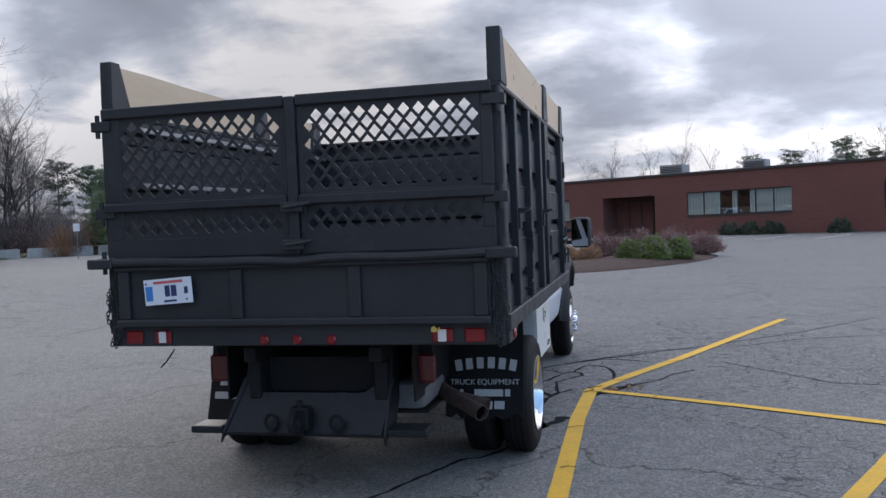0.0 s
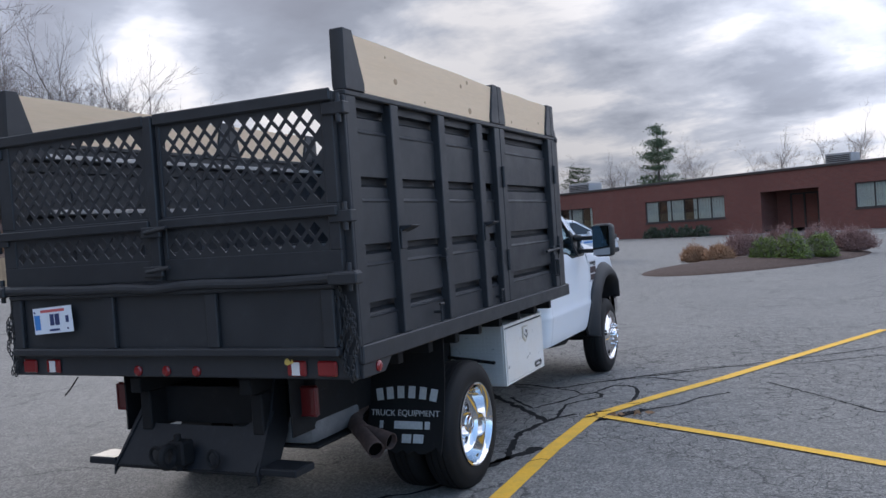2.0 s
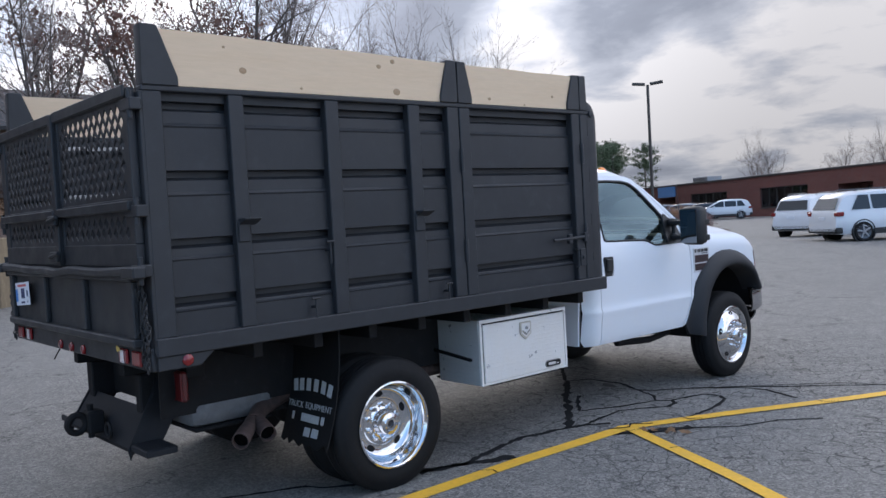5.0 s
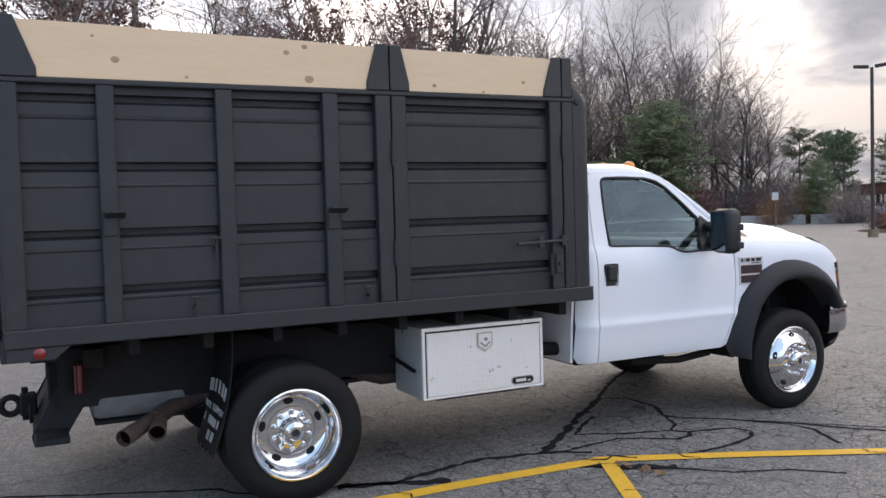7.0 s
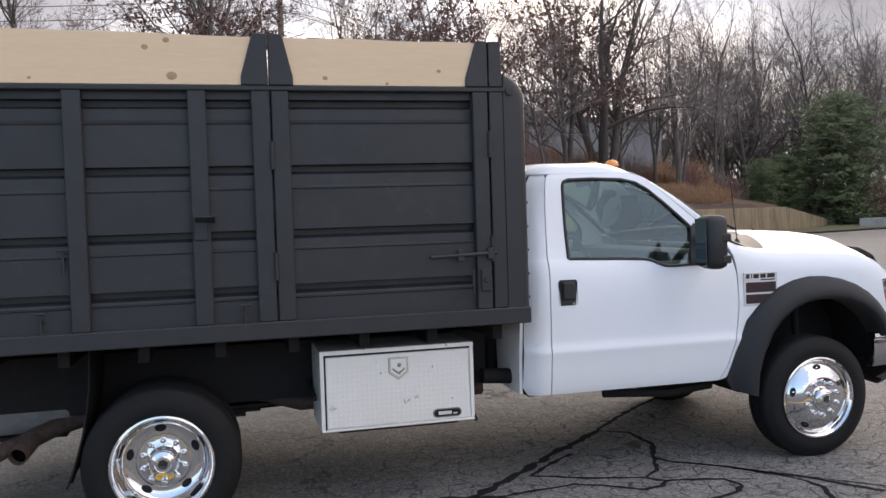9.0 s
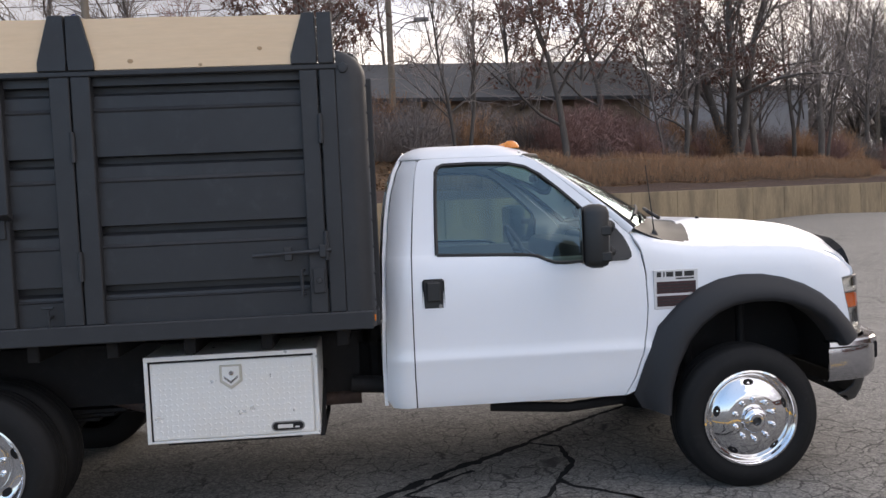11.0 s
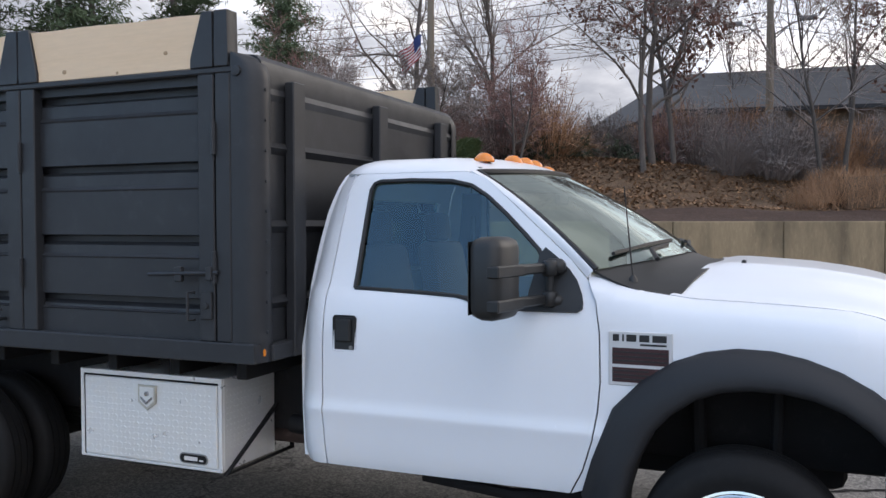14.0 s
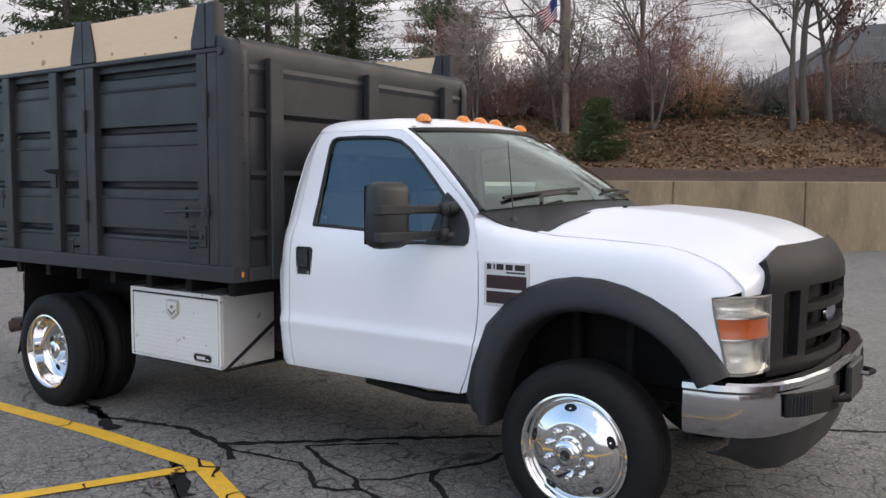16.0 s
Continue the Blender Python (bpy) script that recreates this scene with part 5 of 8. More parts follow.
bm = B(); prism(bm, [(1.282, 0.872), (1.282, 0.800), (1.327, 0.768), (1.372, 0.800), (1.372, 0.872)], "x", TX1 + 0.0135, TX1 + 0.0145); part("latch_recess", bm, ALU, lk)
bm = B(); lathe(bm, [(0, 0.013), (0.008, 0.012), (0.009, 0)], 14, "x", pose(TX1 + 0.0146, 1.330, 0.838)); part("lock_barrel", bm, CHROME2, lk)
bm = B(); prism(bm, [(1.290, 0.812), (1.327, 0.782), (1.364, 0.812), (1.364, 0.824), (1.327, 0.796), (1.290, 0.824)], "x", TX1 + 0.0148, TX1 + 0.019); part("pull", bm, CHROME2, lk)
bm = B(); prism(bm, arc(1.552, 0.532, 0.027, 90, 270, 8) + arc(1.676, 0.532, 0.027, -90, 90, 8), "x", TX1 + 0.0035, TX1 + 0.008, 0.002); bg = part("badge", bm, STEEL, dr)
bm = B(); prism(bm, arc(1.553, 0.532, 0.020, 90, 270, 8) + arc(1.675, 0.532, 0.020, -90, 90, 8), "x", TX1 + 0.0081, TX1 + 0.009); part("badge_field", bm, FRAMEBLACK, bg)
bm = B(); box(bm, TX1 + 0.0092, TX1 + 0.010, 1.56, 1.640, 0.522, 0.542); box(bm, TX1 + 0.0092, TX1 + 0.010, 1.650, 1.675, 0.522, 0.530); part("badge_bar", bm, CLEAR, bg)
for y in (TY0 + 0.05, TY1 - 0.02):
    bm = B(); tube(bm, [(0.46, y + (0.03 if y > 1.3 else -0.075), 0.90), (0.47, y + (0.03 if y > 1.3 else -0.075), 0.465), (1.06, y + (0.03 if y > 1.3 else -0.075), 0.465), (0.50, y + (0.03 if y > 1.3 else -0.075), 0.80)] if y > 1.3 else [(0.46, y - 0.075, 0.72), (1.0, y - 0.075, 0.66)], 0.014, 6)
    part("bracket", bm, FRAMEBLACK, tb)
bm = B(); box(bm, 0.46, 1.06, TY0 + 0.1, TY1 - 0.1, 0.4605, 0.4745, 0.003); part("support", bm, FRAMEBLACK, tb)

# ---- truck: cab ----
def lerp_table(tab):
    xs, ys = [t[0] for t in tab], [t[1] for t in tab]
    return lambda v: float(np.interp(v, xs, ys))


side_prof = lerp_table([(0.48, 0.925), (0.52, 0.950), (0.56, 0.972), (0.62, 0.988), (0.70, 0.999), (0.78, 1.008), (0.815, 1.016), (0.835, 1.017), (0.855, 1.009), (0.90, 1.007), (1.0, 1.009), (1.10, 1.010), (1.20, 1.006), (1.28, 0.999),
                        (1.34, 0.985), (1.38, 0.970), (1.41, 0.950), (1.48, 0.930), (1.55, 0.909), (1.65, 0.882), (1.75, 0.857), (1.85, 0.833), (1.91, 0.815), (1.95, 0.795), (1.975, 0.765), (1.99, 0.735)])
rear_edge = lerp_table([(0.5, 2.17), (0.6, 2.155), (1.0, 2.165), (1.4, 2.185), (1.6, 2.205), (1.75, 2.23), (1.88, 2.27), (1.95, 2.31), (1.99, 2.345)])
seam_z = lerp_table([(3.4, 1.53), (3.60, 1.490), (3.68, 1.455), (3.78, 1.425), (4.0, 1.395), (4.3, 1.385), (4.57, 1.368), (4.70, 1.338), (4.82, 1.285), (4.92, 1.195), (5.0, 1.12)])


def cab_side(sgn):
    def fn(u, v):
        x = side_prof(v)
        e = rear_edge(v)
        x -= 0.085 * max(0.0, 1 - (u - e) / 0.13) ** 2
        return (sgn * x, u, v)
    return fn


def fender_side(sgn):
    def fn(u, v):
        t = max(0.0, seam_z(u) - v)
        x = side_prof(min(v, 1.20))
        x -= float(np.interp(t, [0, 0.008, 0.02, 0.04, 0.07, 0.11, 0.16], [0.115, 0.085, 0.058, 0.034, 0.016, 0.005, 0.0]))
        x -= 0.055 * max(0.0, (u - 4.45) / 0.45) ** 2 + 0.02 * max(0.0, (3.75 - u) / 0.25) * smooth(1.2, 1.45, v)
        return (sgn * x, u, v)
    return fn


ZC = [0.56, 0.60, 0.66, 0.74, 0.80, 0.815, 0.835, 0.855, 0.90, 1.0, 1.1, 1.2, 1.28, 1.34, 1.38, 1.41, 1.48, 1.56, 1.65, 1.75, 1.85, 1.92, 1.95]
INDICATOR = mat("orange_indicator", (0.62, 0.12, 0.012), 0.2, coat=0.5, bump=0.15, bumpscale=150, bumpdist=0.002)
REFLECTOR = mat("silvered_reflector", (0.80, 0.80, 0.78), 0.22, metal=0.75, grain=0.1, scale=30)
RUBTRIM = mat("window_rubber", (0.014, 0.014, 0.015), 0.55)
GAPSHADE = mat("gap_shade", (0.006, 0.006, 0.006), 0.9)
door_rear = [(2.322, 0.556), (2.318, 0.75), (2.318, 0.95), (2.320, 1.2), (2.326, 1.4), (2.346, 1.65), (2.368, 1.85), (2.388, 1.93)]
door_front = [(3.06, 1.915), (3.20, 1.80), (3.36, 1.66), (3.48, 1.555), (3.57, 1.46), (3.608, 1.38), (3.628, 1.25), (3.634, 1.05), (3.622, 0.92), (3.600, 0.80), (3.555, 0.66), (3.50, 0.556)]
glass_loop = [(2.464, 1.40), (2.468, 1.55), (2.476, 1.72), (2.486, 1.865), (2.50, 1.893), (2.53, 1.905), (2.70, 1.908), (2.90, 1.900), (3.00, 1.878), (3.08, 1.83), (3.18, 1.745), (3.27, 1.66), (3.345, 1.585), (3.375, 1.52), (3.375, 1.335), (3.18, 1.328), (3.12, 1.332), (3.07, 1.350), (3.03, 1.370), (2.98, 1.380), (2.80, 1.388)]

for sgn in (1, -1):
    fn = cab_side(sgn)
    # door with its window opening
    out = door_rear + [(2.42, 1.948), (2.55, 1.957), (2.80, 1.957), (2.95, 1.947)] + door_front
    bm = sheet(out, [glass_loop], cut_u=[2.32, 2.5, 2.9, 3.2, 3.45], cut_v=ZC, fn=fn); thicken(bm, 0.02)
    door = part("door", bm, WHITE, truck, angle=40)
    # dark shut line: a near-black sheet set back behind the gap, for its shade
    bm = sheet([(2.25, 0.57), (2.25, 1.5), (2.33, 1.90), (2.45, 1.90), (2.40, 1.4), (2.36, 0.57)], cut_v=ZC, fn=lambda u, v: tuple(Vector(fn(u, v)) - Vector((sgn * 0.022, 0, 0)))); part("rear_door_gap", bm, GAPSHADE, truck)
    bm = sheet([(3.42, 0.57), (3.50, 0.75), (3.55, 1.0), (3.55, 1.35), (3.68, 1.35), (3.70, 1.0), (3.66, 0.75), (3.60, 0.60)], cut_v=ZC, fn=lambda u, v: tuple(Vector(fn(u, v)) - Vector((sgn * 0.030, 0, 0)))); part("front_door_gap", bm, GAPSHADE, truck)
    # rear corner of the cab
    edge = [(rear_edge(z), z) for z in (0.60, 0.8, 1.0, 1.2, 1.4, 1.6, 1.75, 1.88, 1.95)]
    out = [(2.185, 0.552)] + edge + [(2.33, 1.975), (2.40, 1.962), (2.375, 1.945)] + [(u - 0.007, v) for u, v in door_rear[::-1]]
    bm = sheet(out, cut_u=[2.18, 2.20, 2.22, 2.24, 2.27, 2.30], cut_v=ZC, fn=fn); thicken(bm, 0.02); part("cab_corner", bm, WHITE, truck, angle=40)
    # glass and its rubber
    bm = sheet(glass_loop, cut_u=[2.8, 3.1], cut_v=[1.45, 1.55, 1.65, 1.75, 1.85], fn=lambda u, v: tuple(Vector(fn(u, v)) - Vector((sgn * 0.012, 0, 0))))
    g = part("side_window", bm, GLASS, door); g.visible_shadow = False
    bm = B(); tube(bm, [Vector(fn(*p)) - Vector((sgn * 0.002, 0, 0)) for p in glass_loop + glass_loop[:1]], 0.011, 6, False); part("window_rubber", bm, RUBTRIM, door)
    # handle: black pocket with a bar
    bm = B(); box(bm, *sorted((sgn * 0.998, sgn * 1.012)), 2.372, 2.495, 1.105, 1.275, 0.012); hd = part("door_handle", bm, PLASTIC, door)
    bm = B(); box(bm, *sorted((sgn * 1.012, sgn * 1.030)), 2.392, 2.475, 1.150, 1.262, 0.010); part("grip", bm, PLASTIC, hd)
    bm = B(); lathe(bm, [(0, 0.011), (sgn * 0.004, 0.010), (sgn * 0.0045, 0)], 12, "x", pose(sgn * 1.012, 2.47, 1.125)); part("key_lock", bm, STEEL, hd)
    # sail panel and towing mirror on two arms
    bm = sheet([(3.30, 1.328), (3.535, 1.330), (3.556, 1.345), (3.558, 1.37), (3.548, 1.41), (3.525, 1.46), (3.488, 1.508), (3.43, 1.560), (3.375, 1.60), (3.352, 1.57)], cut_v=[1.36, 1.4, 1.45, 1.5, 1.55], fn=lambda u, v: tuple(Vector(fn(u, v)) + Vector((sgn * 0.014, 0, 0)))); thicken(bm, 0.022)
    mr = part("side_mirror", bm, PLASTIC, truck, "black towing mirror on twin arms")
    for z0, z1 in ((1.385, 1.375), (1.50, 1.525)):
        bm = B(); box(bm, -0.135, 0.135, -0.022, 0.022, -0.021, 0.021, 0.008, pose(sgn * 1.085, 3.365, (z0 + z1) / 2, 0, 0, -sgn * 14)); part("arm", bm, PLASTIC, mr)
    bm = B(); box(bm, *sorted((sgn * 0.925, sgn * 0.985)), 3.385, 3.475, 1.485, 1.552, 0.018); part("pivot", bm, PLASTIC, mr, angle=60); bm = B(); box(bm, *sorted((sgn * 0.945, sgn * 1.0)), 3.385, 3.475, 1.345, 1.40, 0.018); part("pivot", bm, PLASTIC, mr, angle=60)
    for z0, z1 in ((1.480, 1.545), (1.350, 1.415)):
        bm = B(); lathe(bm, [(z0, 0.0), (z0, 0.026), (z0 + 0.006, 0.032), (z1 - 0.006, 0.032), (z1, 0.026), (z1, 0.0)], 16, "z", pose(sgn * 0.985, 3.415, 0)); part("knuckle", bm, PLASTIC, mr, angle=60)
    bm = B(); tube(bm, [(sgn * 0.985, 3.415, 1.41), (sgn * 0.985, 3.415, 1.485)], 0.018, 10); part("pivot_pin", bm, PLASTIC, mr)
    bm = B(); box(bm, -0.108, 0.108, -0.07, 0.07, -0.165, 0.165, 0.045, pose(sgn * 1.285, 3.275, 1.485, 0, 0, -sgn * 10))
    hs = part("housing", bm, PLASTIC, mr, angle=65)
    for z0, h_ in ((1.38, 0.024), (1.513, 0.024)):
        bm = B(); box(bm, -0.110, 0.110, 0.02, 0.0765, -h_, h_, 0.006, pose(sgn * 1.285, 3.275, z0, 0, 0, -sgn * 10)); part("band", bm, PLASTIC, hs)
    bm = B(); box(bm, -0.09, 0.09, -0.073, -0.0705, -0.145, 0.145, 0.0, pose(sgn * 1.285, 3.275, 1.485, 0, 0, -sgn * 10)); part("mirror_glass", bm, mat("mirror", (0.20, 0.21, 0.215), 0.02, metal=1.0), hs)
    # front wing
    arch = [(4.868, 0.86), (4.81, 0.92), (4.65, 1.065), (4.42, 1.170), (4.17, 1.195), (3.94, 1.13), (3.73, 0.95), (3.65, 0.74), (3.615, 0.60)]
    out = [(u + 0.007, v) for u, v in door_front[::-1] if v < 1.47] + [(3.565, 1.49)] + [(y, seam_z(y) - 0.003) for y in (3.62, 3.70, 3.80, 4.0, 4.2, 4.4, 4.57, 4.66, 4.75, 4.82, 4.88, 4.918)] + [(4.86, 1.172), (4.792, 1.162), (4.80, 1.10), (4.815, 1.03), (4.84, 0.93)] + arch
    bm = sheet(out, cut_u=[3.7, 3.85, 4.0, 4.2, 4.4, 4.5, 4.6, 4.7, 4.78, 4.85], cut_v=[0.60, 0.66, 0.74, 0.80, 0.815, 0.835, 0.855, 0.90, 1.0, 1.1, 1.15, 1.2, 1.24, 1.26, 1.28, 1.30, 1.315, 1.33, 1.345, 1.36, 1.37, 1.38, 1.39, 1.41, 1.43, 1.46], fn=fender_side(sgn)); thicken(bm, 0.015)
    part("front_wing", bm, WHITE, truck, angle=50)
    # wheel-arch flare: loft between an outer and an inner curve
    fo = [(3.595, 0.482), (3.552, 0.560), (3.602, 0.72), (3.69, 0.945), (3.80, 1.06), (3.93, 1.150), (4.05, 1.195), (4.17, 1.215), (4.30, 1.212), (4.42, 1.188), (4.54, 1.145), (4.65, 1.083), (4.74, 1.01), (4.825, 0.915), (4.880, 0.835)]
    fi = [(3.735, 0.448), (3.745, 0.58), (3.785, 0.72), (3.855, 0.860), (3.93, 0.945), (4.025, 1.012), (4.12, 1.048), (4.23, 1.062), (4.34, 1.060), (4.45, 1.040), (4.55, 1.000), (4.635, 0.942), (4.69, 0.885), (4.732, 0.825), (4.760, 0.775)]
    fw = fender_side(sgn)
    bm = B()
    secs = []
    for (y0, z0), (y1, z1) in zip(fo, fi):
        x0 = abs(fw(max(y0, 3.59), max(z0, 0.56))[0])
        xm = 1.088 - 0.03 * smooth(4.6, 4.9, y0)
        secs.append([(sgn * (x0 - 0.012), y0, z0), (sgn * (x0 + 0.014), y0, z0)] + [(sgn * (x0 + 0.014 + (xm - x0 - 0.014) * math.sin(t * math.pi / 2) ** (2.2 - 1.4 * smooth(0.6, 1.0, z0) if y0 < 4 else 0.8)), y0 + (y1 - y0) * t * 0.82, z0 + (z1 - z0) * t * 0.82) for t in (0.15, 0.32, 0.5, 0.7, 1.0)]
                    + [(sgn * (xm - 0.004), y0 + (y1 - y0) * 0.90, z0 + (z1 - z0) * 0.90), (sgn * (xm - 0.022), y1, z1), (sgn * (xm - 0.10), y1, z1), (sgn * 0.86, y1, z1)])
    vv = [[bm.verts.new(p) for p in s] for s in secs]
    for a, b in zip(vv, vv[1:]):
        for i in range(len(a) - 1):
            bm.faces.new((a[i], a[i + 1], b[i + 1], b[i]))
    bm.faces.new(vv[0]); bm.faces.new(vv[-1][::-1])
    part("wheel_flare", bm, FLARE, truck, "black plastic wheel-arch flare", angle=50)
    # wheel well liner
    bm = B()
    pts = [(3.68, 0.45), (3.70, 0.75), (3.80, 0.97), (4.0, 1.11), (4.25, 1.15), (4.5, 1.10), (4.68, 0.96), (4.76, 0.80), (4.78, 0.62)]
    ra = [bm.verts.new((sgn * 0.93, y, z)) for y, z in pts]; rb = [bm.verts.new((sgn * 0.50, y, z)) for y, z in pts]
    for i in range(len(pts) - 1):
        bm.faces.new((ra[i], ra[i + 1], rb[i + 1], rb[i]))
    part("wheel_well", bm, FRAMEBLACK, truck, angle=60)
    bm = B(); box(bm, *sorted((sgn * 0.48, sgn * 0.50)), 3.65, 4.8, 0.72, 1.2, 0.0); part("well_wall", bm, FRAMEBLACK, truck)
    bm = B(); tube(bm, [(sgn * 0.62, 4.0, 0.42), (sgn * 0.60, 3.98, 1.1)], 0.035, 10); tube(bm, [(sgn * 0.70, 4.30, 0.45), (sgn * 0.66, 4.32, 1.1)], 0.028, 10); part("shock_absorber", bm, FRAMEBLACK, truck)
    # vent badge on the wing: chrome frame, dark red mesh slats, plain bars for the lettering
    x = sgn * 1.004
    def vb(bm, y0, y1, z0, z1, d0, d1, bev=0.0):
        return box(bm, *sorted((x + sgn * d0, x + sgn * d1)), y0, y1, z0, z1, bev)
    bm = B(); prism(bm, [(3.672, 1.262), (3.672, 1.040), (3.83, 1.040), (3.928, 1.125), (3.928, 1.262)], "x", *sorted((x, x + sgn * 0.010)), bevel=0.003); vent = part("wing_vent", bm, mat("satin_silver", (0.62, 0.62, 0.63), 0.35, metal=0.35), truck, "chrome wing vent badge with dark red slats")
    for poly in ([(3.688, 1.195), (3.688, 1.128), (3.905, 1.128), (3.914, 1.14), (3.914, 1.195)], [(3.688, 1.115), (3.688, 1.055), (3.825, 1.055), (3.893, 1.115)]):
        bm = B(); prism(bm, poly, "x", *sorted((x + sgn * 0.0101, x + sgn * 0.0112))); part("vent_mesh", bm, mat("dark_red_mesh", (0.05, 0.014, 0.016), 0.6, grain=0.5, scale=200), vent)
    for z in (1.068, 1.085, 1.102, 1.143, 1.160, 1.178):
        bm = B(); vb(bm, 3.69, 3.835 if z < 1.12 else 3.912, z - 0.003, z + 0.003, 0.0113, 0.0135); part("slat", bm, RUBTRIM, vent)
    for y0, y1 in ((3.69, 3.715), (3.728, 3.735), (3.745, 3.785), (3.797, 3.837), (3.849, 3.905)):
        bm = B(); vb(bm, y0, y1, 1.222, 1.250, 0.0101, 0.0118); part("badge_bar", bm, RUBTRIM, vent)
    bm = B(); vb(bm, 3.80, 3.905, 1.206, 1.214, 0.0101, 0.0112); part("badge_bar", bm, RUBTRIM, vent)
    # A-pillar
    bm = B()
    n = 10
    for_rows = []
    for i in range(n + 1):
        t = i / n
        inner = Vector((sgn * (0.735 + 0.188 * t), 2.995 + 0.605 * t, 1.950 - 0.445 * t + 0.030 * math.sin(math.pi * t)))
        oz = 1.945 - 0.475 * t
        oy = float(np.interp(-oz, [-1.95, -1.915, -1.80, -1.66, -1.555, -1.46], [2.98, 3.062, 3.204, 3.364, 3.484, 3.574]))
        outer = Vector(fn(oy, oz)); outer.x += sgn * 0.001
        r = []
        for k in range(6):
            q = k / 5
            p = inner.lerp(outer, q)
            p += Vector((sgn * 0.5, 0.25, 0.8)).normalized() * 0.018 * (0.2 + 0.8 * min(1.0, t / 0.25)) * math.sin(math.pi * q)
            r.append(bm.verts.new(p))
        for_rows.append(r)
    for a, b in zip(for_rows, for_rows[1:]):
        for k in range(5):
            bm.faces.new((a[k], a[k + 1], b[k + 1], b[k]))
    thicken(bm, 0.012)
    part("windscreen_pillar", bm, WHITE, truck, angle=60)
    # headlamp: reflector, amber indicator, clear cover
    def hl(s, z):
        """s: 0 at the wing, 1 at the grille."""
        y0 = 4.790 + 0.075 * max(0.0, (1.155 - z) / 0.32)
        x0 = 0.965 - 0.01 * (1.155 - z)
        ang = s * 0.86
        return Vector((sgn * (x0 - 0.235 * s ** 1.5), y0 + (4.975 - y0) * math.sin(s * math.pi / 2) ** 0.85, z))
    for nm, z0, z1, mt, dep in (("upper_reflector", 1.078, 1.158, REFLECTOR, 0.035), ("indicator", 0.985, 1.068, INDICATOR, 0.008), ("lower_reflector", 0.840, 0.978, REFLECTOR, 0.04)):
        bm = B()
        grid(bm, [i / 8 for i in range(9)], [z0 + (z1 - z0) * i / 4 for i in range(5)], lambda s, z: hl(s, z) - Vector((sgn * dep * 0.7, dep * 0.7, 0)) * (1 - 0.9 * abs((z - (z0 + z1) / 2) / ((z1 - z0) / 2)) ** 3) * (1 if 0.03 < s < 0.97 else 0.2))
        if nm == "upper_reflector":
            head = part("headlamp", bm, mt, truck, "clear headlamp with an amber band", angle=50)
        else:
            part(nm, bm, mt, head, angle=50)
    bm = B(); grid(bm, [i / 8 for i in range(9)], [0.832, 0.9, 1.0, 1.08, 1.163], lambda s, z: hl(s, z) + Vector((sgn * 0.006, 0.006, 0)))
    cv = part("cover", bm, thin_glass("lamp_cover", (0.93, 0.93, 0.90), 0.03), head, angle=60); cv.visible_shadow = False
    bm = B(); tube(bm, [hl(s, 0.832) for s in (0, 0.25, 0.5, 0.75, 1)] + [hl(1, z) for z in (0.95, 1.05, 1.163)] + [hl(s, 1.163) for s in (0.75, 0.5, 0.25, 0)] + [hl(0, z) for z in (1.05, 0.95, 0.832)], 0.006, 6, False); part("lamp_seal", bm, STEEL, head)
    for z in (0.9815, 1.073):
        bm = B(); tube(bm, [hl(s, z) for s in (0, 0.2, 0.4, 0.6, 0.8, 1)], 0.006, 6); part("divider", bm, CHROME2, head)

# roof: one pressing, rounded down to the door frames and over the rear edge
def roof_pt(u, v):
    s = abs(u)
    if s <= 0.75:
        x, z = 0.62 * s / 0.75, 2.043 - 0.020 * (s / 0.75) ** 2
    else:
        q = (s - 0.75) / 0.25
        x = 0.62 * (1 - q) ** 2 + 2 * 0.768 * q * (1 - q) + 0.800 * q * q
        z = 2.023 * (1 - q) ** 2 + 2 * 2.008 * q * (1 - q) + 1.945 * q * q
    yf = 3.197 - 0.20 * (x / 0.75) ** 2
    if v < 0.2:
        a = v / 0.2 * math.pi / 2
        y = 2.284 + 0.19 * (1 - math.cos(a))
        z = 1.943 + (z - 1.943) * math.sin(a)
    else:
        y = 2.474 + (yf - 2.474) * (v - 0.2) / 0.8
        z += (min(z, 1.968 - 0.020 * (x / 0.75) ** 2) - z) * max(0.0, (v - 0.66) / 0.34) ** 1.8
    x -= 0.085 * max(0.0, 1 - (y - 2.30) / 0.13) ** 2 * s ** 3 if y < 2.43 else 0.0
    return (x if u >= 0 else -x, y, z)
US = [0, 0.12, 0.25, 0.38, 0.5, 0.62, 0.70, 0.75, 0.78, 0.81, 0.84, 0.87, 0.90, 0.93, 0.96, 0.98, 1.0]
bm = B(); grid(bm, [-u for u in US[:0:-1]] + US, [0, 0.02, 0.045, 0.07, 0.10, 0.13, 0.16, 0.2, 0.3, 0.4, 0.55, 0.66, 0.72, 0.78, 0.84, 0.89, 0.93, 0.97, 1.0], roof_pt)
thicken(bm, 0.018); part("roof", bm, WHITE, truck, angle=70)
# clearance lamps on the roof
for x in (0.56, 0.19, 0.0, -0.19, -0.56):
    y = 2.965 + 0.03 * (1 - (x / 0.56) ** 2)
    z = roof_pt(x / 0.62 * 0.75, 0.80)[2] - 0.010
    bm = B()
    lathe(bm, [(0.0, 0.058), (0.012, 0.057), (0.030, 0.045), (0.044, 0.025), (0.048, 0.0)], 20, "z", pose(x, y, z) @ Matrix.Diagonal((0.66, 0.92, 0.95, 1)))
    part("clearance_lamp", bm, AMBER, truck, "amber roof clearance lamp")
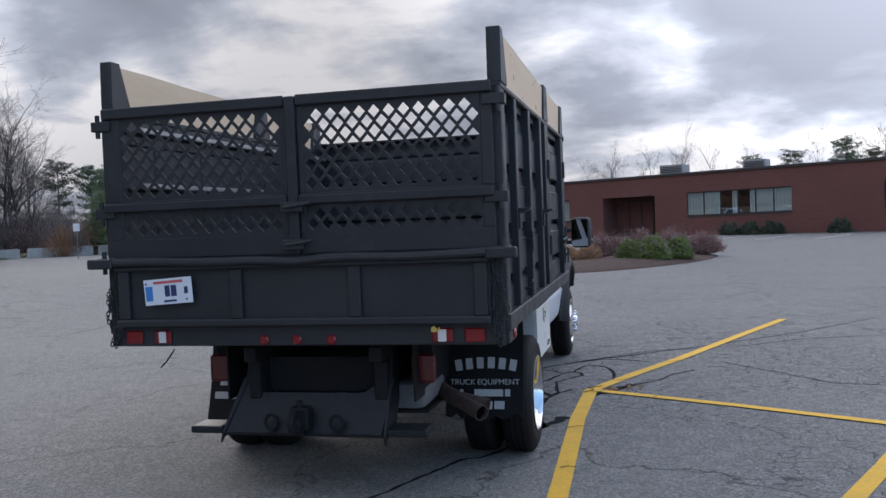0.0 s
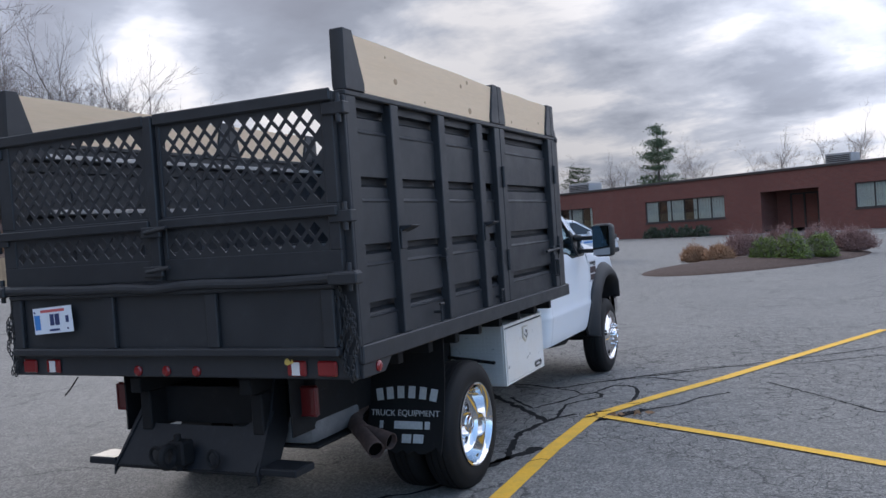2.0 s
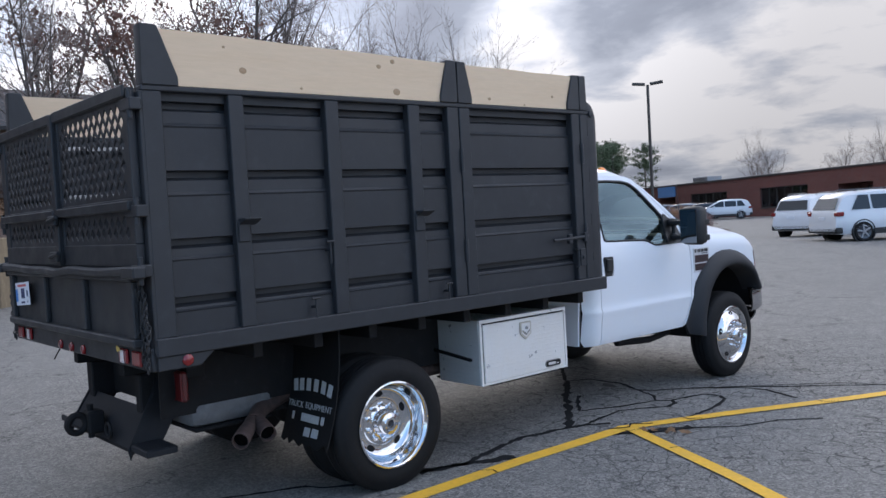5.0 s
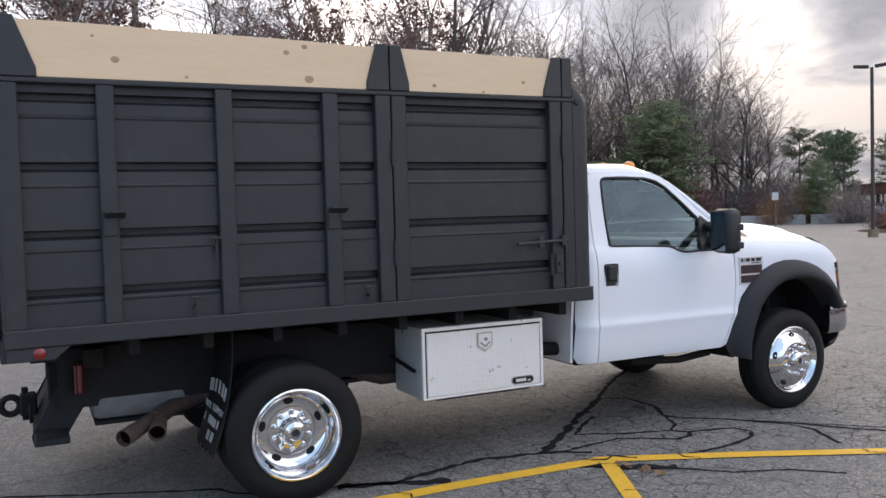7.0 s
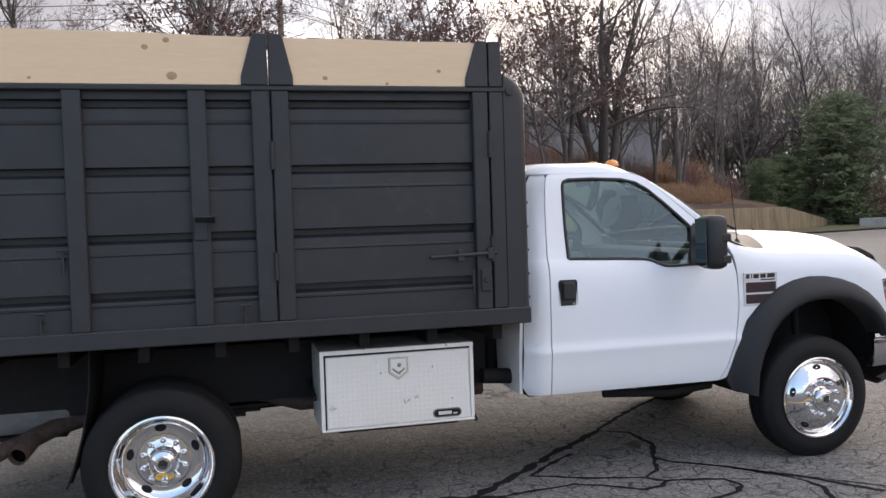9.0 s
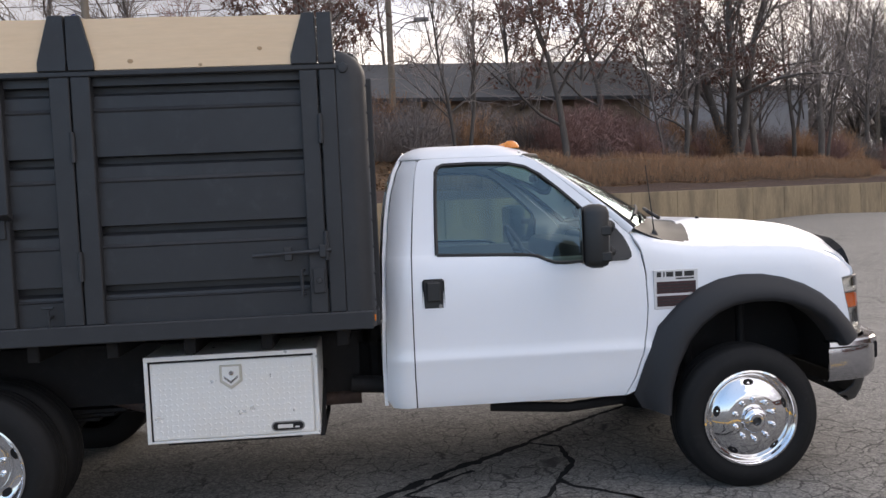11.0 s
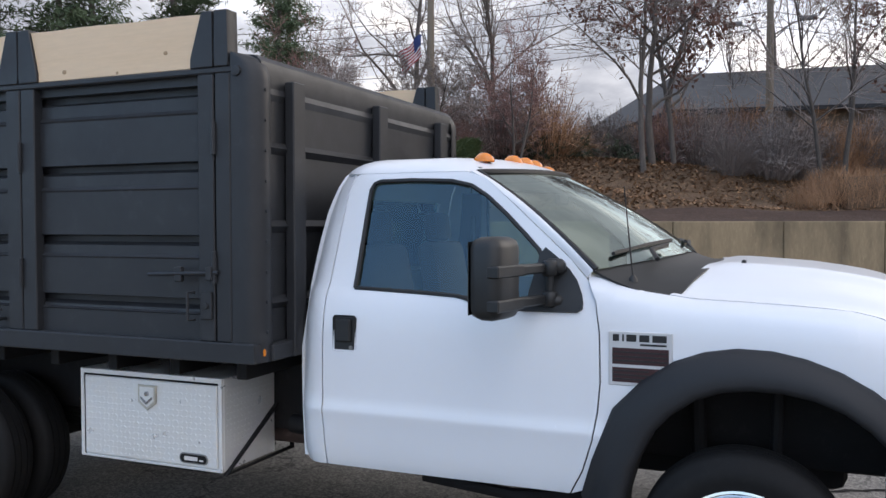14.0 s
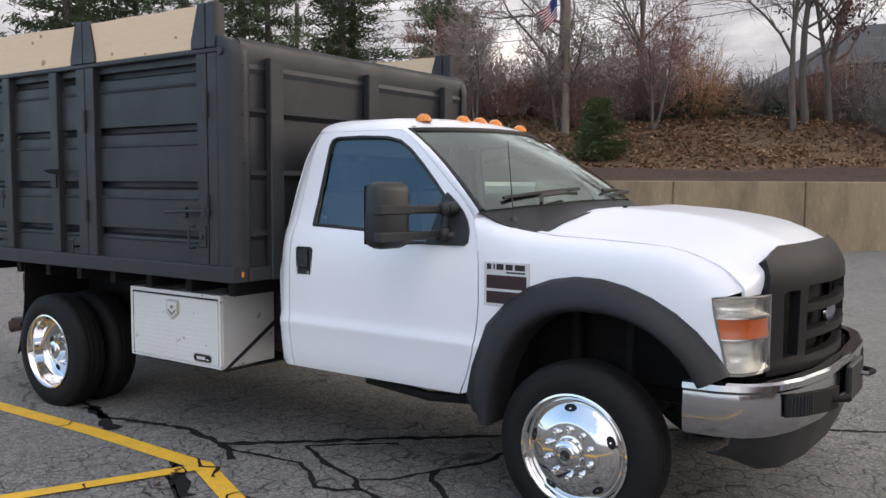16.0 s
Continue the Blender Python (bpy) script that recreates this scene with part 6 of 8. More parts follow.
# back wall of the cab with a rear window
hole = [(-0.60, 1.45), (-0.60, 1.83), (0.60, 1.83), (0.60, 1.45)]
bm = sheet([(-0.885, 0.56), (0.885, 0.56), (0.92, 1.1), (0.85, 1.42), (0.75, 1.80), (0.70, 1.93), (0.63, 1.98), (-0.63, 1.98), (-0.70, 1.93), (-0.75, 1.80), (-0.85, 1.42), (-0.92, 1.1)], [hole], cut_v=[0.8, 1.0, 1.2, 1.4, 1.6, 1.75, 1.88, 1.95], fn=lambda u, v: (u, rear_edge(v) + 0.0 + 0.012 * u * u - 0.012, v)); thicken(bm, 0.02)
part("cab_back", bm, WHITE, truck, angle=50)
bm = B(); box(bm, -0.61, 0.61, 2.215, 2.22, 1.44, 1.84); g = part("rear_window", bm, GLASS, truck); g.visible_shadow = False

# windscreen
def screen_pt(u, v, lift=0.0):
    """u across, v from top to bottom."""
    xt, xb = 0.742 * u, 0.925 * u
    top = Vector((xt, 3.200 - 0.20 * (xt / 0.75) ** 2, 1.962 - 0.020 * u * u))
    bot = Vector((xb, 3.895 - 0.295 * u * u, 1.562 - 0.055 * u * u))
    p = top.lerp(bot, v)
    p += Vector((0, 0.5, 0.86)) * 0.022 * math.sin(math.pi * v)
    return p + Vector((0, 0.5, 0.86)) * lift
bm = B(); grid(bm, [-1 + i / 10 for i in range(21)], [i / 8 for i in range(9)], screen_pt)
g = part("windscreen", bm, SCREENGLASS, truck, angle=60); g.visible_shadow = False
bm = B(); tube(bm, [screen_pt(-1, v / 8) for v in range(9)][::-1] + [screen_pt(-1 + i / 10, 0) for i in range(1, 21)] + [screen_pt(1, v / 8) for v in range(1, 9)], 0.016, 8); part("windscreen_rubber", bm, RUBTRIM, truck)
# cowl, wipers, aerial
def hood_rear(u):
    return 4.035 - 0.135 * u * u
def cowl_pt(u, v):
    y0, y1 = 3.885 - 0.295 * u * u, hood_rear(u) + 0.03
    z0, z1 = 1.558 - 0.055 * u * u, 1.515 - 0.125 * u ** 4
    return (0.925 * u - 0.03 * u * v, y0 + (y1 - y0) * v, z0 + (z1 - z0) * v - 0.02 * math.sin(math.pi * v))
bm = B(); grid(bm, [-1 + i / 8 for i in range(17)], [0, 0.25, 0.6, 1.0], cowl_pt)
thicken(bm, 0.01); part("cowl", bm, PLASTIC, truck, angle=50)
for x0, x1 in ((0.80, 0.30), (0.05, -0.55)):
    bm = B(); tube(bm, [(x0 - 0.10, 3.90 - 0.1 * abs(x0), 1.545), (x0 - 0.18, 3.86 - 0.1 * abs(x0), 1.585), (x1 + 0.12, 3.82, 1.60)], 0.011, 6)
    a, b = screen_pt((x0 - 0.02) / 0.905, 0.93, 0.018), screen_pt((x1 - 0.05) / 0.905, 0.90, 0.018)
    tube(bm, [a, (a + b) / 2 + Vector((0, 0.01, 0.006)), b], 0.010, 6); part("wiper", bm, RUBTRIM, truck)
bm = B(); lathe(bm, [(0, 0.022), (0.015, 0.018), (0.03, 0.008)], 12, "z", pose(0.845, 3.74, 1.452)); tube(bm, [(0.845, 3.74, 1.47), (0.842, 3.70, 1.86)], [0.0042, 0.0022], 5); part("aerial", bm, RUBTRIM, truck)

# bonnet
hood_c = lerp_table([(3.8, 1.535), (4.1, 1.525), (4.5, 1.498), (4.75, 1.455), (4.9, 1.405), (4.97, 1.365), (5.02, 1.33)])
def hood_pt(u, v):
    if v > 1.0:
        p = hood_pt(u, 1.0)
        zt = 1.165 + 0.135 * (1 - smooth(0.76, 0.84, abs(u)))
        k = (v - 1.0) / 0.2
        return (p[0], p[1] + 0.02 * math.sin(k * math.pi / 2) - 0.012 * k, p[2] + (min(zt, p[2] - 0.01) - p[2]) * k)
    x = 0.888 * u
    yr, yf = hood_rear(u), 5.015 - 0.115 * u * u
    y = yr + (yf - yr) * v
    ze, zc = seam_z(y), hood_c(y)
    a = abs(u)
    k = 1 - smooth(0.42, 1.0, a) * 0.72 - 0.28 * smooth(0.80, 1.0, a)
    dome = 0.016 * (1 - smooth(0.50, 0.60, a)) * smooth(0.0, 0.12, v) * (1 - 0.6 * smooth(0.7, 1.0, v))
    return (x, y, ze + (zc - 0.012 - ze) * k + dome)
bm = B(); grid(bm, [-1 + i / 20 for i in range(41)], [0, 0.03, 0.08, 0.15, 0.3, 0.45, 0.6, 0.7, 0.78, 0.85, 0.9, 0.94, 0.97, 1.0, 1.04, 1.1, 1.2], hood_pt)
thicken(bm, 0.015); part("bonnet", bm, WHITE, truck, angle=60)
bm = B(); lathe(bm, [(0, 0.012), (0.012, 0.010), (0.016, 0.0)], 10, "z", pose(0.42, 4.16, hood_pt(0.473, 0.14)[2] - 0.002)); part("washer_nozzle", bm, RUBTRIM, truck)

# grille: black surround with side openings and three slots
GRILLE = mat("black_grille_plastic", (0.012, 0.012, 0.013), 0.55, spec=0.22, grain=0.15, scale=120, bump=0.06, bumpscale=350, bumpdist=0.001)
def grille_pt(u, v):
    return (u, 5.075 - 0.16 * (u / 0.75) ** 2 - 0.10 * max(0.0, (v - 1.19) / 0.17) ** 2 - 0.02 * (1.05 - v), v)
outl = [(-0.72, 0.80), (-0.735, 1.0), (-0.735, 1.16), (-0.70, 1.29), (-0.55, 1.335), (0, 1.345), (0.55, 1.335), (0.70, 1.29), (0.735, 1.16), (0.735, 1.0), (0.72, 0.80), (0, 0.785)]
holes = [[(s * 0.50, 0.87), (s * 0.50, 1.17), (s * 0.60, 1.17), (s * 0.625, 1.15), (s * 0.61, 0.87)] for s in (1, -1)] + [[(-0.43, z), (-0.43, z + h), (0.43, z + h), (0.43, z)] for z, h in ((0.86, 0.075), (0.975, 0.085), (1.10, 0.085))]
bm = sheet(outl, holes, cut_u=[-0.6, -0.4, -0.2, 0, 0.2, 0.4, 0.6], cut_v=[0.9, 1.0, 1.1, 1.19, 1.23, 1.27, 1.30, 1.32], fn=grille_pt); thicken(bm, 0.05)
grille = part("grille", bm, GRILLE, truck, "black plastic grille with a plain oval emblem", angle=45)
bm = B(); grid(bm, [-0.70 + 0.1 * i for i in range(15)], [0.80, 1.0, 1.2, 1.25], lambda u, v: tuple(Vector(grille_pt(u, v)) - Vector((0, 0.075, 0)))); part("grille_mesh", bm, FRAMEBLACK, grille)
bm = B(); lathe(bm, [(0.0, 0.0), (0.016, 0.0), (0.016, 0.05), (0.012, 0.056), (0.0, 0.058)], 28, "y", pose(0, 5.077, 1.02) @ Matrix.Diagonal((2.0, 1, 1, 1))); em = part("emblem", bm, CHROME2, grille)
bm = B(); lathe(bm, [(0.0, 0.0), (0.0, 0.045)], 28, "y", pose(0, 5.0935, 1.02) @ Matrix.Diagonal((2.05, 1, 1, 1))); part("emblem_field", bm, mat("dark_blue_enamel", (0.02, 0.05, 0.14), 0.2, coat=0.5), em)

# chrome bumper wraps round the corners; cut-out with hook and plate holder; black air dam
def bump_plan(s):
    """s from -1 to 1 across the front, with the returns at the corners."""
    a = abs(s)
    pts = [(0, 0.0, 5.185), (0.45, 0.45, 5.165), (0.66, 0.72, 5.11), (0.78, 0.88, 5.04), (0.86, 0.965, 4.95), (0.93, 1.0, 4.84), (1.0, 1.005, 4.69)]
    x = np.interp(a, [p[0] for p in pts], [p[1] for p in pts]); y = np.interp(a, [p[0] for p in pts], [p[2] for p in pts])
    return float(x) * (1 if s >= 0 else -1), float(y)
prof = [(-0.05, 0.812), (0.0, 0.815), (0.012, 0.805), (0.016, 0.78), (0.0, 0.765), (0.004, 0.74), (0.006, 0.66), (0.0, 0.60), (-0.02, 0.575), (-0.06, 0.57)]
svals = [-1 + i / 30 for i in range(61)]
bm = B()
rows = []
for s in svals:
    x, y = bump_plan(s)
    x2, y2 = bump_plan(s + 0.01 if s < 0.99 else s - 0.01)
    d = Vector((x2 - x, y2 - y, 0)).normalized() * (1 if s < 0.99 else -1)
    nrm = Vector((d.y, -d.x, 0))
    if nrm.y < -0.2 or (abs(s) > 0.9 and nrm.x * s < 0):
        nrm = -nrm
    drop = 0.0
    rows.append([bm.verts.new(Vector((x, y, z - 0.012 * abs(s) ** 3)) + nrm * o) for o, z in prof])
for a, b in zip(rows, rows[1:]):
    for k in range(len(prof) - 1):
        bm.faces.new((a[k], a[k + 1], b[k + 1], b[k]))
thicken(bm, 0.012)
bp = part("front_bumper", bm, CHROME2, truck, "grey chrome front bumper", angle=40)
for s in (1, -1):
    bm = B()
    rows = []
    for i in range(10):
        x = 0.29 + 0.54 * i / 9
        y = float(np.interp(x, [0.0, 0.45, 0.72, 0.88], [5.185, 5.165, 5.11, 5.04])) + 0.020
        lo, hi = 0.600 + 0.055 * i / 9, 0.705 + 0.05 * i / 9
        rows.append([bm.verts.new((s * (x + 0.006 * i / 9), y, z)) for z in (lo, hi)])
    for p, q in zip(rows, rows[1:]):
        bm.faces.new((p[0], p[1], q[1], q[0]))
    thicken(bm, 0.012); sl = part("bumper_slot", bm, FRAMEBLACK, bp, "black recess in the bumper")
    for i in range(8):
        x = 0.81 - 0.022 * i
        y = float(np.interp(x, [0.0, 0.45, 0.72, 0.88], [5.185, 5.165, 5.11, 5.04])) + 0.022
        bm = B(); box(bm, *sorted((s * (x - 0.004), s * (x + 0.004))), y - 0.01, y + 0.006, 0.660 - 0.1 * (0.83 - x), 0.745 - 0.09 * (0.83 - x), 0.0); part("slot_fin", bm, FLARE, sl)
    bm = B(); tube(bm, [(s * 0.42, 5.05, 0.66), (s * 0.40, 5.20, 0.665), (s * 0.36, 5.245, 0.665), (s * 0.30, 5.225, 0.66)], 0.016, 8); part("tow_hook", bm, FRAMEBLACK, bp)
bm = B(); box(bm, -0.17, 0.17, 5.195, 5.225, 0.60, 0.78, 0.01); ph = part("plate_holder", bm, PLASTIC, bp)
bm = B(); cyl(bm, (-0.1, 5.22, 0.70), (-0.1, 5.26, 0.70), 0.012, n=8); part("plate_bolt", bm, STEEL, ph)
bm = B()
rows = []
for i in range(31):
    s = -0.88 + 1.76 * i / 30
    x, y = bump_plan(s)
    rows.append([bm.verts.new((x * 0.96, y - o, z)) for o, z in ((0.03, 0.572), (0.045, 0.52), (0.065, 0.455 + 0.05 * smooth(0.70, 0.88, abs(s))), (0.09, 0.385 + 0.10 * smooth(0.66, 0.88, abs(s))), (0.14, 0.37 + 0.10 * smooth(0.66, 0.88, abs(s))))])
for a, b in zip(rows, rows[1:]):
    for k in range(4):
        bm.faces.new((a[k], a[k + 1], b[k + 1], b[k]))
thicken(bm, 0.01); part("air_dam", bm, PLASTIC, truck, angle=50)
bm = B(); box(bm, -0.72, 0.72, 4.86, 4.93, 0.55, 1.25, 0.02); part("radiator", bm, FRAMEBLACK, truck)
# sill and underside of the cab
bm = B(); box(bm, -0.86, 0.86, 2.20, 3.62, 0.53, 0.60, 0.01); part("cab_floor", bm, FRAMEBLACK, truck)
bm = B(); tube(bm, [(0.80, 2.75, 0.50), (0.82, 3.2, 0.47), (0.78, 3.55, 0.49)], 0.03, 8); part("body_mount", bm, FRAMEBLACK, truck)
bm = B(); box(bm, -0.47, 0.47, 2.05, 2.13, 0.58, 0.86, 0.02); cyl(bm, (0.70, 1.95, 0.66), (0.70, 2.45, 0.62), 0.05, n=12); part("transfer_pipe", bm, FRAMEBLACK, truck)
# cabin: bench seat, dashboard, wheel, headlining
bm = B(); box(bm, -0.80, 0.80, 2.42, 2.95, 0.80, 1.02, 0.06); seat = part("bench_seat", bm, SEATGREY, truck, "grey cloth bench seat")
for x in (-0.42, 0.42):
    bm = B(); box(bm, -0.26, 0.26, -0.07, 0.07, 0.0, 0.62, 0.06, pose(x, 2.42, 0.98, 10, 0, 0)); part("backrest", bm, SEATGREY, seat)
    bm = B(); box(bm, -0.13, 0.13, -0.05, 0.05, 0.62, 0.80, 0.045, pose(x, 2.40, 0.98, 8, 0, 0)); part("headrest", bm, SEATGREY, seat)
bm = B(); box(bm, -0.86, 0.86, 3.30, 3.56, 1.05, 1.42, 0.06); part("dashboard", bm, DASH, truck)
bm = B(); box(bm, -0.62, 0.62, 3.54, 3.74, 1.34, 1.45, 0.02); part("dash_top", bm, DASH, truck)
bm = B(); tube(bm, [(-0.45 + 0.19 * math.cos(a * math.pi / 12), 3.16 - 0.08 * math.sin(a * math.pi / 12), 1.33 + 0.17 * math.sin(a * math.pi / 12)) for a in range(25)], 0.016, 8, False); tube(bm, [(-0.63, 3.16, 1.33), (-0.27, 3.16, 1.33)], 0.02, 6); tube(bm, [(-0.45, 3.16, 1.33), (-0.45, 3.35, 1.22)], 0.03, 8); part("steering_wheel", bm, DASH, truck)
for s in (1, -1):
    bm = B(); box(bm, *sorted((s * 0.90, s * 0.925)), 2.36, 3.45, 0.62, 1.36, 0.01); part("door_card", bm, TRIMBEIGE, truck)
bm = B(); box(bm, -0.70, 0.70, 2.34, 3.0, 1.955, 1.97, 0.004); part("headlining", bm, TRIMBEIGE, truck)
bm = B(); box(bm, -0.85, 0.85, 2.225, 2.24, 0.60, 1.42, 0.004); part("back_trim", bm, TRIMBEIGE, truck)
bm = B(); box(bm, -0.10, 0.10, 3.19, 3.22, 1.80, 1.86, 0.012); part("inside_mirror", bm, DASH, truck)
for s in (1, -1):
    bm = B(); tube(bm, [(s * 0.84, 2.38, 1.75), (s * 0.80, 2.40, 1.3), (s * 0.70, 2.5, 1.02)], 0.018, 6); part("seat_belt", bm, SEATGREY, truck)

# ---- plants ----
class Soup:
    """Gathers tapered tubes and small leaves into one mesh."""
    def __init__(self):
        self.v, self.f = [], []

    def tube(self, pts, radii, n=3):
        base = len(self.v)
        s = None
        for i, p in enumerate(pts):
            d = pts[min(i + 1, len(pts) - 1)] - pts[max(i - 1, 0)]
            if d.length < 1e-6:
                d = Vector((0, 0, 1))
            d.normalize()
            s = d.orthogonal().normalized() if s is None else (s - d * s.dot(d)).normalized()
            t = d.cross(s)
            for k in range(n):
                a = 2 * math.pi * k / n
                q = p + (s * math.cos(a) + t * math.sin(a)) * radii[i]
                self.v.append((q.x, q.y, q.z))
        for i in range(len(pts) - 1):
            for k in range(n):
                a, b = base + i * n + k, base + i * n + (k + 1) % n
                self.f.append((a, b, b + n, a + n))

    def blade(self, pts, radii, side):
        """A twig too thin to show its roundness: a narrow strip."""
        base = len(self.v)
        for p, r_ in zip(pts, radii):
            for k in (-1, 1):
                q = p + side * (r_ * k)
                self.v.append((q.x, q.y, q.z))
        for i in range(len(pts) - 1):
            a = base + 2 * i
            self.f.append((a, a + 1, a + 3, a + 2))

    def leaf(self, c, u, v):
        b = len(self.v)
        for q in (c - u, c - v * 0.55, c + u, c + v * 0.55):
            self.v.append((q.x, q.y, q.z))
        self.f.append((b, b + 1, b + 2, b + 3))

    def mesh(self, name, material):
        me = bpy.data.meshes.new(name)
        me.from_pydata(self.v, [], self.f)
        me.materials.append(material)
        me.polygons.foreach_set("use_smooth", [True] * len(me.polygons))
        me.update()
        return me


def rand_dir(r):
    while True:
        v = Vector((r.uniform(-1, 1), r.uniform(-1, 1), r.uniform(-1, 1)))
        if 0.05 < v.length < 1:
            return v.normalized()


BARK = mat("grey_bark", (0.115, 0.098, 0.086), 0.95, grain=0.5, scale=9, big=0.5, bigscale=1.2, second=(0.09, 0.075, 0.066), stretch=(1, 1, 0.25), bump=0.7, bumpscale=14, bumpdist=0.03, random_tint=0.25)
TWIG = mat("bare_twigs", (0.235, 0.196, 0.178), 0.95, grain=0.3, scale=2, random_tint=0.25)
REDTWIG = mat("reddish_twigs", (0.26, 0.150, 0.130), 0.95, grain=0.3, scale=2)
HEDGETWIG = mat("brown_hedge_twigs", (0.40, 0.225, 0.125), 0.95, grain=0.4, scale=1.5, big=0.4, bigscale=0.5, second=(0.26, 0.155, 0.095))
OAKLEAF = mat("clinging_dry_leaves", (0.15, 0.07, 0.05), 0.85, grain=0.5, scale=1.3)
PINELEAF = mat("pine_needles", (0.065, 0.102, 0.048), 0.8, grain=0.5, scale=1.2, big=0.4, bigscale=0.4, second=(0.075, 0.10, 0.045))
CEDAR = mat("cedar_foliage", (0.125, 0.16, 0.07), 0.8, grain=0.5, scale=1.2, big=0.4, bigscale=0.5, second=(0.075, 0.105, 0.05))
JUNIPER = mat("yellow_green_shrub", (0.15, 0.19, 0.04), 0.85, grain=0.5, scale=3)
DARKSHRUB = mat("dark_green_shrub", (0.05, 0.07, 0.038), 0.85, grain=0.5, scale=3)
CORE = mat("dark_hedge_core", (0.13, 0.085, 0.055), 1.0, grain=0.5, scale=4)


def grow(wood, fine, r, p, d, length, rad, depth, most, up=0.08, leaves=None, spread=0.75, dens=1.0, leaf_from=2):
    n = 5 if depth == 0 else 4 if depth == 1 else 3
    pts, radii = [p.copy()], [rad]
    d = d.copy()
    for i in range(n):
        d = (d + rand_dir(r) * (0.11 if depth == 0 else 0.30) + Vector((0, 0, up if depth else 0.03))).normalized()
        p = p + d * (length / n)
        pts.append(p.copy())
        radii.append(max(0.004, rad * (1 - (i + 1) / n * ((0.74, 0.66, 0.62, 0.62)[depth] if depth < most else 0.85))))
    if depth == most and depth >= 3:
        fine.blade([pts[0], pts[-1]], [max(0.007, rad), 0.004], d.cross(rand_dir(r)).normalized())
    elif depth >= 3:
        fine.blade(pts, [max(0.008, q * 1.2) for q in radii], d.cross(rand_dir(r)).normalized())
    else:
        (wood if depth <= 1 else fine).tube(pts, radii, 8 if depth == 0 else 5 if depth == 1 else 3)
    if leaves is not None and depth >= leaf_from:
        for _ in range(r.randint(0, 3)):
            q = r.choice(pts[1:]) + rand_dir(r) * 0.12
            a = rand_dir(r)
            leaves.leaf(q, a * r.uniform(0.07, 0.12), a.orthogonal().normalized() * r.uniform(0.06, 0.10))
    if depth >= most:
        return
    # the leader carries on from the tip, thinner
    grow(wood, fine, r, p, d, length * (0.42 if depth == 0 else 0.5), radii[-1], depth + 1, most, up, leaves, spread, dens, leaf_from)
    kids = int((13, 7, 6, 5, 4)[depth] * dens + r.uniform(0, 1.5))
    for k in range(kids):
        t = (0.24 + 0.76 * (k + r.random()) / kids) if depth == 0 else 0.2 + 0.8 * (k + r.random()) / kids
        i = min(n - 1, int(t * n))
        q = pts[i].lerp(pts[i + 1], t * n - i)
        axis = (pts[i + 1] - pts[i]).normalized()
        side = axis.cross(rand_dir(r))
        if side.length < 0.05:
            continue
        nd = (axis * r.uniform(0.35, 0.85) + side.normalized() * r.uniform(0.6, 1.1) * spread + Vector((0, 0, 0.12))).normalized()
        grow(wood, fine, r, q, nd, length * r.uniform(0.36, 0.58) * (1.0 if depth else (1.12 - 0.62 * t)), max(0.006, radii[i] * r.uniform(0.42, 0.62)), depth + 1, most, up, leaves, spread, dens, leaf_from)


def bare_tree(seed, height, rad, most=4, leaves=False, spread=0.75, dens=1.0, fork=False, twig=None):
    """Returns the meshes of a leafless tree: trunk with limbs, twigs and, if any, clinging leaves."""
    r = random.Random(seed)
    wood, fine = Soup(), Soup()
    lv = Soup() if leaves else None
    stems = 2 + (seed % 2) if fork else 1
    for s in range(stems):
        d = Vector((r.uniform(-0.06, 0.06), r.uniform(-0.06, 0.06), 1)) if stems == 1 else Vector((math.cos(s * 2.4 + seed) * 0.28, math.sin(s * 2.4 + seed) * 0.28, 1))
        grow(wood, fine, r, Vector((0, 0, -0.15)), d.normalized(), height * (0.74 if stems == 1 else 0.68), rad / (1 if stems == 1 else 1.25), 0, most, 0.03, lv, spread, dens)
    out = [("trunk", wood.mesh("trunk", BARK)), ("crown", fine.mesh("crown", twig or TWIG))]
    if lv:
        out.append(("leaves", lv.mesh("leaves", OAKLEAF)))
    return out


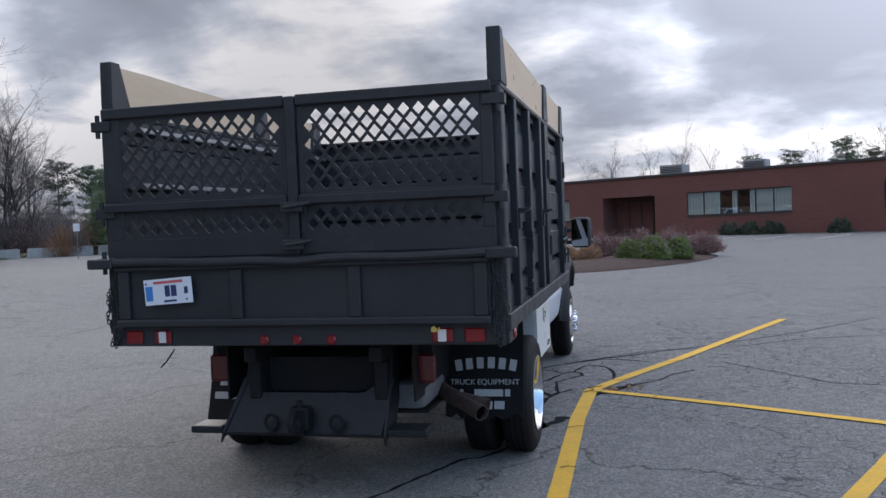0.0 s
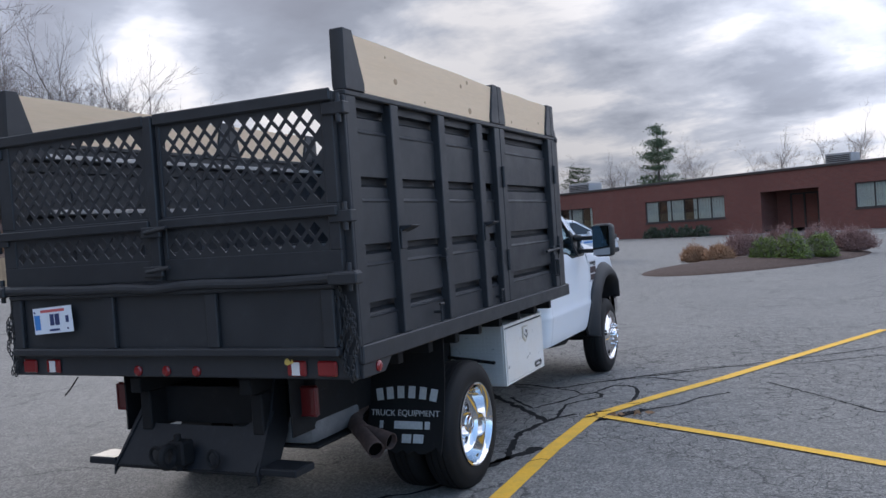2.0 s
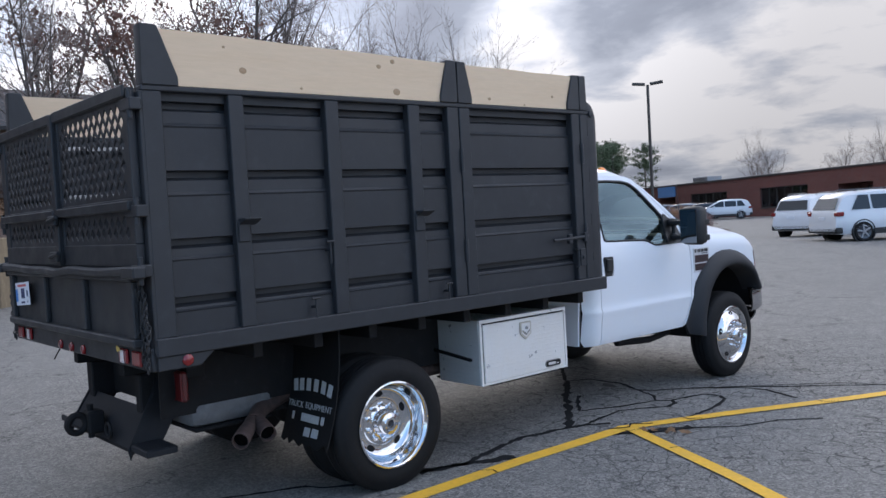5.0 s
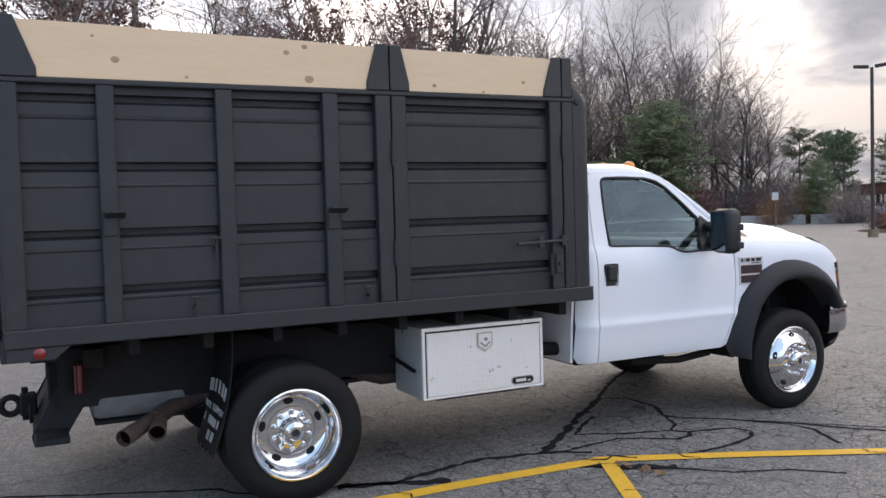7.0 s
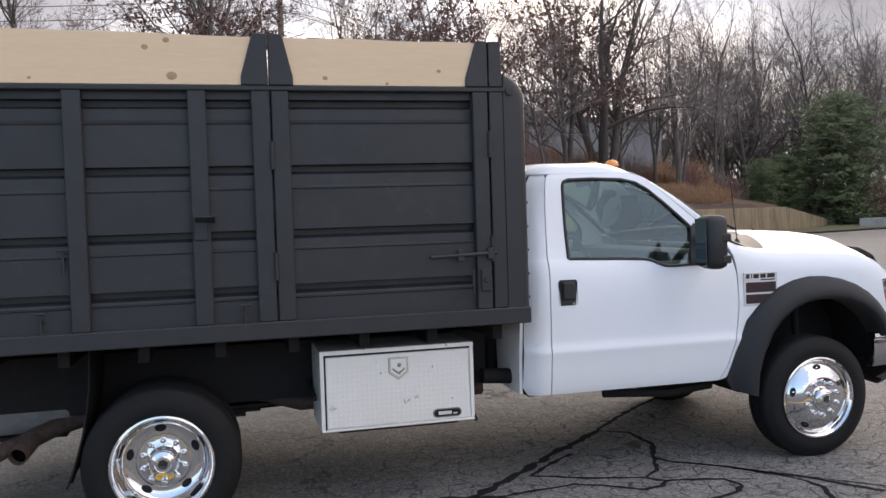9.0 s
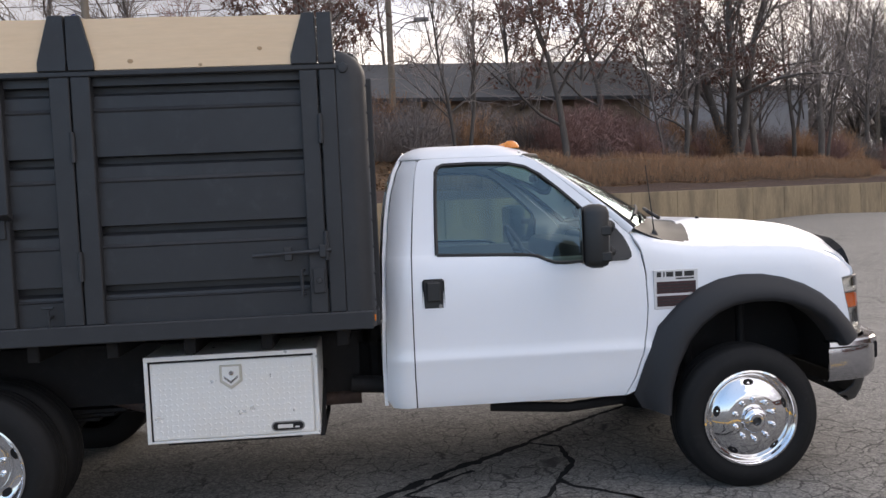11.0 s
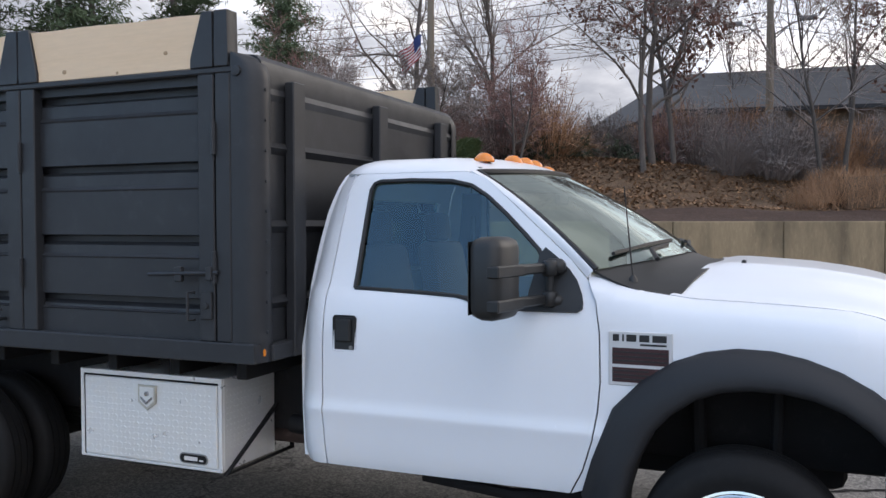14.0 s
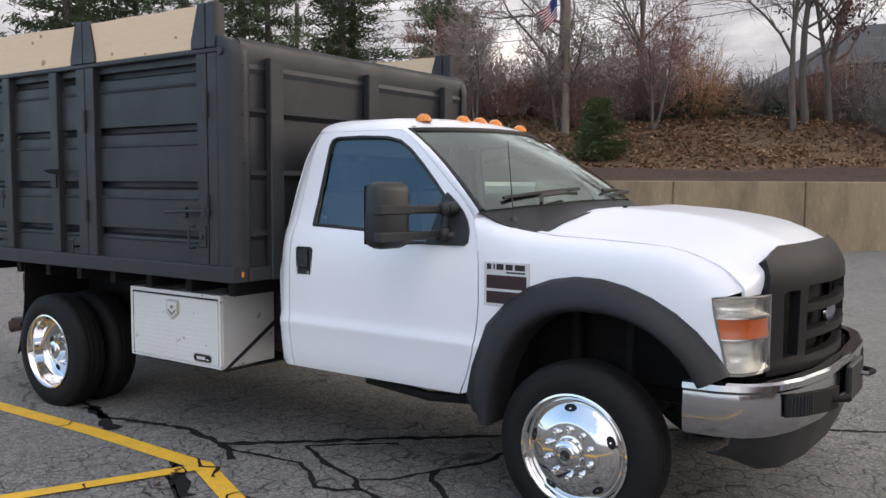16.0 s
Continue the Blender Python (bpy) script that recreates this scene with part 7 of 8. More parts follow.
def pine_tree(seed, height, rad, material, layers=16, width=0.28, bare=0.3, droop=-0.05, clump=0.5, gaps=0.2, needles=16, egg=False):
    r = random.Random(seed)
    wood, lf = Soup(), Soup()
    top = Vector((r.uniform(-0.2, 0.2), r.uniform(-0.2, 0.2), height))
    wood.tube([Vector((0, 0, -0.15)), Vector((0, 0, 0)).lerp(top, 0.4), Vector((0, 0, 0)).lerp(top, 0.75), top], [rad, rad * 0.7, rad * 0.4, 0.02], 7)
    for k in range(layers):
        t = bare + (1 - bare) * (k + r.random() * 0.6) / layers
        reach = height * width * (math.sin(math.pi * (0.20 + 0.68 * (t - bare) / (1 - bare))) ** 0.8 if egg else (1.05 - t) ** 0.75) * r.uniform(0.7, 1.15)
        arms = r.randint(4, 6)
        for a in range(arms):
            if r.random() < gaps:
                continue
            ang = 2 * math.pi * (a + r.random() * 0.7) / arms
            d = Vector((math.cos(ang), math.sin(ang), droop + 0.25 * t))
            p0 = Vector((0, 0, 0)).lerp(top, t)
            L = reach * r.uniform(0.6, 1.1)
            p1, p2 = p0 + d * L * 0.5, p0 + d * L + Vector((0, 0, 0.08 * L))
            wood.tube([p0, p1, p2], [rad * 0.22 * (1.1 - t), rad * 0.14 * (1.1 - t), 0.008], 3)
            m = max(2, int(L / 0.42))
            for j in range(m):
                c = p1.lerp(p2, j / max(1, m - 1)) if m > 2 else p2
                c = p0.lerp(p2, 0.25 + 0.75 * (j + 0.5) / m) + rand_dir(r) * 0.12
                s = clump * r.uniform(0.6, 1.1)
                for _ in range(needles):
                    q = c + Vector((r.gauss(0, 0.42), r.gauss(0, 0.42), r.gauss(0, 0.20))) * s
                    u = rand_dir(r); u.z = abs(u.z) * 0.6 + 0.1; u.normalize()
                    lf.leaf(q, u * r.uniform(0.10, 0.19) * (0.5 + clump), u.orthogonal().normalized() * r.uniform(0.03, 0.055) * (0.7 + clump))
    return [("trunk", wood.mesh("trunk", BARK)), ("crown", lf.mesh("crown", material))]


def plant(name, meshes, m, label, category, group):
    ob = thing(name, m, label, category, group)
    for nm, me in meshes:
        c = new(nm, me)
        c.parent = ob
    return ob


def bush(name, at, size, label, group="", twigs=500, leaves=0, twig_mat=None, leaf_mat=None, seed=0, leaf_size=0.05, kind="stuff"):
    """A shrub: thin stems that fan out from the base into a rounded uneven mass, with leaves if it has any."""
    r = random.Random(seed)
    rx, ry, h = size
    tw, lf = Soup(), Soup()
    for i in range(twigs):
        a, b = r.uniform(0, 2 * math.pi), math.acos(r.uniform(0.02, 1))
        k = r.uniform(0.62, 1.0) * (1 + 0.12 * math.sin(3 * a + seed))
        tip = Vector((rx * math.sin(b) * math.cos(a) * k, ry * math.sin(b) * math.sin(a) * k, max(0.06, h * math.cos(b) * k)))
        root = Vector((tip.x * 0.35 + r.uniform(-0.1, 0.1), tip.y * 0.35 + r.uniform(-0.1, 0.1), 0.0))
        mid = root.lerp(tip, 0.5) + Vector((r.uniform(-0.08, 0.08), r.uniform(-0.08, 0.08), 0.12 * h))
        tw.blade([root, mid, tip], [0.011, 0.009, 0.005], (tip - root).cross(rand_dir(r)).normalized())
        for _ in range(5):
            q = mid.lerp(tip, r.uniform(-0.3, 1.0))
            w = rand_dir(r)
            tw.blade([q, q + (w * 0.24 + Vector((0, 0, 0.08))) * (0.5 + 0.3 * h)], [0.007, 0.004], w.orthogonal().normalized())
        if leaves:
            for _ in range(leaves):
                q = mid.lerp(tip, r.uniform(0.35, 1.05)) + rand_dir(r) * 0.06
                u = rand_dir(r)
                lf.leaf(q, u * leaf_size * r.uniform(0.7, 1.3), u.orthogonal().normalized() * leaf_size * r.uniform(0.6, 1.0))
    out = [("twig_mass", tw.mesh("twig_mass", twig_mat or TWIG))]
    if leaves:
        out.append(("foliage", lf.mesh("foliage", leaf_mat or JUNIPER)))
    return plant(name, out, pose(*at), label, "shrub", group) if name else out


# woodland behind the wall
kinds = [bare_tree(11, 11.5, 0.16, 4, dens=0.72, spread=0.9), bare_tree(12, 13.0, 0.19, 4, dens=0.70, spread=0.8), bare_tree(13, 11.5, 0.12, 4, dens=0.66, spread=0.6), bare_tree(15, 13.0, 0.15, 3, dens=1.3, spread=0.6), bare_tree(21, 13.0, 0.24, 4, dens=0.66, fork=True, spread=0.85), bare_tree(27, 11.0, 0.09, 3, dens=1.2, spread=0.55)]
oaks = [bare_tree(31, 11.0, 0.16, 4, True, dens=0.60, spread=1.0), bare_tree(34, 10.0, 0.14, 4, True, spread=1.05, dens=0.64)]
smalls = [bare_tree(41, 4.6, 0.06, 4, spread=0.95, dens=0.66, fork=True, twig=REDTWIG), bare_tree(44, 4.0, 0.06, 4, spread=0.9, dens=0.85, fork=True)]
LAB = {"b": "tall leafless deciduous tree with grey bark", "o": "oak tree with a few dry brown leaves still clinging", "s": "small leafless ornamental tree with reddish twigs"}


def bank_ground(x, y):
    d = Vector((x, y, 0)) - WALL0
    u, s = d.dot(WBACK), d.dot(WDIR)
    return bank_at(u, s).z if u > 0.2 else ground_z(x, y)


rw = random.Random(5)
placed = [(-28.1, -0.5, "o", 0, 1.0), (-25.8, 9.5, "o", 0, 1.02), (-36.5, 18.3, "b", 2, 1.1), (-38.1, 21.3, "b", 4, 1.35), (-40.5, 23.6, "b", 0, 1.2), (-44.5, 27.8, "b", 2, 1.25), (-45.8, 30.2, "b", 1, 1.15), (-47.3, 31.4, "b", 5, 1.3),
          (-52.0, 37.0, "b", 3, 1.1), (-57.0, 43.0, "b", 1, 1.1), (-22.8, 0.1, "o", 1, 0.95), (-23.3, 0.7, "b", 5, 1.0), (-34.6, 17.2, "o", 1, 1.05), (-31.5, 15.2, "b", 5, 0.9), (-21.75, 0.0, "b", 2, 0.85), (-22.2, 5.0, "b", 5, 0.8), (-24.5, 5.6, "b", 2, 0.75),
          (-19.0, -3.2, "s", 0, 0.95), (-23.5, -4.4, "s", 0, 0.85), (-17.0, -5.2, "s", 1, 1.0), (-22.5, -6.2, "s", 1, 0.95), (-16.2, -7.4, "s", 1, 0.9), (-22.0, -8.0, "b", 0, 0.8), (-18.5, -9.5, "s", 0, 0.95), (-25.0, -6.0, "b", 3, 0.8)]
s = 22.0
while s < 97:
    u = rw.uniform(3.6, 8) if rw.random() < 0.35 and s < 50 else rw.uniform(8, 24) if s < 54 else rw.uniform(6, 24) if s < 74 else rw.uniform(8, 24)
    p = WALL0 + WDIR * s + WBACK * u
    placed.append((p.x, p.y, "o" if rw.random() < 0.06 else "b", rw.randrange(6), rw.uniform(0.8, 1.12)))
    s += rw.uniform(1.9, 3.6) if s < 50 else rw.uniform(0.7, 1.5)
for x, y, k, i, sc in placed:
    lib = kinds if k == "b" else oaks if k == "o" else smalls
    plant("bare_tree" if k != "o" else "oak_tree", lib[i % len(lib)], pose(x, y, bank_ground(x, y), 0, 0, rw.uniform(0, 360)) @ Matrix.Diagonal((sc, sc, sc, 1)), LAB[k], "tree", "trees on the bank" if k != "s" else "small trees on the bank")
for x, y, turn, i, sc in ((-33.0, 13.0, 50, 0, 1.1), (-38.0, 21.0, 200, 1, 1.1)):
    plant("oak_tree", oaks[i], pose(x, y, bank_ground(x, y), 0, 0, turn) @ Matrix.Diagonal((sc, sc, sc, 1)), LAB["o"], "tree", "trees on the bank")
# far woodland: closes the view beyond the building and the drive
for i in range(34):
    a = radians(42.5 + 0.46 * i + rw.uniform(-0.4, 0.4))
    d = rw.uniform(82, 104)
    x, y = 4 - math.sin(a) * d, math.cos(a) * d
    sc = rw.uniform(0.9, 1.2) * (1.0 if i < 8 else 1.4)
    plant("bare_tree", kinds[(3, 5, 3, 0)[i % 4]], pose(x, y, ground_z(x, y), 0, 0, rw.uniform(0, 360)) @ Matrix.Diagonal((sc, sc, sc, 1)), LAB["b"], "tree", "trees beyond the drive")
for i in range(30):
    x = -75 + 4.6 * i + rw.uniform(-2, 2)
    y = 118 - 0.42 * (x + 20) + rw.uniform(-8, 10)
    sc = rw.uniform(0.72, 0.92)
    plant("bare_tree", kinds[(3, 0)[i % 2]], pose(x, y, 0, 0, 0, rw.uniform(0, 360)) @ Matrix.Diagonal((sc, sc, sc, 1)), LAB["b"], "tree", "trees behind the building")
plant("bare_tree", kinds[0], pose(-57.8, 62.7, 0.2, 0, 0, 40) @ Matrix.Diagonal((1.45, 1.45, 1.25, 1)), "broad-crowned leafless tree beyond the drive", "tree", "trees beyond the drive")
# evergreens
pines = [pine_tree(51, 13.0, 0.22, PINELEAF, 22, 0.27, 0.14, clump=0.75, gaps=0.12, needles=26), pine_tree(52, 14.0, 0.24, PINELEAF, 22, 0.25, 0.12, clump=0.75, gaps=0.12, needles=26)]
openpine = pine_tree(53, 11.2, 0.2, PINELEAF, 9, 0.34, 0.40, clump=0.9, gaps=0.18, needles=44)
plumepine = pine_tree(57, 10.5, 0.2, PINELEAF, 11, 0.25, 0.30, droop=0.15, clump=0.8, gaps=0.30, needles=34, egg=True)
cedar = pine_tree(64, 7.4, 0.16, CEDAR, 26, 0.30, 0.02, droop=0.05, clump=0.66, gaps=0.03, needles=30, egg=True)
fir = pine_tree(63, 2.7, 0.05, mat("young_fir_needles", (0.13, 0.18, 0.075), 0.8, grain=0.5, scale=3), 18, 0.40, 0.05, droop=0.05, clump=0.30, gaps=0.03, needles=46)
for x, y, sc in ((-17, -29, 1.0), (-21.5, -27, 1.05), (-24, -24, 0.95), (-27, -22, 1.0), (-30, -18.5, 0.85), (-20, -33, 1.1), (-27, -29, 1.1), (-31, -25, 1.0), (-33, -20, 0.9), (-13, -33, 1.0), (-24, -34, 1.1)):
    plant("pine_tree", pines[int(abs(x)) % 2], pose(x, y, bank_ground(x, y), 0, 0, x * 40) @ Matrix.Diagonal((sc, sc, sc, 1)), "tall green pine tree", "tree", "pines beside the bank")
plant("pine_tree", openpine, pose(-12.9, 84, 0.0), "tall open-crowned pine standing behind the brick building", "tree", "")
for x, y, sc in ((-42.0, 58.5, 0.66), (-44.5, 60.5, 0.70), (-58.8, 86.9, 0.85), (-53, 70, 0.8), (-48, 66, 0.75), (-60, 74, 0.9), (-27, 104, 0.8), (22, 90, 0.8), (30, 88, 0.7), (34, 92, 0.75), (26, 94, 0.7), (14, 98, 0.72), (18, 96, 0.74), (38, 88, 0.72), (42, 90, 0.76), (28, 92, 0.66), (33, 86, 0.62)):
    plant("pine_tree", plumepine, pose(x, y, 0, 0, 0, x * 31) @ Matrix.Diagonal((sc, sc, sc, 1)), "pine tree with layered open branches", "tree", "far pines")
plant("cedar_tree", cedar, pose(-39.6, 52.6, ground_z(-39.6, 52.6) - 0.1, 0, 0, 77) @ Matrix.Diagonal((0.62, 0.62, 0.68, 1)), "round bushy dark green cedar by the drive", "tree", "cedars at the wall's end")
plant("young_fir", fir, pose(-15.4, -3.2, bank_ground(-15.4, -3.2)) @ Matrix.Diagonal((0.85, 0.85, 0.58, 1)), "small young green fir on the leafy bank", "tree", "")
for s, u, sc in ((69.0, -0.6, 1.5), (66.5, 3.2, 0.75), (62.5, 4.0, 0.6), (74.5, 5.0, 0.8)):
    x, y = (WALL0 + WDIR * s + WBACK * u).xy
    plant("cedar_tree", cedar, pose(x, y, bank_ground(x, y) - 0.1, 0, 0, x * 31) @ Matrix.Diagonal((sc * 1.35, sc * 1.35, sc, 1)), "broad bushy green cedar at the end of the wall", "tree", "cedars at the wall's end")

# clipped brown hedge above the wall
r = random.Random(9)
tw = Soup()
H0, H1 = 11.2, 47.4
for i in range(38000):
    s = H0 + (H1 - H0) * r.random()
    endk = min(1.0, (s - H0) / 1.0 + 0.25, (H1 - s) / 1.0 + 0.25)
    u = 2.3 + r.gauss(0, 0.42)
    base = bank_at(2.0, s)
    hh = (1.22 + 0.07 * math.sin(s * 1.3) + 0.05 * math.sin(s * 3.1)) * endk * (1 - 0.28 * min(1, abs(u - 2.3) / 0.8) ** 2)
    z0 = r.uniform(0.0, 0.75) * hh
    p = WALL0 + WDIR * s + WBACK * u
    a = Vector((p.x, p.y, base.z + z0))
    b = a + WDIR * r.uniform(-0.24, 0.24) + WBACK * r.uniform(-0.2, 0.2) + Vector((0, 0, min(r.uniform(0.2, 0.5), hh - z0 + r.uniform(-0.02, 0.06))))
    tw.blade([a, a.lerp(b, 0.5) + rand_dir(r) * 0.03, b], [0.006, 0.005, 0.003], rand_dir(r))
hedge = thing("hedge", WM, "clipped brown winter hedge along the top of the retaining wall", "hedge")
c = new("twig_mass", tw.mesh("twig_mass", HEDGETWIG)); c.parent = hedge; c.matrix_parent_inverse = WM.inverted()
# solid core inside the hedge, darker than the twigs around it
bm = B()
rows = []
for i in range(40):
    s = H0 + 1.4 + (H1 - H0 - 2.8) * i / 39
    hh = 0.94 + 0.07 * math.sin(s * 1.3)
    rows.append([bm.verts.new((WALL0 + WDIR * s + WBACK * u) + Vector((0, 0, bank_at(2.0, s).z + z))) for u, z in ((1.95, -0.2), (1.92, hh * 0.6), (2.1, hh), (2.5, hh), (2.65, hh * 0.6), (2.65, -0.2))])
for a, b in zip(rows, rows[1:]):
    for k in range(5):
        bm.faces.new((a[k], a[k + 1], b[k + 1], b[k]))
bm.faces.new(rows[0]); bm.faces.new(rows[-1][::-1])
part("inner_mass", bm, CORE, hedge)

# undergrowth between the trees, on and above the bank
thickets = [bush("", None, (1.5, 1.5, 2.3), "", "", 280, 0, (TWIG, HEDGETWIG, REDTWIG)[i % 3], None, 100 + i) for i in range(6)]
greens = [bush("", None, (1.3, 1.3, 1.1), "", "", 200, 14, TWIG, DARKSHRUB, 200 + i, 0.07) for i in range(2)]
SHRUB = ("tangled leafless grey-brown shrub", "tangled leafless tan shrub", "tangled leafless reddish shrub")
spots = []
for i in range(92):
    s = rw.uniform(12, 66)
    p = bank_at(rw.uniform(5.5, 9.5) if i % 2 else rw.uniform(8, 16), s)
    spots.append((p.x, p.y, i % 6, rw.uniform(0.55, 1.15)))
for i in range(16):          # dense row in front of the house
    p = bank_at(rw.uniform(4.6, 7.5), 11.5 + 1.35 * i)
    spots.append((p.x, p.y, (0, 3, 0, 1)[i % 4], rw.uniform(0.75, 1.15)))
for i in range(8):          # reddish thicket beside the flag pole
    spots.append((-18.5 + rw.uniform(-2.4, 1.6), -5.0 - 0.65 * i + rw.uniform(-0.5, 0.5), (2, 5, 0)[i % 3], rw.uniform(0.7, 1.15)))
for i in range(9):           # brush at the edge of the drive
    a, d = radians(34 + 0.6 * i), rw.uniform(70, 76)
    spots.append((2.5 - math.sin(a) * d, -4.5 + math.cos(a) * d, (0, 3, 1)[i % 3], rw.uniform(1.1, 1.8)))
for i in range(34):          # brush below the far woodland
    a, d = radians(41.5 + 0.45 * i), rw.uniform(84, 96)
    spots.append((5.9 - math.sin(a) * d, -1.0 + math.cos(a) * d, (0, 3, 2)[i % 3], rw.uniform(1.5, 2.6)))
for i in range(12):          # reddish brush behind the hedge
    p = bank_at(rw.uniform(4.5, 7.0), 20.0 + 0.75 * i)
    spots.append((p.x, p.y, (2, 5)[i % 2], rw.uniform(1.0, 1.45)))
for i in range(5):           # more brush left of the small tree
    spots.append((-20.5 + rw.uniform(-1.0, 1.0), -4.6 - 0.7 * i, (2, 0)[i % 2], rw.uniform(0.8, 1.1)))
for i in range(44):          # brush along the crest of the bank, before the house
    p = bank_at(rw.uniform(8.3, 10.5), 4.5 + 0.75 * i + rw.uniform(-0.3, 0.3))
    spots.append((p.x, p.y, (0, 3, 0, 4, 2)[i % 5] if i < 26 else (0, 2, 5)[i % 3], rw.uniform(0.75, 1.2)))
for i, (s, u, sz) in enumerate(((6.2, 8.6, 0.8), (7.4, 8.9, 0.95), (8.6, 9.2, 1.05), (9.6, 9.0, 0.9), (10.6, 9.6, 0.8), (5.2, 8.2, 0.55))):
    p = bank_at(u, s)
    plant("evergreen_shrub", greens[i % 2], pose(p.x, p.y, p.z - 0.1, 0, 0, 67 * i) @ Matrix.Diagonal((sz, sz, sz, 1)), "dark green low evergreen shrub", "shrub", "undergrowth")
for x, y, i, sc in spots:
    plant("wild_shrub", thickets[i], pose(x, y, bank_ground(x, y) - 0.05, 0, 0, rw.uniform(0, 360)) @ Matrix.Diagonal((sc, sc, sc, 1)), SHRUB[i % 3], "shrub", "undergrowth")

# fallen leaves on the bank
r = random.Random(14)
lf = Soup()
for i in range(42000):
    s, u = r.uniform(-5, 30), 1.55 + 7.0 * r.random() ** 0.85
    p = bank_at(u, s)
    a = rand_dir(r); a.z *= 0.35; a.normalize()
    k = r.uniform(0.04, 0.08)
    lf.leaf(p + Vector((0, 0, r.uniform(0.01, 0.06))), a * k, a.cross(Vector((0, 0, 1))).normalized() * k)
ob = new("leaf_litter", lf.mesh("leaf_litter", LEAFDRY))
tagged(ob, "dry brown fallen leaves scattered over the bank", "leaves", kind="stuff")

# planted islands in the car park
def island(pts, label):
    bm = B()
    n = len(pts)
    c = Vector((sum(p[0] for p in pts) / n, sum(p[1] for p in pts) / n))
    ring = []
    for k, (rad, z) in enumerate(((1.0, 0.0), (0.99, 0.02), (0.93, 0.06), (0.6, 0.16), (0.25, 0.2))):
        ring.append([bm.verts.new((c.x + (p[0] - c.x) * rad, c.y + (p[1] - c.y) * rad, ground_z(*p) + z)) for p in pts])
    for a, b in zip(ring, ring[1:]):
        for k in range(n):
            bm.faces.new((a[k], a[(k + 1) % n], b[(k + 1) % n], b[k]))
    bm.faces.new(ring[-1])
    return solo("planting_island", bm, SOIL, label, "planting bed", "planting islands", kind="structure")


def rounded(cx, cy, rx, ry, rot, n=28):
    return [(cx + rx * math.cos(a) * math.cos(rot) - ry * math.sin(a) * math.sin(rot), cy + rx * math.cos(a) * math.sin(rot) + ry * math.sin(a) * math.cos(rot)) for a in (2 * math.pi * i / n for i in range(n))]


island(rounded(1.3, 23.0, 5.2, 2.2, radians(62)), "dark mulch planting island with a low edge")
island(rounded(-22.6, 39.2, 4.0, 1.9, radians(-25)), "dark mulch planting island with a low edge")
for x, y, rx, h, kind in ((1.45, 22.5, 0.50, 0.72, "g"), (2.2, 22.3, 0.55, 0.80, "g"), (2.95, 22.9, 0.50, 0.75, "g"), (-0.75, 23.0, 0.50, 0.55, "r"), (0.05, 22.7, 0.50, 0.55, "r"), (0.5, 25.3, 0.85, 0.9, "b"), (1.7, 25.8, 0.9, 1.0, "b"), (2.9, 26.0, 0.9, 1.0, "b"), (3.9, 25.6, 0.75, 0.85, "b"), (-24.1, 39.9, 1.4, 1.45, "b"), (-22.7, 39.3, 1.4, 1.5, "r"), (-21.3, 38.6, 1.3, 1.4, "b")):
    z = ground_z(x, y) + 0.10
    if kind == "g":
        bush("green_shrub", (x, y, z), (rx, rx, h), "yellow-green evergreen shrub on the mulch island", "island shrubs", 420, 26, TWIG, JUNIPER, int(x * 50) + 900, 0.045)
    else:
        bush("brown_shrub", (x, y, z), (rx, rx, h), "leafless brown rounded shrub on the mulch island", "island shrubs", 620, 0, HEDGETWIG if kind == "r" else REDTWIG, None, int(x * 50) + 900)
for s0, s1 in ((10.4, 14.2), (6.5, 8.0), (26, 31), (37, 42), (44, 46)):
    k = max(1, round((s1 - s0) / 1.3))
    for i in range(k):
        p = BM @ Vector((s0 + (i + 0.5) * (s1 - s0) / k, 1.0, 0))
        bush("clipped_shrub", (p.x, p.y, ground_z(p.x, p.y)), (0.75, 0.6, 0.85), "dark clipped shrub below the office windows", "shrubs by the building", 120, 12, TWIG, DARKSHRUB, int(s0 * 10) + i, 0.09)

# a few dry leaves caught at the junction of the yellow lines
r = random.Random(3)
for i in range(5):
    lf = Soup()
    for _ in range(2):
        a = rand_dir(r); a.z *= 0.4; a.normalize()
        lf.leaf(Vector((r.uniform(-0.02, 0.02), r.uniform(-0.02, 0.02), r.uniform(0.012, 0.03))), a * 0.035, a.orthogonal().normalized() * 0.03)
    x, y = 1.60 + 0.07 * i + r.uniform(-0.02, 0.02), 2.0 + 0.03 * i
    ob = new("dry_leaf", lf.mesh("dry_leaf", LEAFDRY))
    ob.location = (x, y, ground_z(x, y))
    tagged(ob, "curled dry brown leaf lying on the asphalt", "leaf", "fallen leaves")

# ---- house on the bank, poles, wires, lamp post, flag ----
SHINGLE = mat("grey_shingles", (0.080, 0.080, 0.084), 0.9, grain=0.3, scale=3, big=0.3, bigscale=0.5, stretch=(1, 1, 3))
SIDING = mat("tan_siding", (0.24, 0.18, 0.13), 0.9, grain=0.2, scale=3, big=0.3, bigscale=0.6)
WOODPOLE = mat("weathered_pole", (0.21, 0.17, 0.13), 0.9, grain=0.4, scale=6, stretch=(1, 1, 0.15))
METALGREY = mat("grey_painted_metal", (0.16, 0.16, 0.165), 0.6)
house = thing("house", (-43, 8, 4.0), "low house with grey shingle roof and tan walls behind bare trees", "house")
def hp_(x, y, z):
    """The house stands 1.3 times farther off than its first layout."""
    return (4.96 + (x - 4.96) * 1.3, 3.7 + (y - 3.7) * 1.3, 1.68 + (z - 1.68) * 1.3)


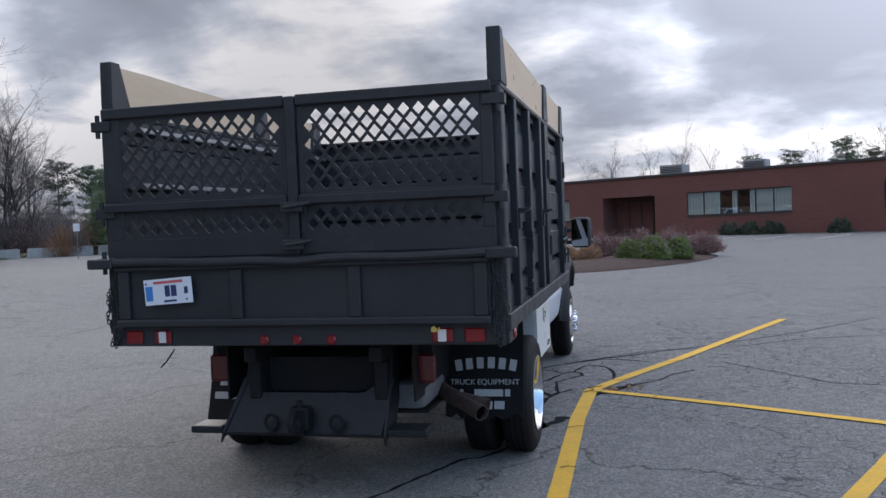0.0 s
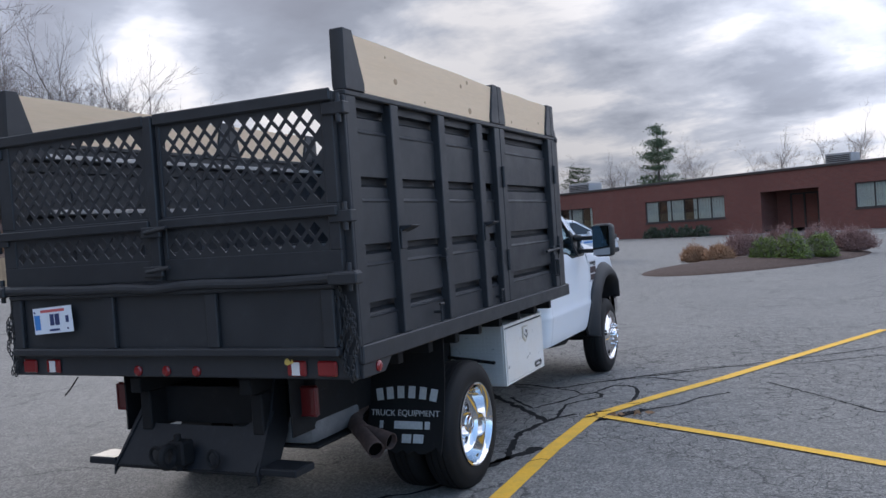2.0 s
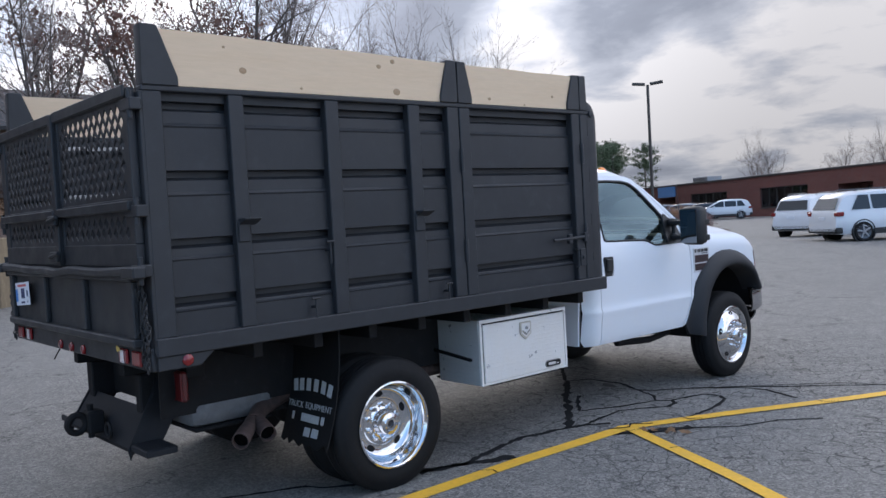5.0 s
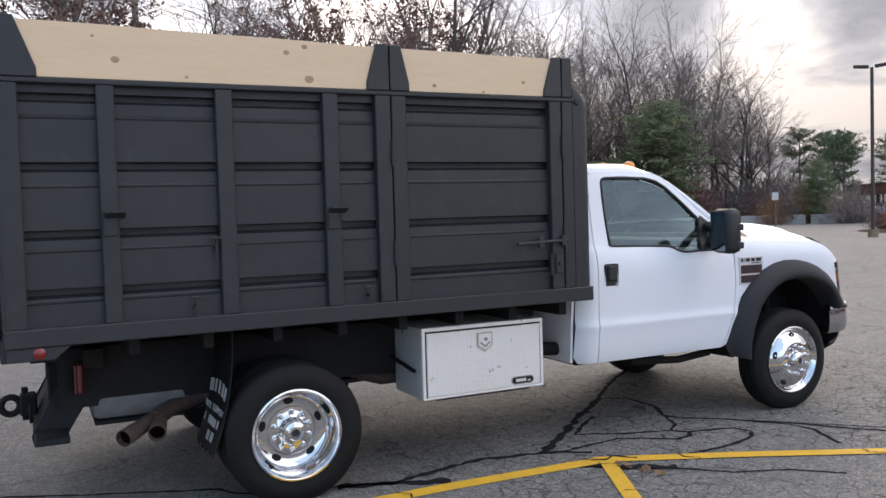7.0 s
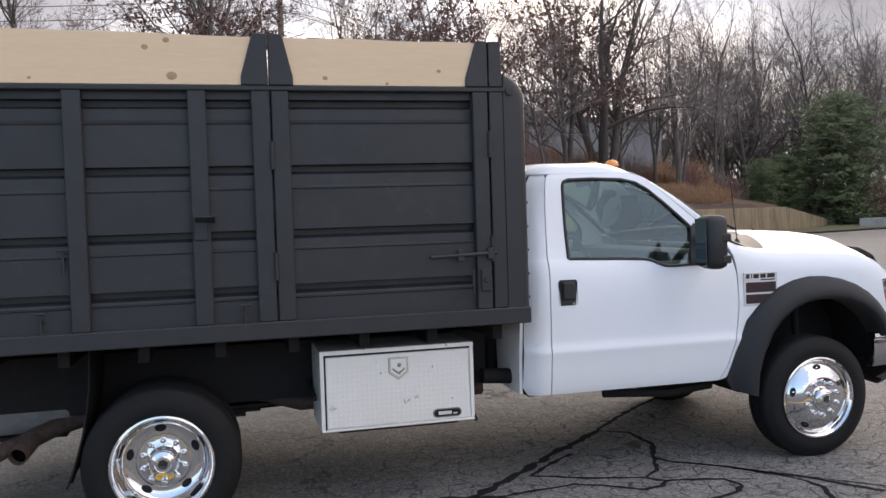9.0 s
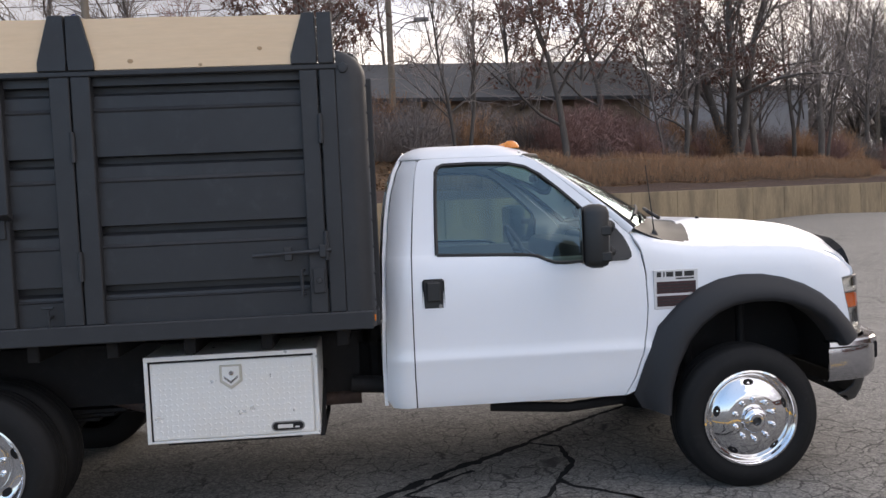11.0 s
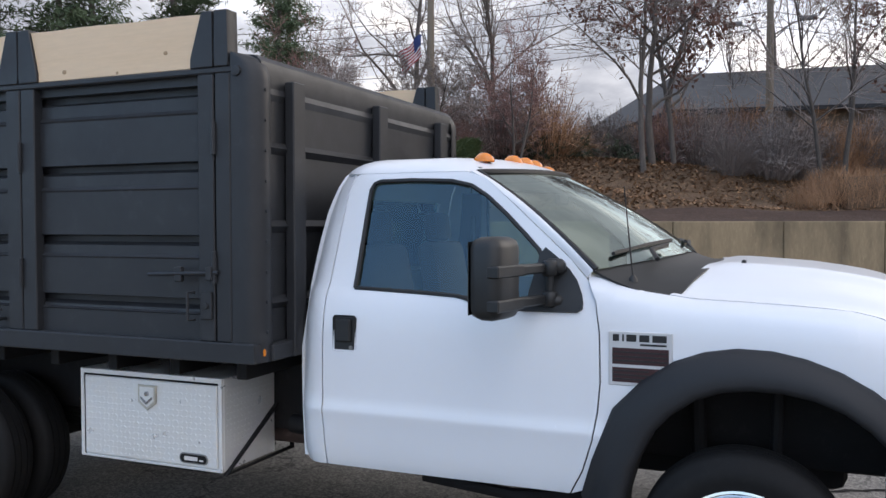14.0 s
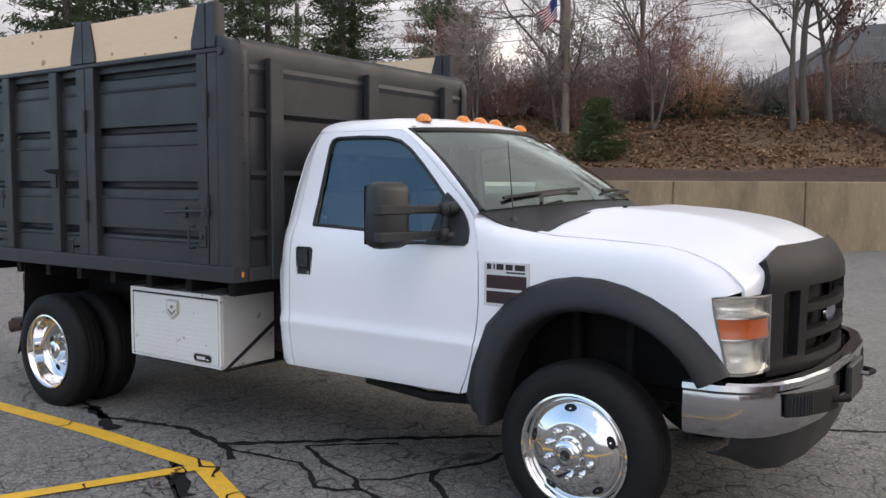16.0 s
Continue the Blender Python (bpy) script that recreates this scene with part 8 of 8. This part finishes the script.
def hbox(bm, x0, x1, y0, y1, z0, z1):
    a, b = hp_(x0, y0, z0), hp_(x1, y1, z1)
    return box(bm, a[0], b[0], a[1], b[1], a[2], b[2], 0.0)


bm = B(); box(bm, -49.5, -37.1, -1.0, 16.4, 2.8, 6.75, 0.0); part("wall", bm, SIDING, house)
bm = B(); box(bm, -49.0, -37.3, -5.9, -1.01, 2.8, 5.15, 0.0); part("wing_wall", bm, SIDING, house)
bm = B()
v = [bm.verts.new(p) for p in ((-43.3, -2.0, 9.75), (-43.3, 17.3, 9.45), (-36.1, 17.3, 6.55), (-36.1, -1.25, 6.95), (-36.1, -6.8, 5.2), (-50.5, -6.8, 5.2), (-50.5, -1.25, 6.95), (-50.5, 17.3, 6.55))]
for f in ((0, 3, 2, 1), (0, 4, 3), (0, 5, 4), (0, 6, 5), (0, 1, 7, 6)):
    bm.faces.new([v[i] for i in f])
thicken(bm, 0.18); part("roof", bm, SHINGLE, house, angle=10)
for y in (1.5, 5.0, 8.5, 11.0):
    bm = B(); hbox(bm, -27.4, -27.34, y, y + 1.0, 3.7, 4.55); w = part("window", bm, WINFRAME, house)
    bm = B(); hbox(bm, -27.34, -27.33, y + 0.06, y + 0.94, 3.76, 4.49); part("pane", bm, PANE, w)
# pale building farther back
far = thing("far_building", (-68, 33, 0), "pale flat-roofed building seen through the bare woodland", "building")
bm = B(); box(bm, -74, -62, 14, 38, 0, 9.6, 0); part("wall", bm, mat("pale_stucco", (0.40, 0.40, 0.41), 0.9, grain=0.1, scale=1, big=0.2, bigscale=0.2), far)
bm = B(); box(bm, -74.2, -61.8, 13.8, 38.2, 9.62, 10.0, 0.02); part("roof", bm, COPING, far)
bm = B(); box(bm, -66, -63.5, 18.5, 20.3, 10.01, 11.0, 0.03); part("roof_unit", bm, ACGREY, far)
for y in range(16, 36, 5):
    bm = B(); box(bm, -61.99, -61.93, y, y + 2.2, 5.6, 7.0, 0.0); w = part("window", bm, WINFRAME, far)
    bm = B(); box(bm, -61.93, -61.91, y + 0.1, y + 2.1, 5.7, 6.9, 0.0); part("pane", bm, PANE, w)


def pole(name, x, y, z0, z1, r0, r1, material, label, category, group=""):
    ob = thing(name, (x, y, z0), label, category, group)
    bm = B(); cyl(bm, (x, y, z0 - 0.2), (x, y, z1), r0, r1, 12); part("post", bm, material, ob)
    return ob


pole("utility_pole", -32.85, 3.2, bank_ground(-32.85, 3.2), 12.6, 0.17, 0.13, WOODPOLE, "weathered wooden utility pole with wires", "utility pole", "utility poles")
pole("utility_pole", -33.0, -31, 3.5, 12.4, 0.17, 0.13, WOODPOLE, "weathered wooden utility pole with wires", "utility pole", "utility poles")
pole("utility_pole", -62.0, 44, 0.2, 12.6, 0.17, 0.13, WOODPOLE, "weathered wooden utility pole with wires", "utility pole", "utility poles")
for dz, dy in ((12.3, 0.0), (11.75, 0.9), (11.2, 0.0), (10.3, 0.0), (9.7, 0.0)):
    for (xa, ya), (xb, yb) in (((-33.0, -31), (-32.85, 3.2)), ((-32.85, 3.2), (-62.0, 44))):
        bm = B()
        tube(bm, [(xa + (xb - xa) * t + dy * 0.2, ya + (yb - ya) * t, dz - 0.9 * 4 * t * (1 - t)) for t in (i / 14 for i in range(15))], 0.018, 4)
        solo("power_line", bm, RUBTRIM, "black overhead power line", "cable", "overhead lines")
for y0, y1 in ((3.4, 4.6), (2.9, 1.8)):
    sl = thing("street_lamp", (-32.8, y0, 9.4), "grey cobra-head street lamp on an arm", "street lamp", "street lamps")
    bm = B(); tube(bm, [(-32.8, y0, 9.2), (-32.75, (y0 + y1) / 2, 9.75), (-32.7, y1, 9.85)], 0.035, 6); part("arm", bm, METALGREY, sl)
    bm = B(); box(bm, -32.82, -32.52, y1 - 0.3, y1 + 0.35, 9.78, 9.95, 0.05); part("head", bm, METALGREY, sl)
# double-headed lamp post in the car park
lp = pole("lamp_post", -19.83, 32.74, ground_z(-19.83, 32.74), 7.6, 0.085, 0.07, mat("dark_bronze_pole", (0.05, 0.042, 0.036), 0.5), "dark bronze car park lamp post with two flat heads", "street lamp")
for s_ in (-1, 1):
    d = Vector((0.83, 0.55, 0)) * s_
    bm = B(); box(bm, 0.12, 0.75, -0.17, 0.17, -0.06, 0.06, 0.02, pose(-19.83, 32.74, 7.62, 0, -6, math.degrees(math.atan2(d.y, d.x)))); part("lamp_head", bm, mat("dark_bronze_head", (0.05, 0.042, 0.036), 0.5), lp)
bm = B(); cyl(bm, (-19.83, 32.74, ground_z(-19.83, 32.74) - 0.1), (-19.83, 32.74, ground_z(-19.83, 32.74) + 0.35), 0.22, n=16); part("footing", bm, CONCRETE, lp)
# pale tree-like pole and a hanging flag
pole("flag_pole", -16.95, -4.95, bank_ground(-16.95, -4.95), 9.5, 0.115, 0.085, WOODPOLE, "weathered pale pole with a flag on a bracket", "flag pole")
fg = thing("flag", (-16.6, -4.85, 5.9), "striped red and white flag with a blue corner", "flag")
bm = B(); tube(bm, [(-16.90, -5.00, 6.05), (-16.80, -5.15, 6.95)], 0.018, 6); part("staff", bm, METALGREY, fg)
FR, FW_, FB = mat("flag_red", (0.35, 0.03, 0.04), 0.9), mat("flag_white", (0.6, 0.58, 0.57), 0.9), mat("flag_blue", (0.03, 0.05, 0.16), 0.9)
for k in range(13):
    bm = B()
    def fpt(i, j):
        t = i / 8
        s_ = (k + j) / 13
        return (-16.79 + 0.06 * math.sin(t * 9 + s_ * 3), -5.15 - 0.70 * t + 0.10 * t * s_, 6.86 - 0.50 * t - 0.60 * s_ + 0.03 * math.sin(t * 8))
    i0 = 3 if k < 7 else 0
    grid(bm, range(i0, 9), (0, 1), fpt); part("stripe", bm, FR if k % 2 == 0 else FW_, fg)
    if k < 7:
        bm = B(); grid(bm, range(0, 4), (0, 1), fpt); part("canton", bm, FB, fg)
# low grey barrier walls and a sign by the drive
for x0, y0, x1, y1 in ((-43.2, 48.4, -41.6, 50.0), (-41.4, 50.1, -39.8, 51.6), (-39.5, 51.7, -37.6, 53.3), (-46.5, 45.2, -43.5, 48.1)):
    a = math.degrees(math.atan2(y1 - y0, x1 - x0)); L = math.hypot(x1 - x0, y1 - y0)
    bm = B(); box(bm, 0.03, L - 0.03, -0.12, 0.12, -0.05, 0.72, 0.02, pose(x0, y0, ground_z(x0, y0), 0, 0, a))
    solo("low_barrier", bm, CONCRETEB, "low grey concrete barrier along the drive", "barrier", "low barriers", kind="structure")
sg = pole("road_sign", -34.6, 42.8, ground_z(-34.6, 42.8), 2.3, 0.03, 0.03, METALGREY, "small blank white sign on a thin post", "sign")
bm = B(); box(bm, -0.2, 0.2, -0.01, 0.01, 1.85, 2.35, 0.0, pose(-34.58, 42.74, ground_z(-34.6, 42.8), 0, 0, 35)); part("sign_plate", bm, CLEAR, sg)
# verge with winter grass at the far side of the drive
bm = B()
grid(bm, [-90, -75, -62, -52, -45, -41], [30, 36, 42, 50, 62, 80], lambda x, y: (x - 0.4 * (y - 40), y, ground_z(x, y) + 0.10))
solo("verge", bm, GRASS, "dull winter grass verge beyond the drive", "grass", kind="structure")

# ---- parked cars ----
CARWHITE = mat("white_paint", (0.72, 0.73, 0.75), 0.25, coat=0.6)
CARDARK = mat("dark_paint", (0.03, 0.035, 0.045), 0.25, coat=0.6)
CARGREY = mat("silver_paint", (0.33, 0.34, 0.36), 0.3, metal=0.5, coat=0.5)
CARGLASS = mat("dark_car_glass", (0.02, 0.025, 0.03), 0.06)


def parked_car(m, paint, label, tall=1.68, length=4.55, name="parked_car"):
    """A small sport-utility car, front towards local +y, wheels on z 0."""
    car = thing(name, m, label, "car", "parked cars")
    h, L2 = tall, length / 2
    W, RW = 0.90, 0.70
    tab = [(-L2 - 0.03, 0.62), (-L2, 0.86), (-L2 + 0.05, 1.04), (-L2 + 0.16, 1.26), (-L2 + 0.30, h - 0.20), (-L2 + 0.45, h - 0.11), (-L2 + 0.9, h - 0.03), (-L2 + 1.6, h), (-L2 + 2.1, h - 0.01), (L2 - 2.0, h - 0.07), (L2 - 1.6, h - 0.25), (L2 - 1.2, h - 0.49), (L2 - 0.98, 1.09), (L2 - 0.45, 0.99), (L2 - 0.14, 0.86), (L2, 0.70), (L2 + 0.03, 0.52)]
    bm = B()
    secs = []
    for y, top in tab:
        end = smooth(L2 - 0.75, L2 + 0.03, abs(y)) * 0.12
        belt = min(1.0, top - 0.03)
        k = max(0.0, min(1.0, (top - 1.0) / (h - 1.0)))
        rw_ = (W - 0.05) + (RW - W + 0.05) * k - end
        half = [(W - 0.08 - end, 0.27 if abs(y) < L2 - 0.1 else 0.36), (W - end, min(0.46, top - 0.09)), (W + 0.01 - end, min(0.72, top - 0.06)), (W - 0.03 - end, belt), (rw_ + 0.03 * (1 - k), max(belt + 0.012, top - 0.07)), (rw_ - 0.12, top)]
        secs.append([bm.verts.new((x, y, z)) for x, z in half] + [bm.verts.new((-x, y, z)) for x, z in half[::-1]])
    for a, b in zip(secs, secs[1:]):
        for k in range(12):
            bm.faces.new((a[k], a[(k + 1) % 12], b[(k + 1) % 12], b[k]))
    bm.faces.new(secs[0]); bm.faces.new(secs[-1][::-1])
    bmesh.ops.transform(bm, matrix=m, verts=bm.verts); part("body", bm, paint, car, angle=32)
    for sx in (-1, 1):
        for y0, y1, y2, y3 in ((-L2 + 0.50, -L2 + 1.15, -L2 + 1.15, -L2 + 0.80), (-L2 + 1.23, -L2 + 2.13, -L2 + 2.13, -L2 + 1.23), (-L2 + 2.21, L2 - 1.16, L2 - 2.06, -L2 + 2.21)):
            bm = B()
            def sp(y, z):
                return (sx * ((W - 0.03) - 0.165 * (z - 1.0) / (h - 1.07) + 0.014), y, z)
            bm.faces.new([bm.verts.new(sp(*q)) for q in ((y0, 1.06), (y1, 1.06), (y2, h - 0.16), (y3, h - 0.16))])
            bmesh.ops.transform(bm, matrix=m, verts=bm.verts); part("side_glass", bm, CARGLASS, car)
    for pts in ([(-W + 0.16, L2 - 1.02, 1.12), (W - 0.16, L2 - 1.02, 1.12), (W - 0.28, L2 - 1.86, h - 0.12), (-W + 0.28, L2 - 1.86, h - 0.12)], [(-W + 0.24, -L2 + 0.07, 1.07), (W - 0.24, -L2 + 0.07, 1.07), (W - 0.32, -L2 + 0.265, h - 0.25), (-W + 0.32, -L2 + 0.265, h - 0.25)]):
        bm = B()
        off = 0.03 if pts[0][1] > 0 else -0.03
        bm.faces.new([bm.verts.new((p[0], p[1] + off, p[2] + 0.015)) for p in pts]); bmesh.ops.transform(bm, matrix=m, verts=bm.verts); part("screen", bm, CARGLASS, car)
    for sx in (-1, 1):
        bm = B(); box(bm, *sorted((sx * (W - 0.22), sx * (W - 0.045))), -L2 - 0.02, -L2 + 0.25, 0.86, 1.0, 0.02, m); part("tail_lamp", bm, RED, car)
        bm = B(); box(bm, *sorted((sx * (W - 0.35), sx * (W - 0.02))), L2 - 0.15, L2 + 0.01, 0.68, 0.82, 0.03, m); part("headlamp", bm, CLEAR, car)
        for y in (-L2 + 0.88, L2 - 0.92):
            M2 = m @ pose(0, y, 0.34) @ Matrix.Diagonal((sx, 1, 1, 1))
            bm = B(); lathe(bm, [(0.68, 0.0), (0.68, 0.30), (0.71, 0.34), (0.88, 0.34), (0.915, 0.31), (0.915, 0.24)], 28, "x", M2); w = part("wheel", bm, RUBBER, car)
            bm = B(); lathe(bm, [(0.918, 0.24), (0.90, 0.20), (0.915, 0.06), (0.92, 0.0)], 20, "x", M2); part("rim", bm, CARDARK, w)
            for k in range(5):
                bm = B(); box(bm, 0.905, 0.925, -0.028, 0.028, 0.0, 0.235, 0.006, M2 @ pose(0, 0, 0, 72 * k + 9)); part("spoke", bm, CARGREY, w)
            bm = B(); lathe(bm, [(W - 0.06, 0.40), (W + 0.012, 0.40), (W + 0.012, 0.36), (W - 0.06, 0.36)], 28, "x", M2); part("arch", bm, PLASTIC, car)
    bm = B(); box(bm, -W + 0.05, W - 0.05, -L2 - 0.03, -L2 + 0.2, 0.3, 0.5, 0.04, m); part("lower_trim", bm, PLASTIC, car)
    bm = B(); box(bm, -W + 0.05, W - 0.05, L2 - 0.2, L2 + 0.03, 0.28, 0.45, 0.04, m); part("lower_trim", bm, PLASTIC, car)
    for sx in (-1, 1):
        bm = B(); box(bm, *sorted((sx * (W - 0.12), sx * (W + 0.012))), -L2 + 1.26, L2 - 1.30, 0.25, 0.44, 0.02, m); part("sill_trim", bm, PLASTIC, car)
        bm = B(); tube(bm, [(sx * 0.62, -L2 + 0.75, h - 0.03), (sx * 0.63, -L2 + 0.95, h + 0.03), (sx * 0.63, -L2 + 2.0, h + 0.04), (sx * 0.62, -L2 + 2.3, h - 0.03)], 0.016, 6); bmesh.ops.transform(bm, matrix=m, verts=bm.verts); part("roof_rail", bm, CARDARK, car)
        bm = B(); box(bm, *sorted((sx * 0.86, sx * 1.04)), L2 - 1.62, L2 - 1.50, 1.02, 1.15, 0.03, m); part("wing_mirror", bm, paint, car)
    bm = B(); box(bm, -0.16, 0.16, -L2 - 0.045, -L2 - 0.02, 0.74, 0.84, 0.004, m); part("rear_plate", bm, PLATE, car)
    return car


def on_ground(x, y, head):
    return pose(x, y, ground_z(x, y), 0, 0, head)


suv = parked_car(on_ground(-6.36, 26.7, -34), CARWHITE, "white sport-utility car with a blue shape on its door")
sm = suv.matrix_basis
for y in (-0.15, 0.15):
    bm = B(); tube(bm, [(0.925, y + 0.16 * math.cos(a * math.pi / 8), 0.80 + 0.13 * math.sin(a * math.pi / 8)) for a in range(17)], 0.02, 5, False); bmesh.ops.transform(bm, matrix=sm, verts=bm.verts); part("door_emblem", bm, PLATEBLUE, suv)
for z in (0.86, 0.74):
    bm = B(); box(bm, 0.915, 0.93, 0.45, 1.15, z - 0.03, z + 0.03, 0, sm); part("door_bar", bm, PLATEBLUE, suv)
parked_car(on_ground(-10.4, 30.9, -6), CARWHITE, "white sport-utility car seen from behind")
parked_car(on_ground(-33.4, 62.0, 122), CARWHITE, "white compact crossover parked by the brick building")
parked_car(on_ground(-37.2, 64.2, 122), CARDARK, "dark saloon car parked by the brick building", 1.45)
parked_car(on_ground(-40.6, 66.2, 122), CARGREY, "grey car parked by the brick building", 1.5)
parked_car(on_ground(-44.5, 68.0, 122), CARGREY, "silver hatchback parked by the brick building", 1.5)

# ---- sealed cracks and far white lines ----
rt = random.Random(8)
def seam(pts, w):
    bm = B(); ribbon(bm, pts, w, 0.0025, rt, 0.05)
    solo("sealed_crack", bm, TAR, "black tar-sealed crack in the asphalt", "crack sealer", "sealed cracks", kind="structure", angle=80)


seam([(1.02, 0.3), (1.13, 0.6), (1.06, 0.9), (0.98, 1.32), (1.07, 1.76), (1.12, 1.91), (1.24, 2.06)], 0.05)
seam([(1.07, 1.77), (0.84, 2.03), (0.68, 2.21), (0.25, 2.7), (-0.11, 3.11)], 0.07)
seam([(-0.11, 3.11), (0.02, 3.31), (0.41, 3.31), (0.67, 3.16), (0.81, 3.2), (1.05, 3.5), (1.42, 3.82), (1.71, 4.01), (1.9, 4.19)], 0.035)
seam([(1.12, 1.91), (1.07, 2.24), (1.05, 2.43), (1.16, 2.63), (1.29, 2.78), (1.26, 2.91), (1.18, 2.99), (1.06, 2.86), (0.95, 2.53), (0.79, 2.24), (0.61, 2.42), (0.41, 2.67)], 0.035)
seam([(1.18, 2.99), (1.27, 3.34), (1.42, 3.36), (1.53, 3.24), (1.59, 2.97), (1.61, 2.69)], 0.04)
seam([(1.05, 3.5), (1.42, 3.76), (1.6, 3.79), (1.96, 3.64)], 0.03)
seam([(0.69, 3.16), (0.96, 3.04), (1.07, 2.91)], 0.03)
seam([(1.48, 1.85), (1.65, 1.99), (1.82, 2.31), (2.06, 2.55), (2.2, 2.88), (2.43, 3.11)], 0.025)
seam([(1.03, 0.29), (1.13, 0.55), (1.16, 0.67), (1.3, 0.94)], 0.1)
seam([(1.44, 1.8), (1.7, 2.17), (1.79, 2.33)], 0.08)
seam([(0.17, -1.5), (0.35, -1.13), (0.49, -0.8), (0.68, -0.37), (0.83, -0.28)], 0.035)
seam([(1.02, 3.45), (1.98, 4.4), (3, 4.71), (3.89, 5.32), (4.96, 5.65)], 0.02)
seam([(2.72, 3.64), (3.23, 3.01), (3.62, 2.48), (4.13, 2.37)], 0.018)
seam([(0.83, -0.28), (0.95, -0.05), (1.02, 0.3)], 0.04)
seam([(1.61, 2.69), (1.62, 2.4), (1.5, 2.1)], 0.025)
seam([(-0.11, 3.11), (-0.6, 3.6), (-1.4, 4.6), (-2.2, 6.2)], 0.045)
seam([(1.9, 4.19), (2.8, 4.9), (3.9, 5.9), (5.2, 7.4)], 0.025)
seam([(0.17, -1.5), (-0.3, -2.4), (-1.2, -3.0), (-2.6, -3.4)], 0.03)
for pts, w in (([(1.36, 1.90), (1.44, 2.02), (1.40, 2.12), (1.52, 2.22)], 0.022), ([(1.50, 1.93), (1.56, 2.05), (1.60, 2.0), (1.66, 2.08)], 0.012), ([(1.33, 0.55), (1.40, 0.62), (1.47, 0.60)], 0.010), ([(2.14, 3.62), (2.22, 3.60), (2.30, 3.70)], 0.010), ([(1.38, -0.52), (1.43, -0.47), (1.49, -0.50)], 0.010), ([(1.58, 2.52), (1.66, 2.50), (1.73, 2.58)], 0.012), ([(2.0, 1.74), (2.03, 1.80), (2.1, 1.82)], 0.010)):
    bm = B(); ribbon(bm, pts, w, 0.0105, rt, 0.03)
    solo("paint_crack", bm, TAR, "dark crack through the yellow paint", "crack", "cracks in the paint", kind="structure", angle=80)
for s0 in (6.0, 9.0, 12.0, 15.0, 18.0, 33.0, 36.0):
    a, b = BM @ Vector((s0, 4.5, 0)), BM @ Vector((s0 + 0.6, 9.8, 0))
    bm = B(); ribbon(bm, [(a.x, a.y), (b.x, b.y)], 0.18, 0.008)
    solo("bay_line", bm, WHITELINE, "faded white parking bay line", "road marking", "white bay lines", kind="structure", angle=80)
